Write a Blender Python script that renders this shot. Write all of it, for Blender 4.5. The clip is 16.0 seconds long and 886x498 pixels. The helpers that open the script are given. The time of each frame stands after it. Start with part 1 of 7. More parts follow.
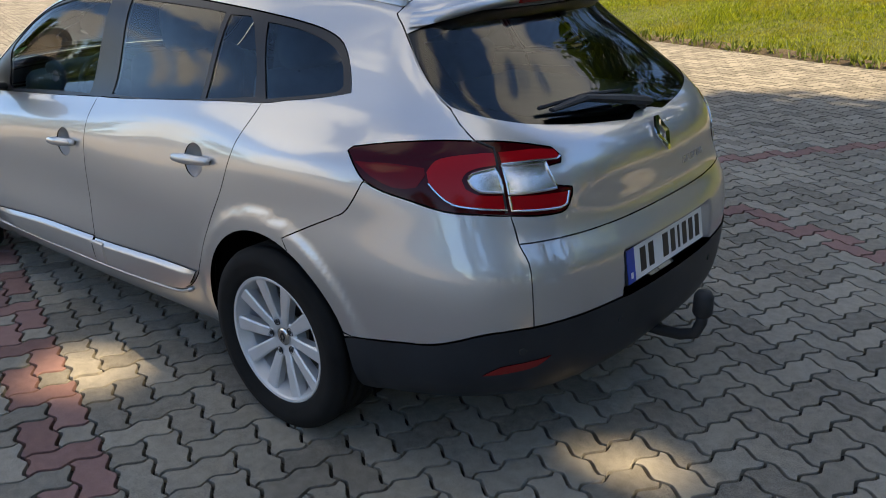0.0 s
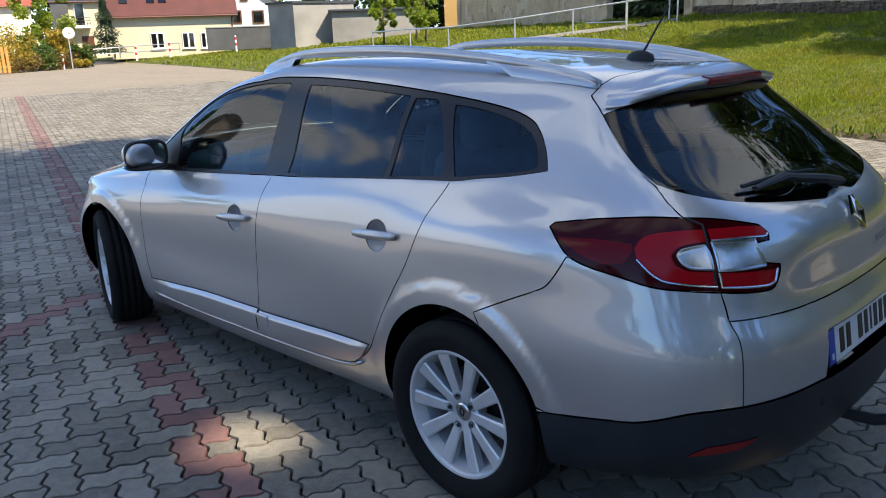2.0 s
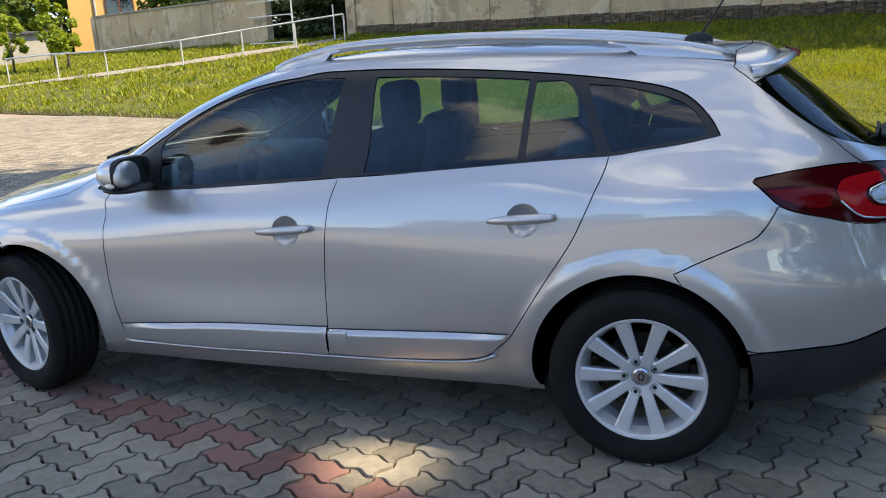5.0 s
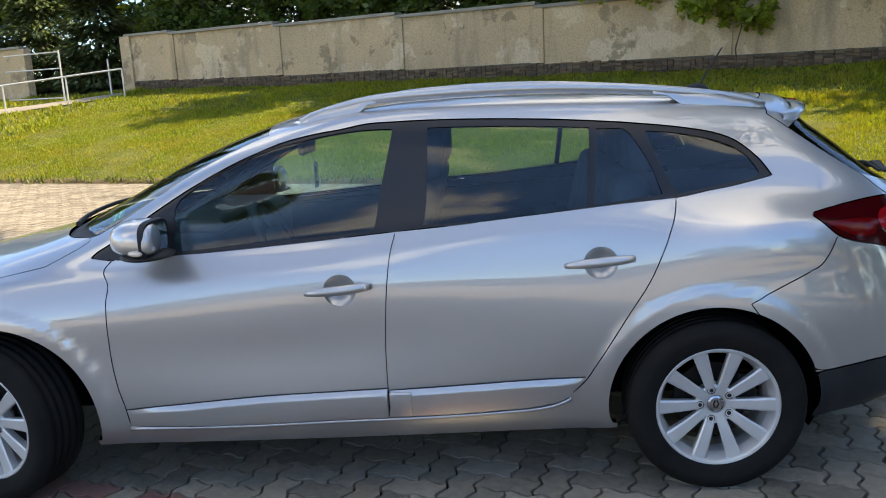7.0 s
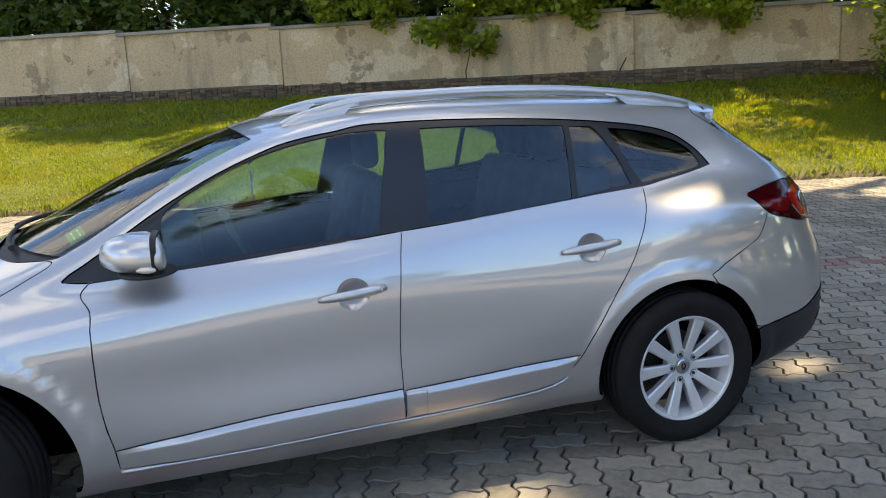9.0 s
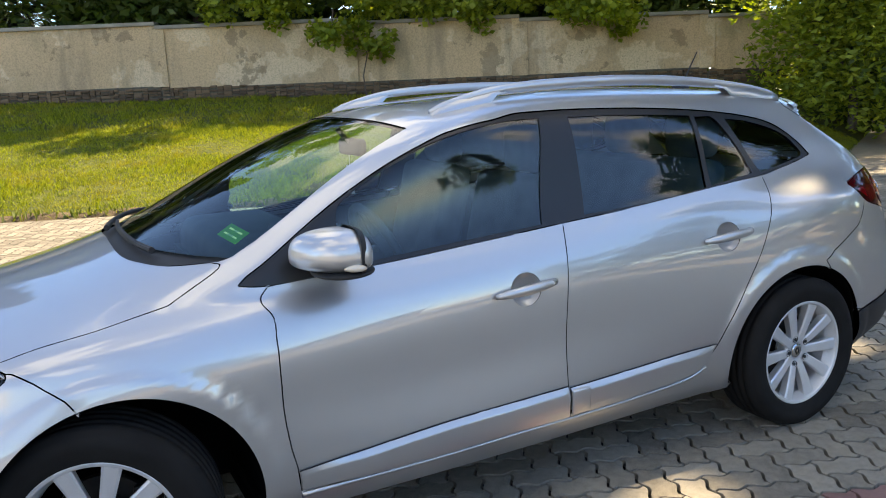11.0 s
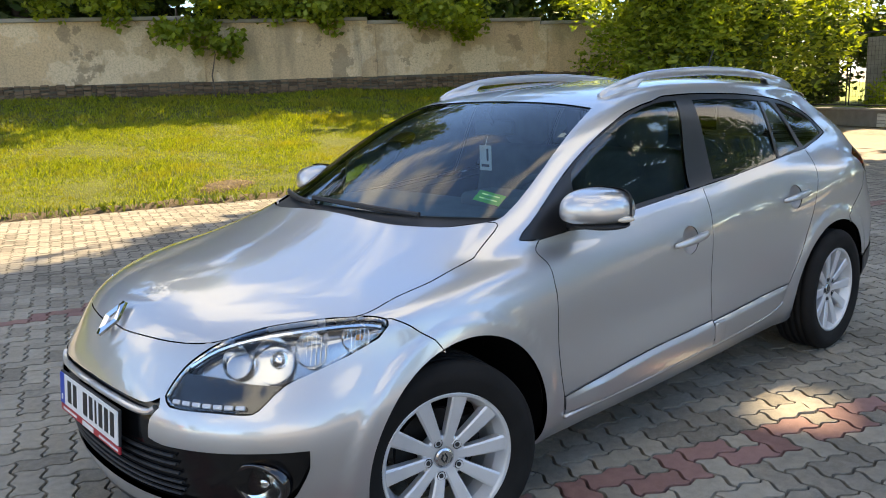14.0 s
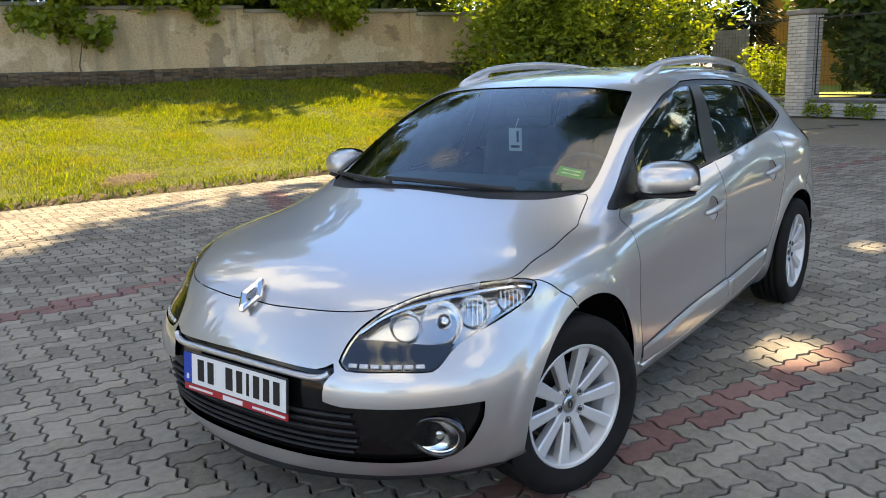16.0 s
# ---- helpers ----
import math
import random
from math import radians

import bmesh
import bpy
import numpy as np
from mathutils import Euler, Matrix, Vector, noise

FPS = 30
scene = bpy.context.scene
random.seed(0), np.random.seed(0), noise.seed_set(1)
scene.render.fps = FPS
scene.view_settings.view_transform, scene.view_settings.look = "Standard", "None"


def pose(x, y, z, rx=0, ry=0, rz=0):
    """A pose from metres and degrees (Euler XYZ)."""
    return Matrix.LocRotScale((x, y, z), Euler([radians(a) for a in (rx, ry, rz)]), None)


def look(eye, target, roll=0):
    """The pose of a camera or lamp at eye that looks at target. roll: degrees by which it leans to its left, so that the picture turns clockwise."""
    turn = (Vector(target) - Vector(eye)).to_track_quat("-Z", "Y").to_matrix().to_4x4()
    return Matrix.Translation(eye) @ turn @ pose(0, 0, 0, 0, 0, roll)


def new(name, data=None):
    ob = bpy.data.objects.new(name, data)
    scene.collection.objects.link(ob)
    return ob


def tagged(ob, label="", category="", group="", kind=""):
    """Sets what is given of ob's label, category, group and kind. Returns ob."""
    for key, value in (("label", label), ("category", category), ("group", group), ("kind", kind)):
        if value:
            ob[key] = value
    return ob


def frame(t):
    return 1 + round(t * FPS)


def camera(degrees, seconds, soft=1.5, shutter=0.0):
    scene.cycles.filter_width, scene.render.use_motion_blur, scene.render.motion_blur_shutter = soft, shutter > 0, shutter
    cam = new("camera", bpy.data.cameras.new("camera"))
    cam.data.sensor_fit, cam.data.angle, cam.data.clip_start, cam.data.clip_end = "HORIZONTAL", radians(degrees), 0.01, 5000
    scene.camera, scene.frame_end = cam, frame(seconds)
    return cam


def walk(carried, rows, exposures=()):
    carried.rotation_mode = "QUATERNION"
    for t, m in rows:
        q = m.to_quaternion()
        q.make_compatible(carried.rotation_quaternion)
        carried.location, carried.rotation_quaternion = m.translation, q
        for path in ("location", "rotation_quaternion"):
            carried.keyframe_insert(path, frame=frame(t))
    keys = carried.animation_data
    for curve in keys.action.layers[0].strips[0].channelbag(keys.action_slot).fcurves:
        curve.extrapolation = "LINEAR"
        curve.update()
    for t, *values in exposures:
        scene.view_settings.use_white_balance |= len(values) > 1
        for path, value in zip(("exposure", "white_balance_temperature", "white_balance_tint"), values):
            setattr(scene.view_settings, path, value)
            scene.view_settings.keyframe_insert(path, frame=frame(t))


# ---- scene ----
cam = camera(57.3, 16.0, 1.0)
PATH = [
    (0, (-1.96, 2.284, 1.536), (-0.742, 0.872, 0.813), -1.4),
    (0.5, (-2.077, 2.189, 1.551), (-0.783, 0.805, 0.912), -1.8),
    (1, (-2.066, 2.171, 1.535), (-0.703, 0.828, 0.955), -1.9),
    (1.5, (-1.917, 2.376, 1.524), (-0.519, 1.052, 0.983), -1.8),
    (2, (-1.702, 2.567, 1.533), (-0.327, 1.212, 1.009), -2.0),
    (2.5, (-1.419, 2.619, 1.515), (-0.138, 1.173, 0.999), -2.2),
    (3, (-1.202, 2.749, 1.509), (-0.008, 1.229, 0.998), -2.3),
    (5.5, (0.004, 3.5, 1.468), (0.56, 1.646, 0.964), -3.2),
    (6, (0.283, 3.491, 1.484), (0.756, 1.612, 0.989), -3.3),
    (6.5, (0.521, 3.56, 1.499), (0.876, 1.646, 1.038), -3.1),
    (7, (0.776, 3.615, 1.504), (0.901, 1.661, 1.097), -2.9),
    (7.5, (1.029, 3.529, 1.476), (0.9, 1.572, 1.081), -2.8),
    (8, (1.278, 3.51, 1.485), (0.937, 1.579, 1.096), -2.8),
    (8.5, (1.606, 3.603, 1.49), (1.095, 1.708, 1.105), -2.8),
    (9, (1.837, 3.561, 1.471), (1.263, 1.684, 1.087), -2.9),
    (9.5, (2.061, 3.396, 1.474), (1.448, 1.532, 1.089), -2.9),
    (12, (3.32, 2.978, 1.44), (2.22, 1.352, 1.057), -2.3),
    (12.5, (3.59, 2.934, 1.441), (2.423, 1.356, 1.057), -2.3),
    (13, (3.772, 2.747, 1.431), (2.573, 1.193, 1.043), -2.3),
    (13.5, (3.942, 2.616, 1.436), (2.712, 1.089, 1.044), -2.3),
    (14, (4.242, 2.577, 1.443), (2.942, 1.109, 1.047), -2.3),
    (14.5, (4.438, 2.457, 1.432), (3.034, 1.092, 1.022), -2.1),
    (15, (4.589, 2.247, 1.42), (3.108, 0.971, 0.997), -2.1),
    (15.5, (4.772, 2.158, 1.437), (3.259, 0.922, 1.008), -2.2),
    (16, (5.035, 2.097, 1.458), (3.493, 0.898, 1.027), -2.3),
]
EXPOSURE = [(0, 1.33, 7400, 10), (0.6, 1.15, 7000, 10), (1.5, 1.06, 6150, 10), (2.6, 1.06, 6050, 10), (3.2, 1.18, 6200, 10), (5.5, 1.46, 7000, 10), (9, 1.71, 7450, 10), (13, 1.83, 7550, 10), (16, 1.88, 7950, 10)]
walk(cam, [(t, look(eye, target, roll)) for t, eye, target, roll in PATH], EXPOSURE)

scene.render.film_transparent = False


def nodes_of(name):
    m = bpy.data.materials.new(name)
    m.use_nodes = True
    return m, m.node_tree.nodes, m.node_tree.links, m.node_tree.nodes["Principled BSDF"]


# ---- daylight: high sun from beyond the car's tail, broken clouds ----
SUN_TO = Vector((-0.66, -0.06, 0.75)).normalized()
world = bpy.data.worlds.new("sky")
scene.world = world
world.use_nodes = True
wn, wl = world.node_tree.nodes, world.node_tree.links
sky = wn.new("ShaderNodeTexSky")
sky.sky_type, sky.sun_disc = "NISHITA", False
sky.sun_elevation = math.asin(SUN_TO.z)
sky.sun_rotation = math.atan2(SUN_TO.x, SUN_TO.y)
sky.dust_density, sky.ozone_density, sky.altitude = 0.0, 6.0, 1500.0
coord = wn.new("ShaderNodeTexCoord")
puff = wn.new("ShaderNodeTexNoise")
puff.inputs["Scale"].default_value, puff.inputs["Detail"].default_value = 1.9, 9.0
puff.inputs["Roughness"].default_value = 0.58
ramp = wn.new("ShaderNodeValToRGB")
ramp.color_ramp.elements[0].position, ramp.color_ramp.elements[1].position = 0.555, 0.615
cloud = wn.new("ShaderNodeMixRGB")
cloud.inputs[2].default_value = (4.9, 4.85, 4.75, 1)
shift = wn.new("ShaderNodeMapping")
shift.inputs["Location"].default_value, shift.inputs["Scale"].default_value = (7.3, 2.2, 5.1), (1, 1, 1.3)
wl.new(coord.outputs["Generated"], shift.inputs["Vector"])
wl.new(shift.outputs["Vector"], puff.inputs["Vector"])
# the cloud lies mostly overhead; lower down the sky is clearer
lean = wn.new("ShaderNodeVectorMath")
lean.operation = "DOT_PRODUCT"
lean.inputs[1].default_value = (0.0, -0.01, 0.05)
cover = wn.new("ShaderNodeMath")
wl.new(coord.outputs["Generated"], lean.inputs[0])
wl.new(puff.outputs["Fac"], cover.inputs[0])
wl.new(lean.outputs["Value"], cover.inputs[1])
wl.new(cover.outputs[0], ramp.inputs["Fac"])
wl.new(ramp.outputs["Color"], cloud.inputs[0])
wl.new(sky.outputs["Color"], cloud.inputs[1])
wl.new(cloud.outputs["Color"], wn["Background"].inputs["Color"])
wn["Background"].inputs["Strength"].default_value = 0.125
lamp = bpy.data.lights.new("sun", "SUN")
lamp.energy, lamp.angle, lamp.color = 4.6, radians(0.55), (1.0, 0.84, 0.61)
new("sun", lamp).matrix_world = look(SUN_TO * 60, (0, 0, 0))


# ---- materials ----
def surface(name, low, high, rough=0.8, scale=6.0, fine=90.0, bump=0.2, metal=0.0, coat=0.0, depth=0.004):
    """A material whose colour runs between two tones at two scales, with a fine relief."""
    m, n, l, b = nodes_of(name)
    tc = n.new("ShaderNodeTexCoord")
    a, f = n.new("ShaderNodeTexNoise"), n.new("ShaderNodeTexNoise")
    a.inputs["Scale"].default_value, a.inputs["Detail"].default_value = scale, 5.0
    f.inputs["Scale"].default_value, f.inputs["Detail"].default_value = fine, 4.0
    mix = n.new("ShaderNodeMath")
    mix.operation = "MULTIPLY_ADD"
    mix.inputs[1].default_value, mix.inputs[2].default_value = 0.45, 0.27
    cr = n.new("ShaderNodeMixRGB")
    cr.inputs[1].default_value, cr.inputs[2].default_value = (*low, 1), (*high, 1)
    add = n.new("ShaderNodeMath")
    add.operation = "MULTIPLY_ADD"
    add.inputs[1].default_value = 1.6
    add.inputs[2].default_value = -0.55
    l.new(tc.outputs["Object"], a.inputs["Vector"])
    l.new(tc.outputs["Object"], f.inputs["Vector"])
    l.new(f.outputs["Fac"], mix.inputs[0])
    l.new(a.outputs["Fac"], add.inputs[0])
    both = n.new("ShaderNodeMath")
    both.operation = "ADD"
    both.use_clamp = True
    l.new(mix.outputs[0], both.inputs[0])
    l.new(add.outputs[0], both.inputs[1])
    l.new(both.outputs[0], cr.inputs[0])
    l.new(cr.outputs[0], b.inputs["Base Color"])
    b.inputs["Roughness"].default_value, b.inputs["Metallic"].default_value = rough, metal
    b.inputs["Coat Weight"].default_value = coat
    b.inputs["Coat Roughness"].default_value = 0.03
    if bump:
        bp = n.new("ShaderNodeBump")
        bp.inputs["Strength"].default_value, bp.inputs["Distance"].default_value = bump, depth
        l.new(f.outputs["Fac"], bp.inputs["Height"])
        l.new(bp.outputs["Normal"], b.inputs["Normal"])
    return m


def plain(name, colour, rough=0.5, metal=0.0, coat=0.0, glow=0.0):
    m, n, l, b = nodes_of(name)
    b.inputs["Base Color"].default_value = (*colour, 1)
    b.inputs["Roughness"].default_value, b.inputs["Metallic"].default_value = rough, metal
    b.inputs["Coat Weight"].default_value = coat
    b.inputs["Coat Roughness"].default_value = 0.03
    return m


def glazing(name, tint, ior=1.6):
    """Thin glass: what lies behind shows through, tinted; gloss by Fresnel."""
    m, n, l, b = nodes_of(name)
    clear, gloss = n.new("ShaderNodeBsdfTransparent"), n.new("ShaderNodeBsdfGlossy")
    clear.inputs["Color"].default_value = (*tint, 1)
    gloss.inputs["Roughness"].default_value = 0.0
    fres, mix = n.new("ShaderNodeFresnel"), n.new("ShaderNodeMixShader")
    fres.inputs["IOR"].default_value = ior
    l.new(fres.outputs[0], mix.inputs[0])
    l.new(clear.outputs[0], mix.inputs[1])
    l.new(gloss.outputs[0], mix.inputs[2])
    l.new(mix.outputs[0], n["Material Output"].inputs["Surface"])
    return m


def car_paint():
    m, n, l, b = nodes_of("silver_paint")
    tc, flake = n.new("ShaderNodeTexCoord"), n.new("ShaderNodeTexNoise")
    flake.inputs["Scale"].default_value, flake.inputs["Detail"].default_value = 900.0, 2.0
    mix = n.new("ShaderNodeMixRGB")
    mix.inputs[1].default_value, mix.inputs[2].default_value = (0.47, 0.475, 0.48, 1), (0.61, 0.612, 0.615, 1)
    l.new(tc.outputs["Object"], flake.inputs["Vector"])
    l.new(flake.outputs["Fac"], mix.inputs[0])
    l.new(mix.outputs[0], b.inputs["Base Color"])
    b.inputs["Roughness"].default_value = 0.42
    b.inputs["Metallic"].default_value = 0.84
    b.inputs["Coat Weight"].default_value, b.inputs["Coat Roughness"].default_value = 1.0, 0.008
    b.inputs["Coat IOR"].default_value = 2.0
    return m


M_PAINT = car_paint()
M_BLACK = surface("black_plastic", (0.012, 0.013, 0.014), (0.03, 0.031, 0.033), 0.55, 8, 400, 0.15, depth=0.0006)
M_BUMPER = surface("grey_black_bumper", (0.010, 0.012, 0.015), (0.022, 0.025, 0.030), 0.45, 7, 500, 0.12, depth=0.0005)
for m in (M_BLACK, M_BUMPER):
    m.node_tree.nodes["Principled BSDF"].inputs["Specular IOR Level"].default_value = 0.3
M_GLOSS = plain("gloss_black", (0.006, 0.006, 0.007), 0.08, 0, 1.0)
M_TRIM = plain("window_trim", (0.012, 0.013, 0.016), 0.35)
M_GLASS = glazing("side_glass", (0.58, 0.76, 0.82), 1.75)
M_DARKGLASS = glazing("privacy_glass", (0.52, 0.70, 0.76), 1.75)
M_SCREEN = glazing("windscreen_glass", (0.60, 0.84, 0.90), 1.7)
M_TAILGLASS = glazing("rear_window_glass", (0.40, 0.52, 0.56))
M_CHROME = plain("chrome", (0.82, 0.83, 0.84), 0.06, 1.0)
M_SATIN = plain("satin_chrome", (0.62, 0.63, 0.65), 0.22, 1.0)
M_RUBBER = surface("tyre_rubber", (0.005, 0.005, 0.0052), (0.014, 0.0137, 0.0133), 0.82, 9, 260, 0.3, depth=0.0008)
M_RUBBER.node_tree.nodes["Principled BSDF"].inputs["Specular IOR Level"].default_value = 0.18
M_ALLOY = surface("alloy", (0.55, 0.56, 0.57), (0.68, 0.69, 0.70), 0.42, 10, 300, 0.05, metal=0.45, coat=0.3, depth=0.0004)
M_CABIN = surface("cabin_plastic", (0.045, 0.058, 0.068), (0.085, 0.105, 0.12), 0.7, 9, 220, 0.2)
M_CLOTH = surface("seat_cloth", (0.065, 0.085, 0.10), (0.13, 0.16, 0.185), 0.95, 12, 500, 0.3)
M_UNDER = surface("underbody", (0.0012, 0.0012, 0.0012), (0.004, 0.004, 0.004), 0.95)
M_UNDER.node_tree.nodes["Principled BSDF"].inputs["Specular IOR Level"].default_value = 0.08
M_RED = plain("red_lens", (0.20, 0.004, 0.006), 0.15)
def matt_gloss(name, colour, rough=.09, level=.22):
    m = plain(name, colour, rough)
    m.node_tree.nodes["Principled BSDF"].inputs["Specular IOR Level"].default_value = level
    return m


M_REDDARK = matt_gloss("dark_red_lens", (0.14, 0.002, 0.004))
M_CLEAR = glazing("clear_lens", (0.93, 0.95, 0.96), 1.5)
M_BLUE = plain("plate_blue", (0.01, 0.06, 0.42), 0.35)
M_WHITE = plain("plate_white", (0.78, 0.79, 0.78), 0.35)
M_INK = plain("plate_ink", (0.012, 0.012, 0.012), 0.4)


# ---- building helpers ----
def part(name, data, material, parent=None, label="", smooth=False, at=None):
    """Links a bmesh or mesh as one mesh object under a thing or a part."""
    if isinstance(data, bmesh.types.BMesh):
        me = bpy.data.meshes.new(name)
        data.to_mesh(me)
        data.free()
    else:
        me = data
    if material is not None and not me.materials:
        me.materials.append(material)
    if smooth:
        me.polygons.foreach_set("use_smooth", [True] * len(me.polygons))
    ob = new(name, me)
    if parent is not None:
        ob.parent = parent
    if at is not None:
        ob.matrix_local = at
    if label:
        ob["label"] = label
    return ob


def thing(name, label, category, group="", kind="", at=None):
    ob = new(name)
    if at is not None:
        ob.matrix_world = at
    return tagged(ob, label, category, group, kind)


def box(size, at=(0, 0, 0), bevel=0.0, seg=2, bm=None, turn=None):
    bm = bm or bmesh.new()
    made = bmesh.ops.create_cube(bm, size=1)["verts"]
    bmesh.ops.scale(bm, vec=size, verts=made)
    if bevel:
        edges = list({e for v in made for e in v.link_edges})
        made = bmesh.ops.bevel(bm, geom=edges, offset=bevel, segments=seg, affect="EDGES", profile=0.5)["verts"]
    if turn is not None:
        bmesh.ops.transform(bm, matrix=turn, verts=made)
    bmesh.ops.translate(bm, vec=at, verts=made)
    return bm


def lathe(profile, steps=48, axis="Y", bm=None, angle=2 * math.pi):
    """Turns a profile of (radius, along) about an axis."""
    bm = bm or bmesh.new()
    rings = []
    full = abs(angle - 2 * math.pi) < 1e-6
    for i in range(steps + (0 if full else 1)):
        a = angle * i / steps
        c, s = math.cos(a), math.sin(a)
        row = []
        for r, w in profile:
            p = {"Y": (r * c, w, r * s), "Z": (r * c, r * s, w), "X": (w, r * c, r * s)}[axis]
            row.append(bm.verts.new(p))
        rings.append(row)
    n = len(rings)
    for i in range(n if full else n - 1):
        a, b = rings[i], rings[(i + 1) % n]
        for j in range(len(profile) - 1):
            bm.faces.new((a[j], a[j + 1], b[j + 1], b[j]))
    bmesh.ops.recalc_face_normals(bm, faces=bm.faces)
    return bm


def tube(points, radius, sides=10, bm=None, closed=False, flat=1.0):
    """A round bar along points; radius may be a list."""
    bm = bm or bmesh.new()
    pts = [Vector(p) for p in points]
    radii = [float(r) for r in radius] if isinstance(radius, (list, tuple)) else [float(radius)] * len(pts)
    rings, side = [], None
    for i, p in enumerate(pts):
        a, b = pts[max(i - 1, 0)], pts[min(i + 1, len(pts) - 1)]
        if closed:
            a, b = pts[i - 1], pts[(i + 1) % len(pts)]
        d = (b - a).normalized()
        if side is None:
            side = d.cross(Vector((0, 0, 1)))
            if side.length < 0.1:
                side = d.cross(Vector((0, 1, 0)))
        side = (side - d * side.dot(d)).normalized()
        up = d.cross(side)
        rings.append([bm.verts.new(p + radii[i] * (math.cos(2 * math.pi * k / sides) * side + flat * math.sin(2 * math.pi * k / sides) * up)) for k in range(sides)])
    n = len(rings)
    for i in range(n if closed else n - 1):
        for k in range(sides):
            bm.faces.new((rings[i][k], rings[i][(k + 1) % sides], rings[(i + 1) % n][(k + 1) % sides], rings[(i + 1) % n][k]))
    if not closed:
        bm.faces.new(rings[0][::-1])
        bm.faces.new(rings[-1])
    bmesh.ops.recalc_face_normals(bm, faces=bm.faces)
    return bm


# ---- the place: paved yard, grass bank, old wall ----
def edge_y(x):
    """Where the paving ends and the grass begins."""
    return -7.9 - 0.34 * x + 0.0018 * max(x - 12.0, 0.0) ** 2 - 0.95 * max(-8.0 - x, 0.0)


def wall_y(x):
    return -18.75 - 0.487 * x


def bank_z(x, y):
    """The bank rises from the paving's edge to the foot of the wall."""
    d = (edge_y(x) - y) / (edge_y(x) - wall_y(x))
    if d <= 0:
        return 0.0
    foot = 1.46 + 0.012 * x
    if x > 13:
        foot -= 0.02 * (x - 13)
    z = foot * min(d, 1.12)
    return z + min(1.0, 6 * d) * (0.05 + 0.05 * noise.noise(Vector((x * 0.35, y * 0.35, 0))) + 0.02 * noise.noise(Vector((x * 1.3, y * 1.3, 4))))


def paving_far():
    """Distant block paving: courses of small blocks in the material."""
    m, n, l, b = nodes_of("far_paving")
    tc, mp, br = n.new("ShaderNodeTexCoord"), n.new("ShaderNodeMapping"), n.new("ShaderNodeTexBrick")
    mp.inputs["Rotation"].default_value = (0, 0, radians(-163))
    br.inputs["Scale"].default_value = 1.0
    br.inputs["Brick Width"].default_value, br.inputs["Row Height"].default_value = 0.225, 0.1125
    br.inputs["Mortar Size"].default_value = 0.006
    br.inputs["Color1"].default_value, br.inputs["Color2"].default_value = (0.285, 0.24, 0.18, 1), (0.335, 0.285, 0.215, 1)
    br.inputs["Mortar"].default_value = (0.24, 0.20, 0.15, 1)
    ns, mx = n.new("ShaderNodeTexNoise"), n.new("ShaderNodeMixRGB")
    ns.inputs["Scale"].default_value, ns.inputs["Detail"].default_value = 0.4, 6.0
    mx.blend_type = "MULTIPLY"
    mx.inputs[0].default_value = 0.35
    l.new(tc.outputs["Object"], mp.inputs["Vector"])
    l.new(mp.outputs[0], br.inputs["Vector"])
    l.new(tc.outputs["Object"], ns.inputs["Vector"])
    l.new(br.outputs["Color"], mx.inputs[1])
    l.new(ns.outputs["Fac"], mx.inputs[2])
    l.new(mx.outputs[0], b.inputs["Base Color"])
    b.inputs["Roughness"].default_value = 0.85
    return m


M_FAR = paving_far()
bm = bmesh.new()
bmesh.ops.create_grid(bm, x_segments=10, y_segments=10, size=500)
bmesh.ops.translate(bm, vec=(0, 0, -0.030), verts=bm.verts)
ground = tagged(part("ground", bm, M_FAR), "pale grey block paving of a wide yard", "ground", kind="structure")

M_SOD = surface("sod", (0.018, 0.030, 0.003), (0.12, 0.135, 0.014), 0.95, 1.6, 48, 1.0, depth=0.05)
bm = bmesh.new()
rows = []
xs = [-16.6 + 0.75 * i for i in range(140)]
for x in xs:
    row = []
    for j in range(25):
        f = j / 24 * 1.3
        y = edge_y(x) + (wall_y(x) - edge_y(x)) * f
        row.append(bm.verts.new((x, y + (0.06 * noise.noise(Vector((x * 2.1, 0, 0))) if j == 0 else 0), bank_z(x, y) + (-0.02 if j == 0 else 0))))
    rows.append(row)
for a, b in zip(rows, rows[1:]):
    for j in range(24):
        bm.faces.new((a[j], b[j], b[j + 1], a[j + 1]))
bmesh.ops.recalc_face_normals(bm, faces=bm.faces)
bank = tagged(part("grass_bank", bm, M_SOD, smooth=True), "sunlit sloping grass bank beside the paved yard", "grass", kind="structure")


def leafy(name, low, high, glow=0.35, rough=0.55):
    """Leaves: colour varies from one to the next; some light passes through."""
    m, n, l, b = nodes_of(name)
    geo, mix = n.new("ShaderNodeNewGeometry"), n.new("ShaderNodeMixRGB")
    mix.inputs[1].default_value, mix.inputs[2].default_value = (*low, 1), (*high, 1)
    l.new(geo.outputs["Random Per Island"], mix.inputs[0])
    l.new(mix.outputs[0], b.inputs["Base Color"])
    b.inputs["Roughness"].default_value = rough
    tr, ms = n.new("ShaderNodeBsdfTranslucent"), n.new("ShaderNodeMixShader")
    br = n.new("ShaderNodeMixRGB")
    br.blend_type = "MULTIPLY"
    br.inputs[0].default_value = 1.0
    br.inputs[2].default_value = (1.6, 1.5, 0.5, 1)
    l.new(mix.outputs[0], br.inputs[1])
    l.new(br.outputs[0], tr.inputs["Color"])
    ms.inputs[0].default_value = glow
    l.new(b.outputs[0], ms.inputs[1])
    l.new(tr.outputs[0], ms.inputs[2])
    l.new(ms.outputs[0], n["Material Output"].inputs["Surface"])
    return m


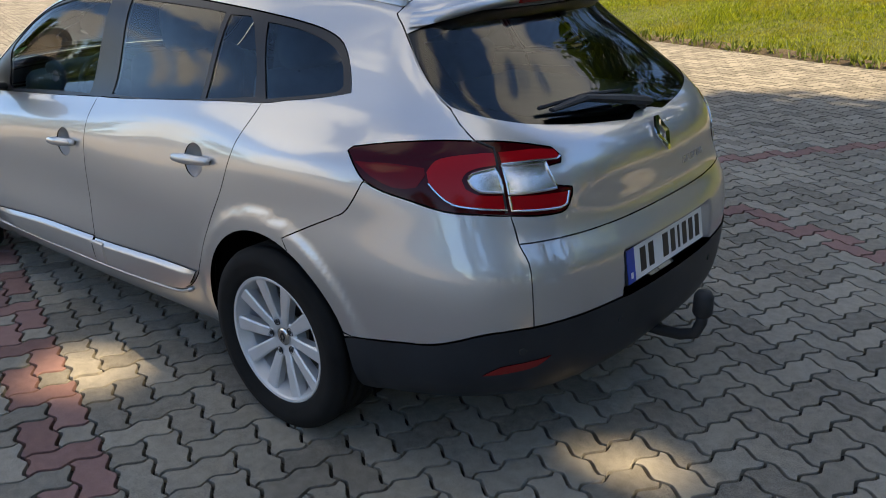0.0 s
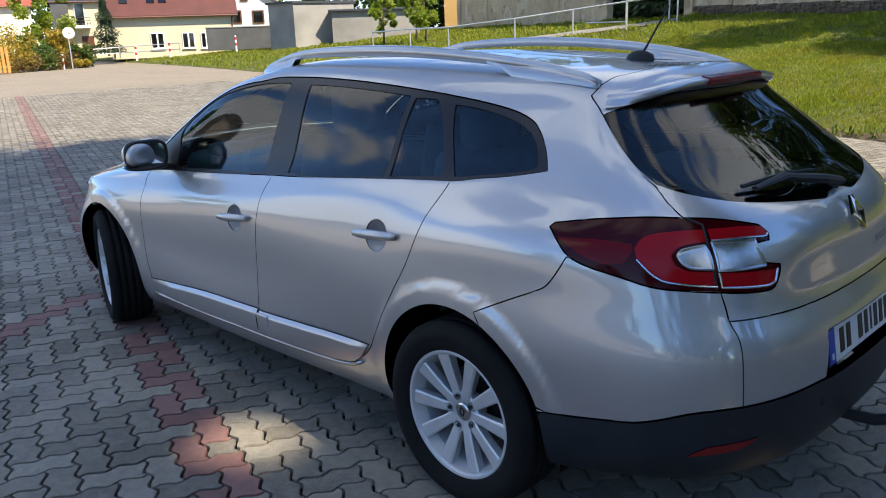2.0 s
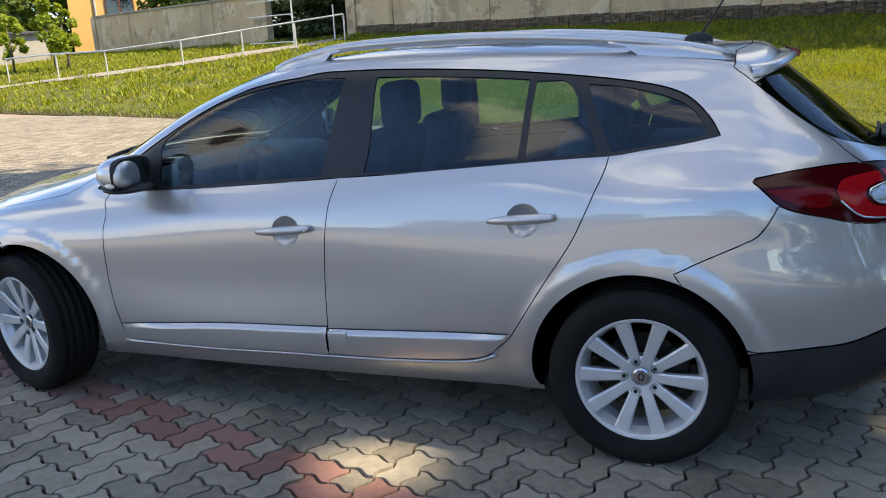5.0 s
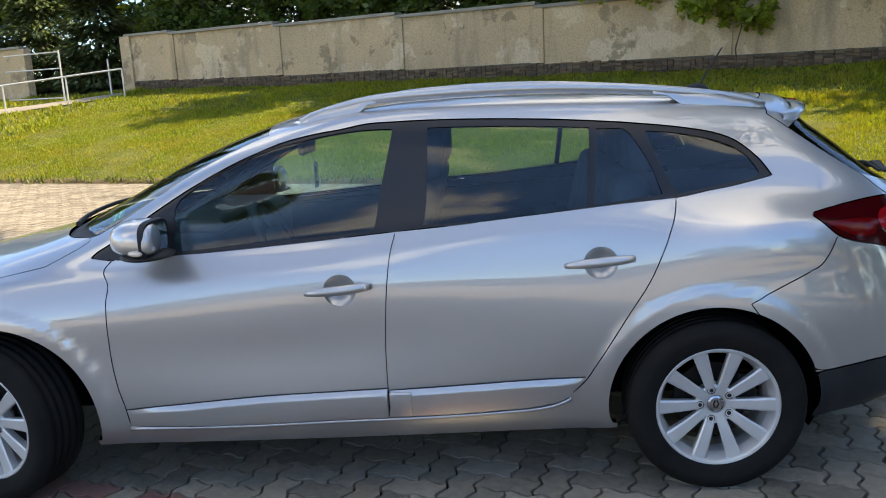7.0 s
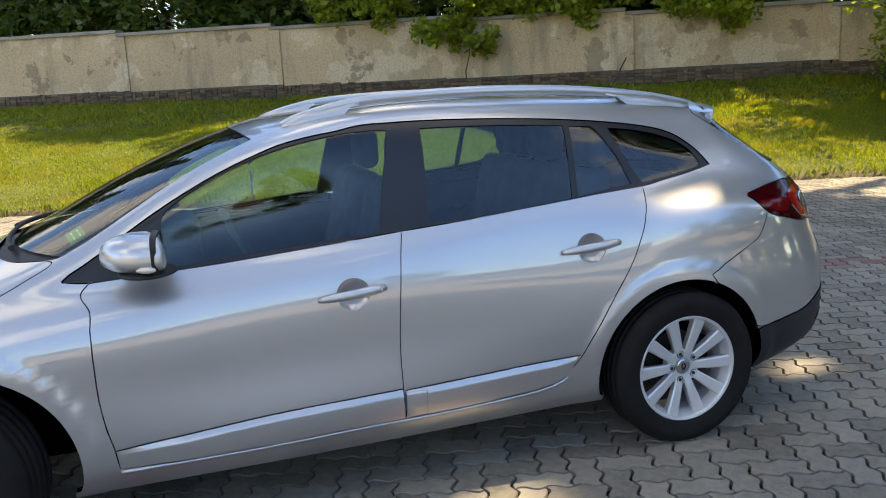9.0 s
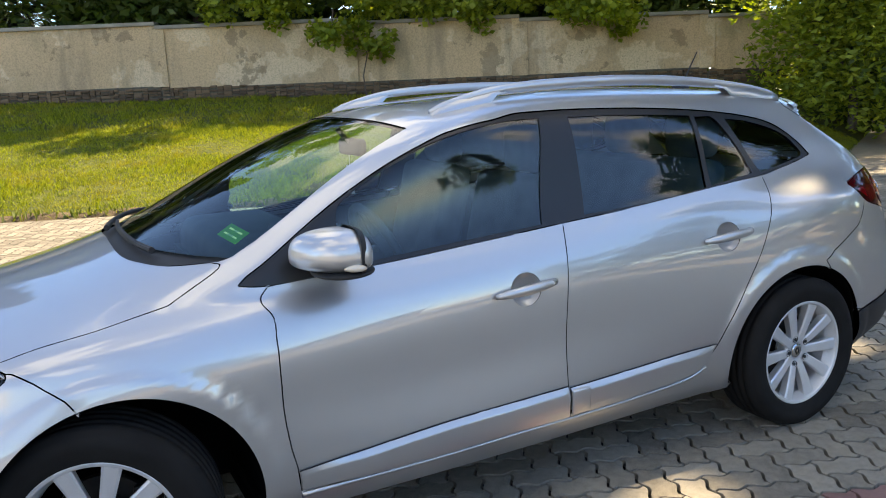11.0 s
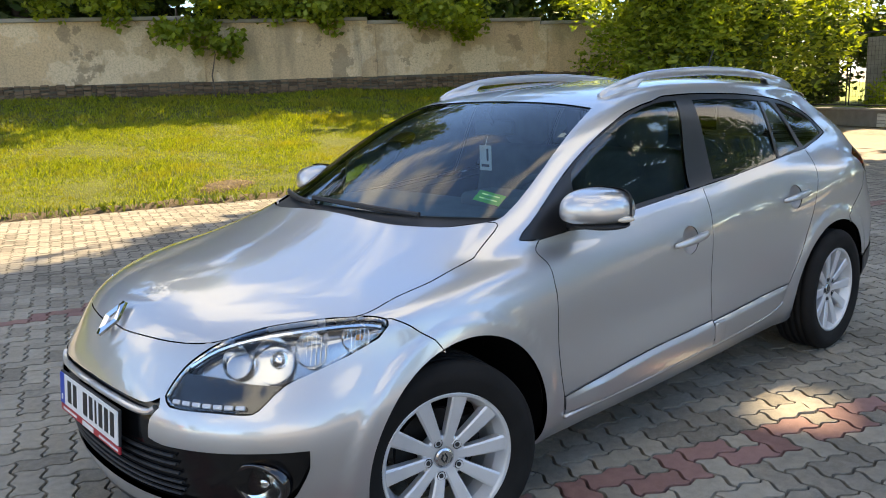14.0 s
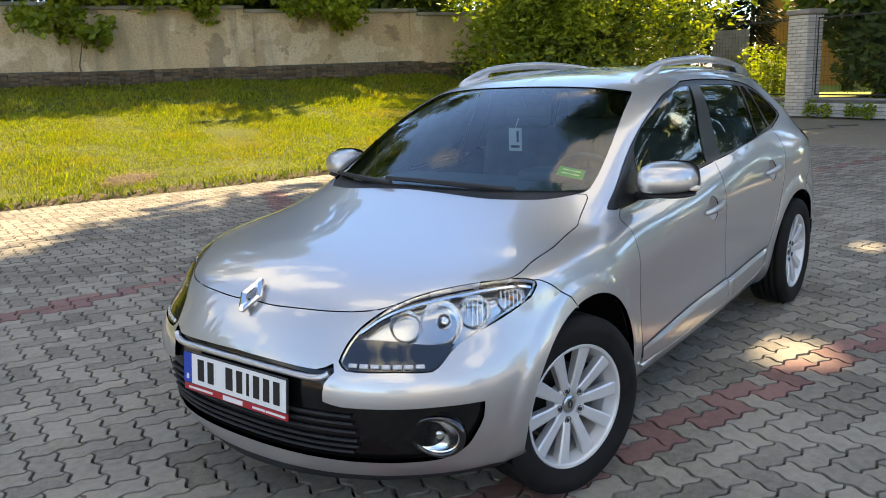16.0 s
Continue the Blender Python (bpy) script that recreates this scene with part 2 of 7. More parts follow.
def grass_blades():
    m = leafy("grass_blades", (0.06, 0.10, 0.003), (0.33, 0.38, 0.025), 0.45)
    n, l = m.node_tree.nodes, m.node_tree.links
    blade = next(q for q in n if q.bl_idname == "ShaderNodeMixRGB" and q.blend_type == "MIX")
    geo, dry, gain, mix = n.new("ShaderNodeNewGeometry"), n.new("ShaderNodeTexNoise"), n.new("ShaderNodeMapRange"), n.new("ShaderNodeMixRGB")
    dry.inputs["Scale"].default_value, dry.inputs["Detail"].default_value, dry.inputs["Roughness"].default_value = .9, 7.0, .7
    gain.inputs["From Min"].default_value, gain.inputs["From Max"].default_value = .47, .68
    gain.inputs["To Max"].default_value = .55
    mix.inputs[2].default_value = (.30, .23, .03, 1)
    l.new(geo.outputs["Position"], dry.inputs["Vector"])
    l.new(dry.outputs["Fac"], gain.inputs["Value"])
    l.new(gain.outputs[0], mix.inputs[0])
    targets = [k.to_socket for k in blade.outputs[0].links]
    l.new(blade.outputs[0], mix.inputs[1])
    for t in targets:
        l.new(mix.outputs[0], t)
    return m


M_GRASS = grass_blades()
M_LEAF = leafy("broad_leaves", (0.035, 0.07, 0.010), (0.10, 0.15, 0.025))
# brighter green: sunlight on the branches over the wall is put into this colour
M_LEAF_BRIGHT = leafy("bright_leaves", (0.11, 0.17, 0.015), (0.30, 0.37, 0.045), 0.5)
M_NEEDLE = leafy("needles", (0.012, 0.028, 0.012), (0.04, 0.07, 0.022), 0.15)
M_GOLD = leafy("golden_shrub", (0.22, 0.17, 0.02), (0.42, 0.32, 0.04), 0.3)
M_BARK = surface("bark", (0.05, 0.04, 0.03), (0.14, 0.115, 0.09), 0.95, 6, 60, 0.8, depth=0.02)


def grass(name, count, span, tall, wide, seed, label):
    """Blades scattered over the bank, in tufts of five."""
    rng = np.random.default_rng(seed)
    v, f = [], []
    x0, x1, d0, d1 = span
    for _ in range(count):
        x = rng.uniform(x0, x1)
        d = d0 + (d1 - d0) * rng.random() ** 0.8
        y = edge_y(x) + (wall_y(x) - edge_y(x)) * d
        if path_at(x, y):
            continue
        z = bank_z(x, y) - 0.01
        clump = 0.55 + 0.9 * max(0.0, 0.5 + noise.noise(Vector((x * 0.8, y * 0.8, 7))))
        for _k in range(5):
            a, r = rng.uniform(0, 6.283), rng.uniform(0, 0.07)
            px, py = x + r * math.cos(a), y + r * math.sin(a)
            h = tall * clump * rng.uniform(0.5, 1.25)
            w = wide * rng.uniform(0.7, 1.3)
            b, lean = rng.uniform(0, 6.283), rng.uniform(0.15, 0.75) * h
            cx, cy = math.cos(b), math.sin(b)
            k = len(v)
            v += [(px - w * cy, py + w * cx, z), (px + w * cy, py - w * cx, z), (px + lean * 0.35 * cx + w * cy * .7, py + lean * .35 * cy - w * cx * .7, z + h * 0.6), (px + lean * cx, py + lean * cy, z + h)]
            f += [(k, k + 1, k + 2), (k, k + 2, k + 3)]
    me = bpy.data.meshes.new(name)
    me.from_pydata(v, [], f)
    return tagged(part(name, me, M_GRASS), label, "grass", kind="stuff")


def path_at(x, y):
    """The concrete path up to the gate in the wall."""
    t = (x - 13.2) / 14.0
    if not 0.0 <= t <= 1.0:
        return False
    mid = -24.3 + 4.0 * t + 0.6 * t * t
    return abs(y - mid) < 0.75


grass("grass_near", 68000, (-13.0, 13.0, 0.0, 0.62), 0.056, 0.0048, 3, "bright mown grass blades on the bank")
grass("grass_upper", 16000, (-13.5, 13.5, 0.55, 1.0), 0.09, 0.0075, 4, "long grass below the garden wall")
grass("grass_far", 15000, (12.5, 62.0, 0.0, 1.0), 0.13, 0.020, 5, "far grass on the bank")
# bare soil lip where the turf ends
bm = bmesh.new()
rows = []
for k in range(420):
    x = -10.5 + .085 * k
    y = edge_y(x)
    wob = .035 * noise.noise(Vector((x * 2.4, 3, 0))) + .02 * noise.noise(Vector((x * 9.0, 1, 0)))
    hgt = .055 + .03 * noise.noise(Vector((x * 1.7, 8, 0)))
    rows.append([bm.verts.new(q) for q in ((x, y + .10 + wob, -.012), (x, y + .05 + wob, .018), (x, y + wob, hgt), (x, y - .12, hgt + .012), (x, y - .30, bank_z(x, y - .30) - .02))])
for a, b in zip(rows, rows[1:]):
    for j in range(4):
        bm.faces.new((a[j], b[j], b[j + 1], a[j + 1]))
bmesh.ops.recalc_face_normals(bm, faces=bm.faces)
tagged(part("soil_edge", bm, surface("crumbly_soil", (.035, .024, .014), (.13, .095, .055), .95, 5, 60, .9, depth=.03), smooth=True), "crumbling brown soil edge between turf and paving", "soil", kind="structure")
# a bare patch of turned soil and straw in the turf
patch = thing("bare_patch", "small bare patch of brown soil and straw in the turf", "soil")
bm = bmesh.new()
bmesh.ops.create_grid(bm, x_segments=26, y_segments=16, size=.5)
for v in list(bm.verts):
    x, y = -1.2 + v.co.x * .9, -8.25 + v.co.y * .5
    r = math.hypot(v.co.x, v.co.y) * 2
    lump = .06 * max(0.0, 1 - r) ** .5 + .035 * noise.noise(Vector((x * 7, y * 7, 2))) * max(0.0, 1.1 - r)
    v.co = (x, y, bank_z(x, y) + lump - .03 * max(0.0, r - .8))
part("soil", bm, bpy.data.materials["crumbly_soil"], patch, smooth=True)
rng = np.random.default_rng(71)
v, f = [], []
for _ in range(420):
    a, r = rng.uniform(0, 6.283), .5 * rng.random() ** .6
    x, y = -1.2 + 1.1 * r * math.cos(a), -8.25 + .6 * r * math.sin(a)
    z, b, l = bank_z(x, y) + .04, rng.uniform(0, 6.283), rng.uniform(.05, .13)
    c, d = math.cos(b), math.sin(b)
    k = len(v)
    v += [(x - .004 * d, y + .004 * c, z), (x + .004 * d, y - .004 * c, z), (x + l * c, y + l * d, z + rng.uniform(-.01, .05))]
    f += [(k, k + 1, k + 2)]
me = bpy.data.meshes.new("straw")
me.from_pydata(v, [], f)
tagged(part("straw", me, leafy("dry_straw", (.20, .14, .05), (.42, .33, .13), .2), patch), kind="stuff")
# weeds along the paving's edge
rng = np.random.default_rng(11)
v, f = [], []
for _ in range(2600):
    x = rng.uniform(-9, 24)
    y = edge_y(x) + rng.normal(0.0, 0.07)
    z = max(0.0, bank_z(x, y)) - 0.005
    a, h, w, r = rng.uniform(0, 6.283), rng.uniform(.05, .16), rng.uniform(.008, .02), rng.uniform(.02, .11)
    c, s = math.cos(a), math.sin(a)
    k = len(v)
    v += [(x - w * s * .3, y + w * c * .3, z), (x + w * s * .3, y - w * c * .3, z), (x + r * .6 * c + w * s, y + r * .6 * s - w * c, z + h * .7), (x + r * c, y + r * s, z + h), (x + r * .6 * c - w * s, y + r * .6 * s + w * c, z + h * .7)]
    f += [(k, k + 1, k + 2, k + 3, k + 4)]
me = bpy.data.meshes.new("edge_weeds")
me.from_pydata(v, [], f)
tagged(part("edge_weeds", me, leafy("weed_leaves", (.05, .08, .012), (.15, .19, .03), .35)), "ragged weeds where grass meets paving", "weeds", kind="stuff")


# ---- the garden wall ----
def brickish(name, low, high, mortar, w=.24, h=.075):
    m, n, l, b = nodes_of(name)
    geo, mx, ns = n.new("ShaderNodeObjectInfo"), n.new("ShaderNodeMixRGB"), n.new("ShaderNodeTexNoise")
    tc = n.new("ShaderNodeTexCoord")
    ns.inputs["Scale"].default_value, ns.inputs["Detail"].default_value = 14.0, 6.0
    add = n.new("ShaderNodeMath")
    add.operation = "MULTIPLY_ADD"
    add.inputs[1].default_value = .6
    l.new(tc.outputs["Object"], ns.inputs["Vector"])
    l.new(geo.outputs["Random"], add.inputs[0])
    sub = n.new("ShaderNodeMath")
    sub.operation = "SUBTRACT"
    sub.inputs[1].default_value = .3
    l.new(ns.outputs["Fac"], sub.inputs[0])
    l.new(sub.outputs[0], add.inputs[2])
    mx.inputs[1].default_value, mx.inputs[2].default_value = (*low, 1), (*high, 1)
    l.new(add.outputs[0], mx.inputs[0])
    l.new(mx.outputs[0], b.inputs["Base Color"])
    b.inputs["Roughness"].default_value = .85
    bp = n.new("ShaderNodeBump")
    bp.inputs["Strength"].default_value, bp.inputs["Distance"].default_value = .4, .004
    l.new(ns.outputs["Fac"], bp.inputs["Height"])
    l.new(bp.outputs["Normal"], b.inputs["Normal"])
    return m


def plaster():
    """Old render: tan ground, pale flakes with ragged edges, dark bare patches, streaks and grit."""
    m, n, l, b = nodes_of("old_plaster")
    geo = n.new("ShaderNodeNewGeometry")

    def noise_of(scale, detail, rough=.62, stretch=(1, 1, 1), shift=(0, 0, 0)):
        mp, t = n.new("ShaderNodeMapping"), n.new("ShaderNodeTexNoise")
        mp.inputs["Scale"].default_value, mp.inputs["Location"].default_value = stretch, shift
        t.inputs["Scale"].default_value, t.inputs["Detail"].default_value, t.inputs["Roughness"].default_value = scale, detail, rough
        l.new(geo.outputs["Position"], mp.inputs["Vector"])
        l.new(mp.outputs[0], t.inputs["Vector"])
        return t.outputs["Fac"]

    def step_of(fac, lo, hi, top=1.0):
        r = n.new("ShaderNodeMapRange")
        r.inputs["From Min"].default_value, r.inputs["From Max"].default_value = lo, hi
        r.inputs["To Min"].default_value, r.inputs["To Max"].default_value = 0.0, top
        l.new(fac, r.inputs["Value"])
        return r.outputs[0]

    def blend(fac, under, colour, kind="MIX"):
        q = n.new("ShaderNodeMixRGB")
        q.blend_type = kind
        l.new(fac, q.inputs[0])
        if isinstance(under, tuple):
            q.inputs[1].default_value = (*under, 1)
        else:
            l.new(under, q.inputs[1])
        q.inputs[2].default_value = (*colour, 1)
        return q.outputs[0]
    flake, bare = noise_of(.75, 10, .66), noise_of(1.15, 9, .68, shift=(9, 3, 5))
    c = blend(step_of(noise_of(.33, 7), .36, .66), (.66, .495, .295), (.50, .39, .245))
    c = blend(step_of(flake, .545, .565, .75), c, (.76, .63, .43))
    c = blend(step_of(bare, .575, .595, .7), c, (.27, .205, .13))
    c = blend(step_of(noise_of(2.6, 8, .7, shift=(4, 8, 1)), .60, .63, .55), c, (.58, .47, .31))
    c = blend(step_of(noise_of(1.7, 5, .6, (1, 1, .16)), .54, .72, .55), c, (.16, .14, .105))
    c = blend(step_of(noise_of(.45, 6, .6, shift=(2, 6, 7)), .58, .72, .35), c, (.20, .20, .10))
    c = blend(step_of(noise_of(24, 6, .7), .44, .70, .5), c, (.16, .135, .10))
    l.new(c, b.inputs["Base Color"])
    b.inputs["Roughness"].default_value = 0.95
    bp = n.new("ShaderNodeBump")
    bp.inputs["Strength"].default_value, bp.inputs["Distance"].default_value = 0.8, 0.02
    l.new(c, bp.inputs["Height"])
    l.new(bp.outputs["Normal"], b.inputs["Normal"])
    return m


M_PLASTER = plaster()
M_COPING = surface("coping_stone", (0.16, 0.155, 0.13), (0.34, 0.32, 0.27), 0.95, 2.0, 30, 0.5, depth=0.01)
M_RUBBLE = brickish("rubble", (0.030, 0.021, 0.014), (0.24, 0.165, 0.10), (.1, .1, .1))
M_MORTAR = surface("rubble_mortar", (0.05, 0.045, 0.035), (0.13, 0.12, 0.09), 0.95, 8, 40, 0.6)
WALL_DIR = Vector((1, -0.487, 0)).normalized()
WALL_OUT = Vector((0.487, 1, 0)).normalized()
WALL_TURN = math.atan2(WALL_DIR.y, WALL_DIR.x)


def wall_run(name, bays, label, top=lambda x: 3.24 + 0.022 * (x + 1), foot=lambda x: bank_z(x, wall_y(x)), stones=True):
    """A plastered wall in bays between pilasters, on a rubble plinth, with a coping."""
    wall = tagged(new(name), label, "wall", kind="structure")
    rng = random.Random(len(name) + len(bays))
    for x0, x1 in zip(bays, bays[1:]):
        xm = (x0 + x1) / 2
        a, b = Vector((x0, wall_y(x0), 0)), Vector((x1, wall_y(x1), 0))
        length = (b - a).length
        zt, zf = top(xm), min(foot(x0), foot(x1)) - 0.2
        mid = (a + b) / 2
        body = bmesh.new()
        box((length - .40, .26, zt - zf - .34), (0, 0, (zt + zf + .34) / 2), bm=body)
        part("plaster_bay", body, M_PLASTER, wall, at=Matrix.Translation(mid - WALL_OUT * .02) @ Matrix.Rotation(WALL_TURN, 4, "Z"))
        part("coping", box((length + .01, .40, .09), (0, 0, zt + .045), .012), M_COPING, wall, at=Matrix.Translation(mid) @ Matrix.Rotation(WALL_TURN, 4, "Z"))
        part("pilaster", box((.40, .31, zt - zf - .52), (0, 0, (zt + zf + .52) / 2), .012), M_PLASTER, wall, at=Matrix.Translation(a) @ Matrix.Rotation(WALL_TURN, 4, "Z"))
        part("plinth_core", box((length, .27, .54), (0, 0, zf + .27)), M_MORTAR, wall, at=Matrix.Translation(mid) @ Matrix.Rotation(WALL_TURN, 4, "Z"))
        if stones:
            s = -length / 2
            while s < length / 2 - .1:
                w = rng.uniform(.09, .24)
                ground_z = foot(xm + s * WALL_DIR.x)
                for row in range(4):
                    h = rng.uniform(.040, .085)
                    z = ground_z + .04 + row * .075
                    p = mid + WALL_DIR * (s + w / 2) + WALL_OUT * (.120 + rng.uniform(0, .03))
                    part("stone", STONES[rng.randrange(6)], None, wall, at=Matrix.Translation((p.x, p.y, z + rng.uniform(-.024, .024))) @ Matrix.Rotation(WALL_TURN + rng.uniform(-.05, .05), 4, "Z") @ Matrix.Diagonal((w * .93, .09, h, 1)))
                s += w
    x1 = bays[-1]
    part("pilaster", box((.5, .4, top(x1) - foot(x1) + .2), (0, 0, (top(x1) + foot(x1) - .2) / 2), .012), M_PLASTER, wall, at=Matrix.Translation((x1, wall_y(x1), 0)) @ Matrix.Rotation(WALL_TURN, 4, "Z"))
    return wall


STONES = []
for k in range(6):
    r = random.Random(k)
    bm = bmesh.new()
    bmesh.ops.create_cube(bm, size=1)
    bmesh.ops.bevel(bm, geom=bm.edges[:], offset=.12, segments=1, affect="EDGES")
    for q in bm.verts:
        q.co += Vector((r.uniform(-.05, .05), r.uniform(-.05, .05), r.uniform(-.07, .07)))
    me = bpy.data.meshes.new("stone")
    bm.to_mesh(me)
    bm.free()
    me.materials.append(M_RUBBLE)
    STONES.append(me)
wall_run("wall_north", [-16.95, -12.85, -8.62, -4.82, -0.6, 3.25, 7.28, 11.43, 13.35], "weathered plastered garden wall with peeling patches and rubble foot")
wall_run("wall_far", [18.7, 22.7, 26.7, 30.7, 34.7], "further stretch of the weathered plastered wall", top=lambda x: 3.5, foot=lambda x: 1.1, stones=False)

# ---- path, handrail and gate at the gap in the wall ----
M_CONCRETE = surface("path_concrete", (0.15, 0.138, 0.118), (0.26, 0.24, 0.21), 0.9, 1.5, 40, 0.3)
bm = bmesh.new()
rows = []
for i in range(29):
    t = i / 28
    x = 13.2 + 14 * t
    mid = -24.3 + 4.0 * t + 0.6 * t * t
    rows.append([bm.verts.new((x, mid + s, bank_z(x, mid + s) + .03)) for s in (-.72, -.36, 0, .36, .72)])
for a, b in zip(rows, rows[1:]):
    for j in range(4):
        bm.faces.new((a[j], b[j], b[j + 1], a[j + 1]))
bmesh.ops.recalc_face_normals(bm, faces=bm.faces)
tagged(part("path", bm, M_CONCRETE), "pale concrete path up to a gate", "path", kind="structure")
M_ZINC = plain("galvanised_pipe", (0.62, 0.63, 0.64), 0.4, 0.6)
rail_posts = [(26.8, -21.6), (23.6, -20.9), (20.7, -20.2), (18.0, -20.9), (16.3, -22.1), (14.6, -22.9), (12.9, -23.4)]
handrail = thing("handrail", "pale galvanised pipe handrail along the path", "railing")
tops = []
for x, y in rail_posts:
    z = bank_z(x, y)
    tops.append((x, y, z + .95))
    part("post", tube([(x, y, z - .05), (x, y, z + .95)], .028, 10), M_ZINC, handrail)
part("rail", tube(tops, .030, 10), M_ZINC, handrail)
gate = thing("pipe_barrier", "grey pipe barrier in the gateway", "barrier")
for k, (x, y) in enumerate(((15.4, -24.2), (13.9, -24.6))):
    z = bank_z(x, y)
    part("post", tube([(x, y, z - .05), (x, y, z + 1.75 - .5 * k)], .03, 10), M_ZINC, gate)
for h in (1.7, 1.15, .15):
    part("rail", tube([(15.4, -24.2, bank_z(15.4, -24.2) + h), (18.2, -25.6, bank_z(15.4, -24.2) + h)], .022, 8), M_ZINC, gate)


# ---- trees and shrubs ----
def leaves(count, shape, size, seed, clumps=24, flat=0.5, keep=None, ratio=0.55):
    """A cloud of small leaves in clumps; shape(rng) gives a clump's centre and reach."""
    rng = np.random.default_rng(seed)
    quads = []
    per = count // clumps
    for _ in range(clumps):
        c, r = shape(rng)
        d = rng.normal(0, 1, (per, 3))
        d /= np.linalg.norm(d, axis=1)[:, None]
        q = c + d * (rng.random(per) ** 0.45)[:, None] * r
        if keep is not None:
            q = q[keep(q)]
        n = len(q)
        a = rng.normal(0, 1, (n, 3)) * (1, 1, flat)
        a /= np.linalg.norm(a, axis=1)[:, None]
        b = np.cross(a, rng.normal(0, 1, (n, 3)))
        b /= np.linalg.norm(b, axis=1)[:, None]
        s = (size * rng.uniform(.6, 1.3, n))[:, None]
        droop = np.array((0, 0, -.12)) * s
        quads.append(np.stack([q - a * s, q + b * s * ratio + droop, q + a * s, q - b * s * ratio + droop], 1))
    return quad_mesh("crown", np.concatenate(quads))


def quad_mesh(name, quads):
    n = len(quads)
    me = bpy.data.meshes.new(name)
    me.from_pydata(quads.reshape(-1, 3).tolist(), [], np.arange(4 * n).reshape(n, 4).tolist())
    return me


def limbs(base, top, radius, seed, branches=7, spread=2.0):
    rng = random.Random(seed)
    base, top = Vector(base), Vector(top)
    bm = tube([base, base.lerp(top, .35) + Vector((rng.uniform(-.15, .15), rng.uniform(-.15, .15), 0)), base.lerp(top, .7), top], [radius * 1.25, radius, radius * .7, radius * .25], 9)
    for k in range(branches):
        s = base.lerp(top, rng.uniform(.4, .95))
        a = rng.uniform(0, 6.283)
        e = s + Vector((math.cos(a) * spread, math.sin(a) * spread, rng.uniform(.2, .8) * spread))
        tube([s, s.lerp(e, .5) + Vector((0, 0, .15 * spread)), e], [radius * .4, radius * .25, radius * .06], 6, bm)
    return bm


def tree(name, label, base, height, reach, count, leaf, mat, seed, clumps=26, trunk=.18, low=.3, lean=(0, 0), keep=None, group="", squash=1.0):
    base = Vector(base)
    t = thing(name, label, "tree", group)
    top = base + Vector((lean[0], lean[1], height * .85))
    part("trunk", limbs(base - Vector((0, 0, .1)), top, trunk, seed, spread=reach * .6), M_BARK, t, smooth=True)

    def shape(rng):
        h = rng.uniform(low, 1.0)
        w = reach * math.sin(math.pi * min(1, .18 + .8 * (h - low) / (1 - low + 1e-6))) ** .6
        a, r = rng.uniform(0, 6.283), w * rng.random() ** .5
        k = (h - low) / (1 - low)
        c = np.array((base.x + lean[0] * k + r * math.cos(a), base.y + lean[1] * k + r * math.sin(a) * squash, base.z + height * h))
        return c, reach * rng.uniform(.22, .4)
    part("crown", leaves(count, shape, leaf, seed, clumps, keep=keep), mat, t)
    return t


def conifer(name, label, base, height, reach, count, mat, seed):
    base = Vector(base)
    t = thing(name, label, "tree")
    part("trunk", tube([base - Vector((0, 0, .1)), base + Vector((0, 0, height))], [reach * .07, .02], 8), M_BARK, t)
    rng = np.random.default_rng(seed)
    h = rng.random(count) ** 1.25
    w = reach * (1 - h) ** .85 * (0.75 + .25 * np.sin(h * height * 6.0))
    a = rng.uniform(0, 6.283, count)
    r = w * rng.uniform(.35, 1.0, count)
    ca, sa = np.cos(a), np.sin(a)
    q = np.stack([base.x + r * ca, base.y + r * sa, base.z + h * height + .3 - .22 * r], 1)
    d = np.stack([ca, sa, -.35 + rng.normal(0, .25, count)], 1)
    s = (rng.uniform(.12, .24, count) * (.6 + .4 * reach / 2))[:, None]
    e = np.cross(d, (0, 0, 1)) + rng.normal(0, .25, (count, 3))
    e /= np.linalg.norm(e, axis=1)[:, None]
    me = quad_mesh("crown", np.stack([q, q + d * s * .6 + e * s * .28, q + d * s * 1.3, q + d * s * .6 - e * s * .28], 1))
    part("crown", me, mat, t)
    return t


# the shade tree whose crown hangs over the car, with gaps that let sun through
SPOTS = [(.90, 1.10, .29), (-.98, .33, .22), (-1.75, .95, .22), (-3.1, -3.2, .5), (4.6, -3.4, .35), (3.2, -6.4, .6), (6.0, -5.6, .5), (-6.5, -4.0, .6), (-10.5, -2.6, .5), (6.3, 2.5, .4)]


def sunlit(p):
    ok = np.ones(len(p), bool)
    for x, y, r in SPOTS:
        q = p - np.array((x, y, 0))
        s = np.array(SUN_TO)
        d = np.linalg.norm(q - (q @ s)[:, None] * s, axis=1)
        ok &= d > r
    return ok


tree("shade_tree", "tall leafy tree whose crown shades the parked car", (-16.9, 1.7, 0), 20.5, 7.0, 90000, .22, M_LEAF, 21, clumps=190, trunk=.34, low=.45, lean=(6.2, -4.9), keep=sunlit, squash=.8)
tree("shade_tree", "tall leafy tree beside the paved yard", (-15.5, 12.5, 0), 12.0, 4.4, 13000, .22, M_LEAF, 22, clumps=40, trunk=.28, low=.12, keep=sunlit)
# trees behind the wall
def behind_wall(p):
    return (p[:, 1] < -18.75 - .487 * p[:, 0] - .45) | (p[:, 2] > 4.3)


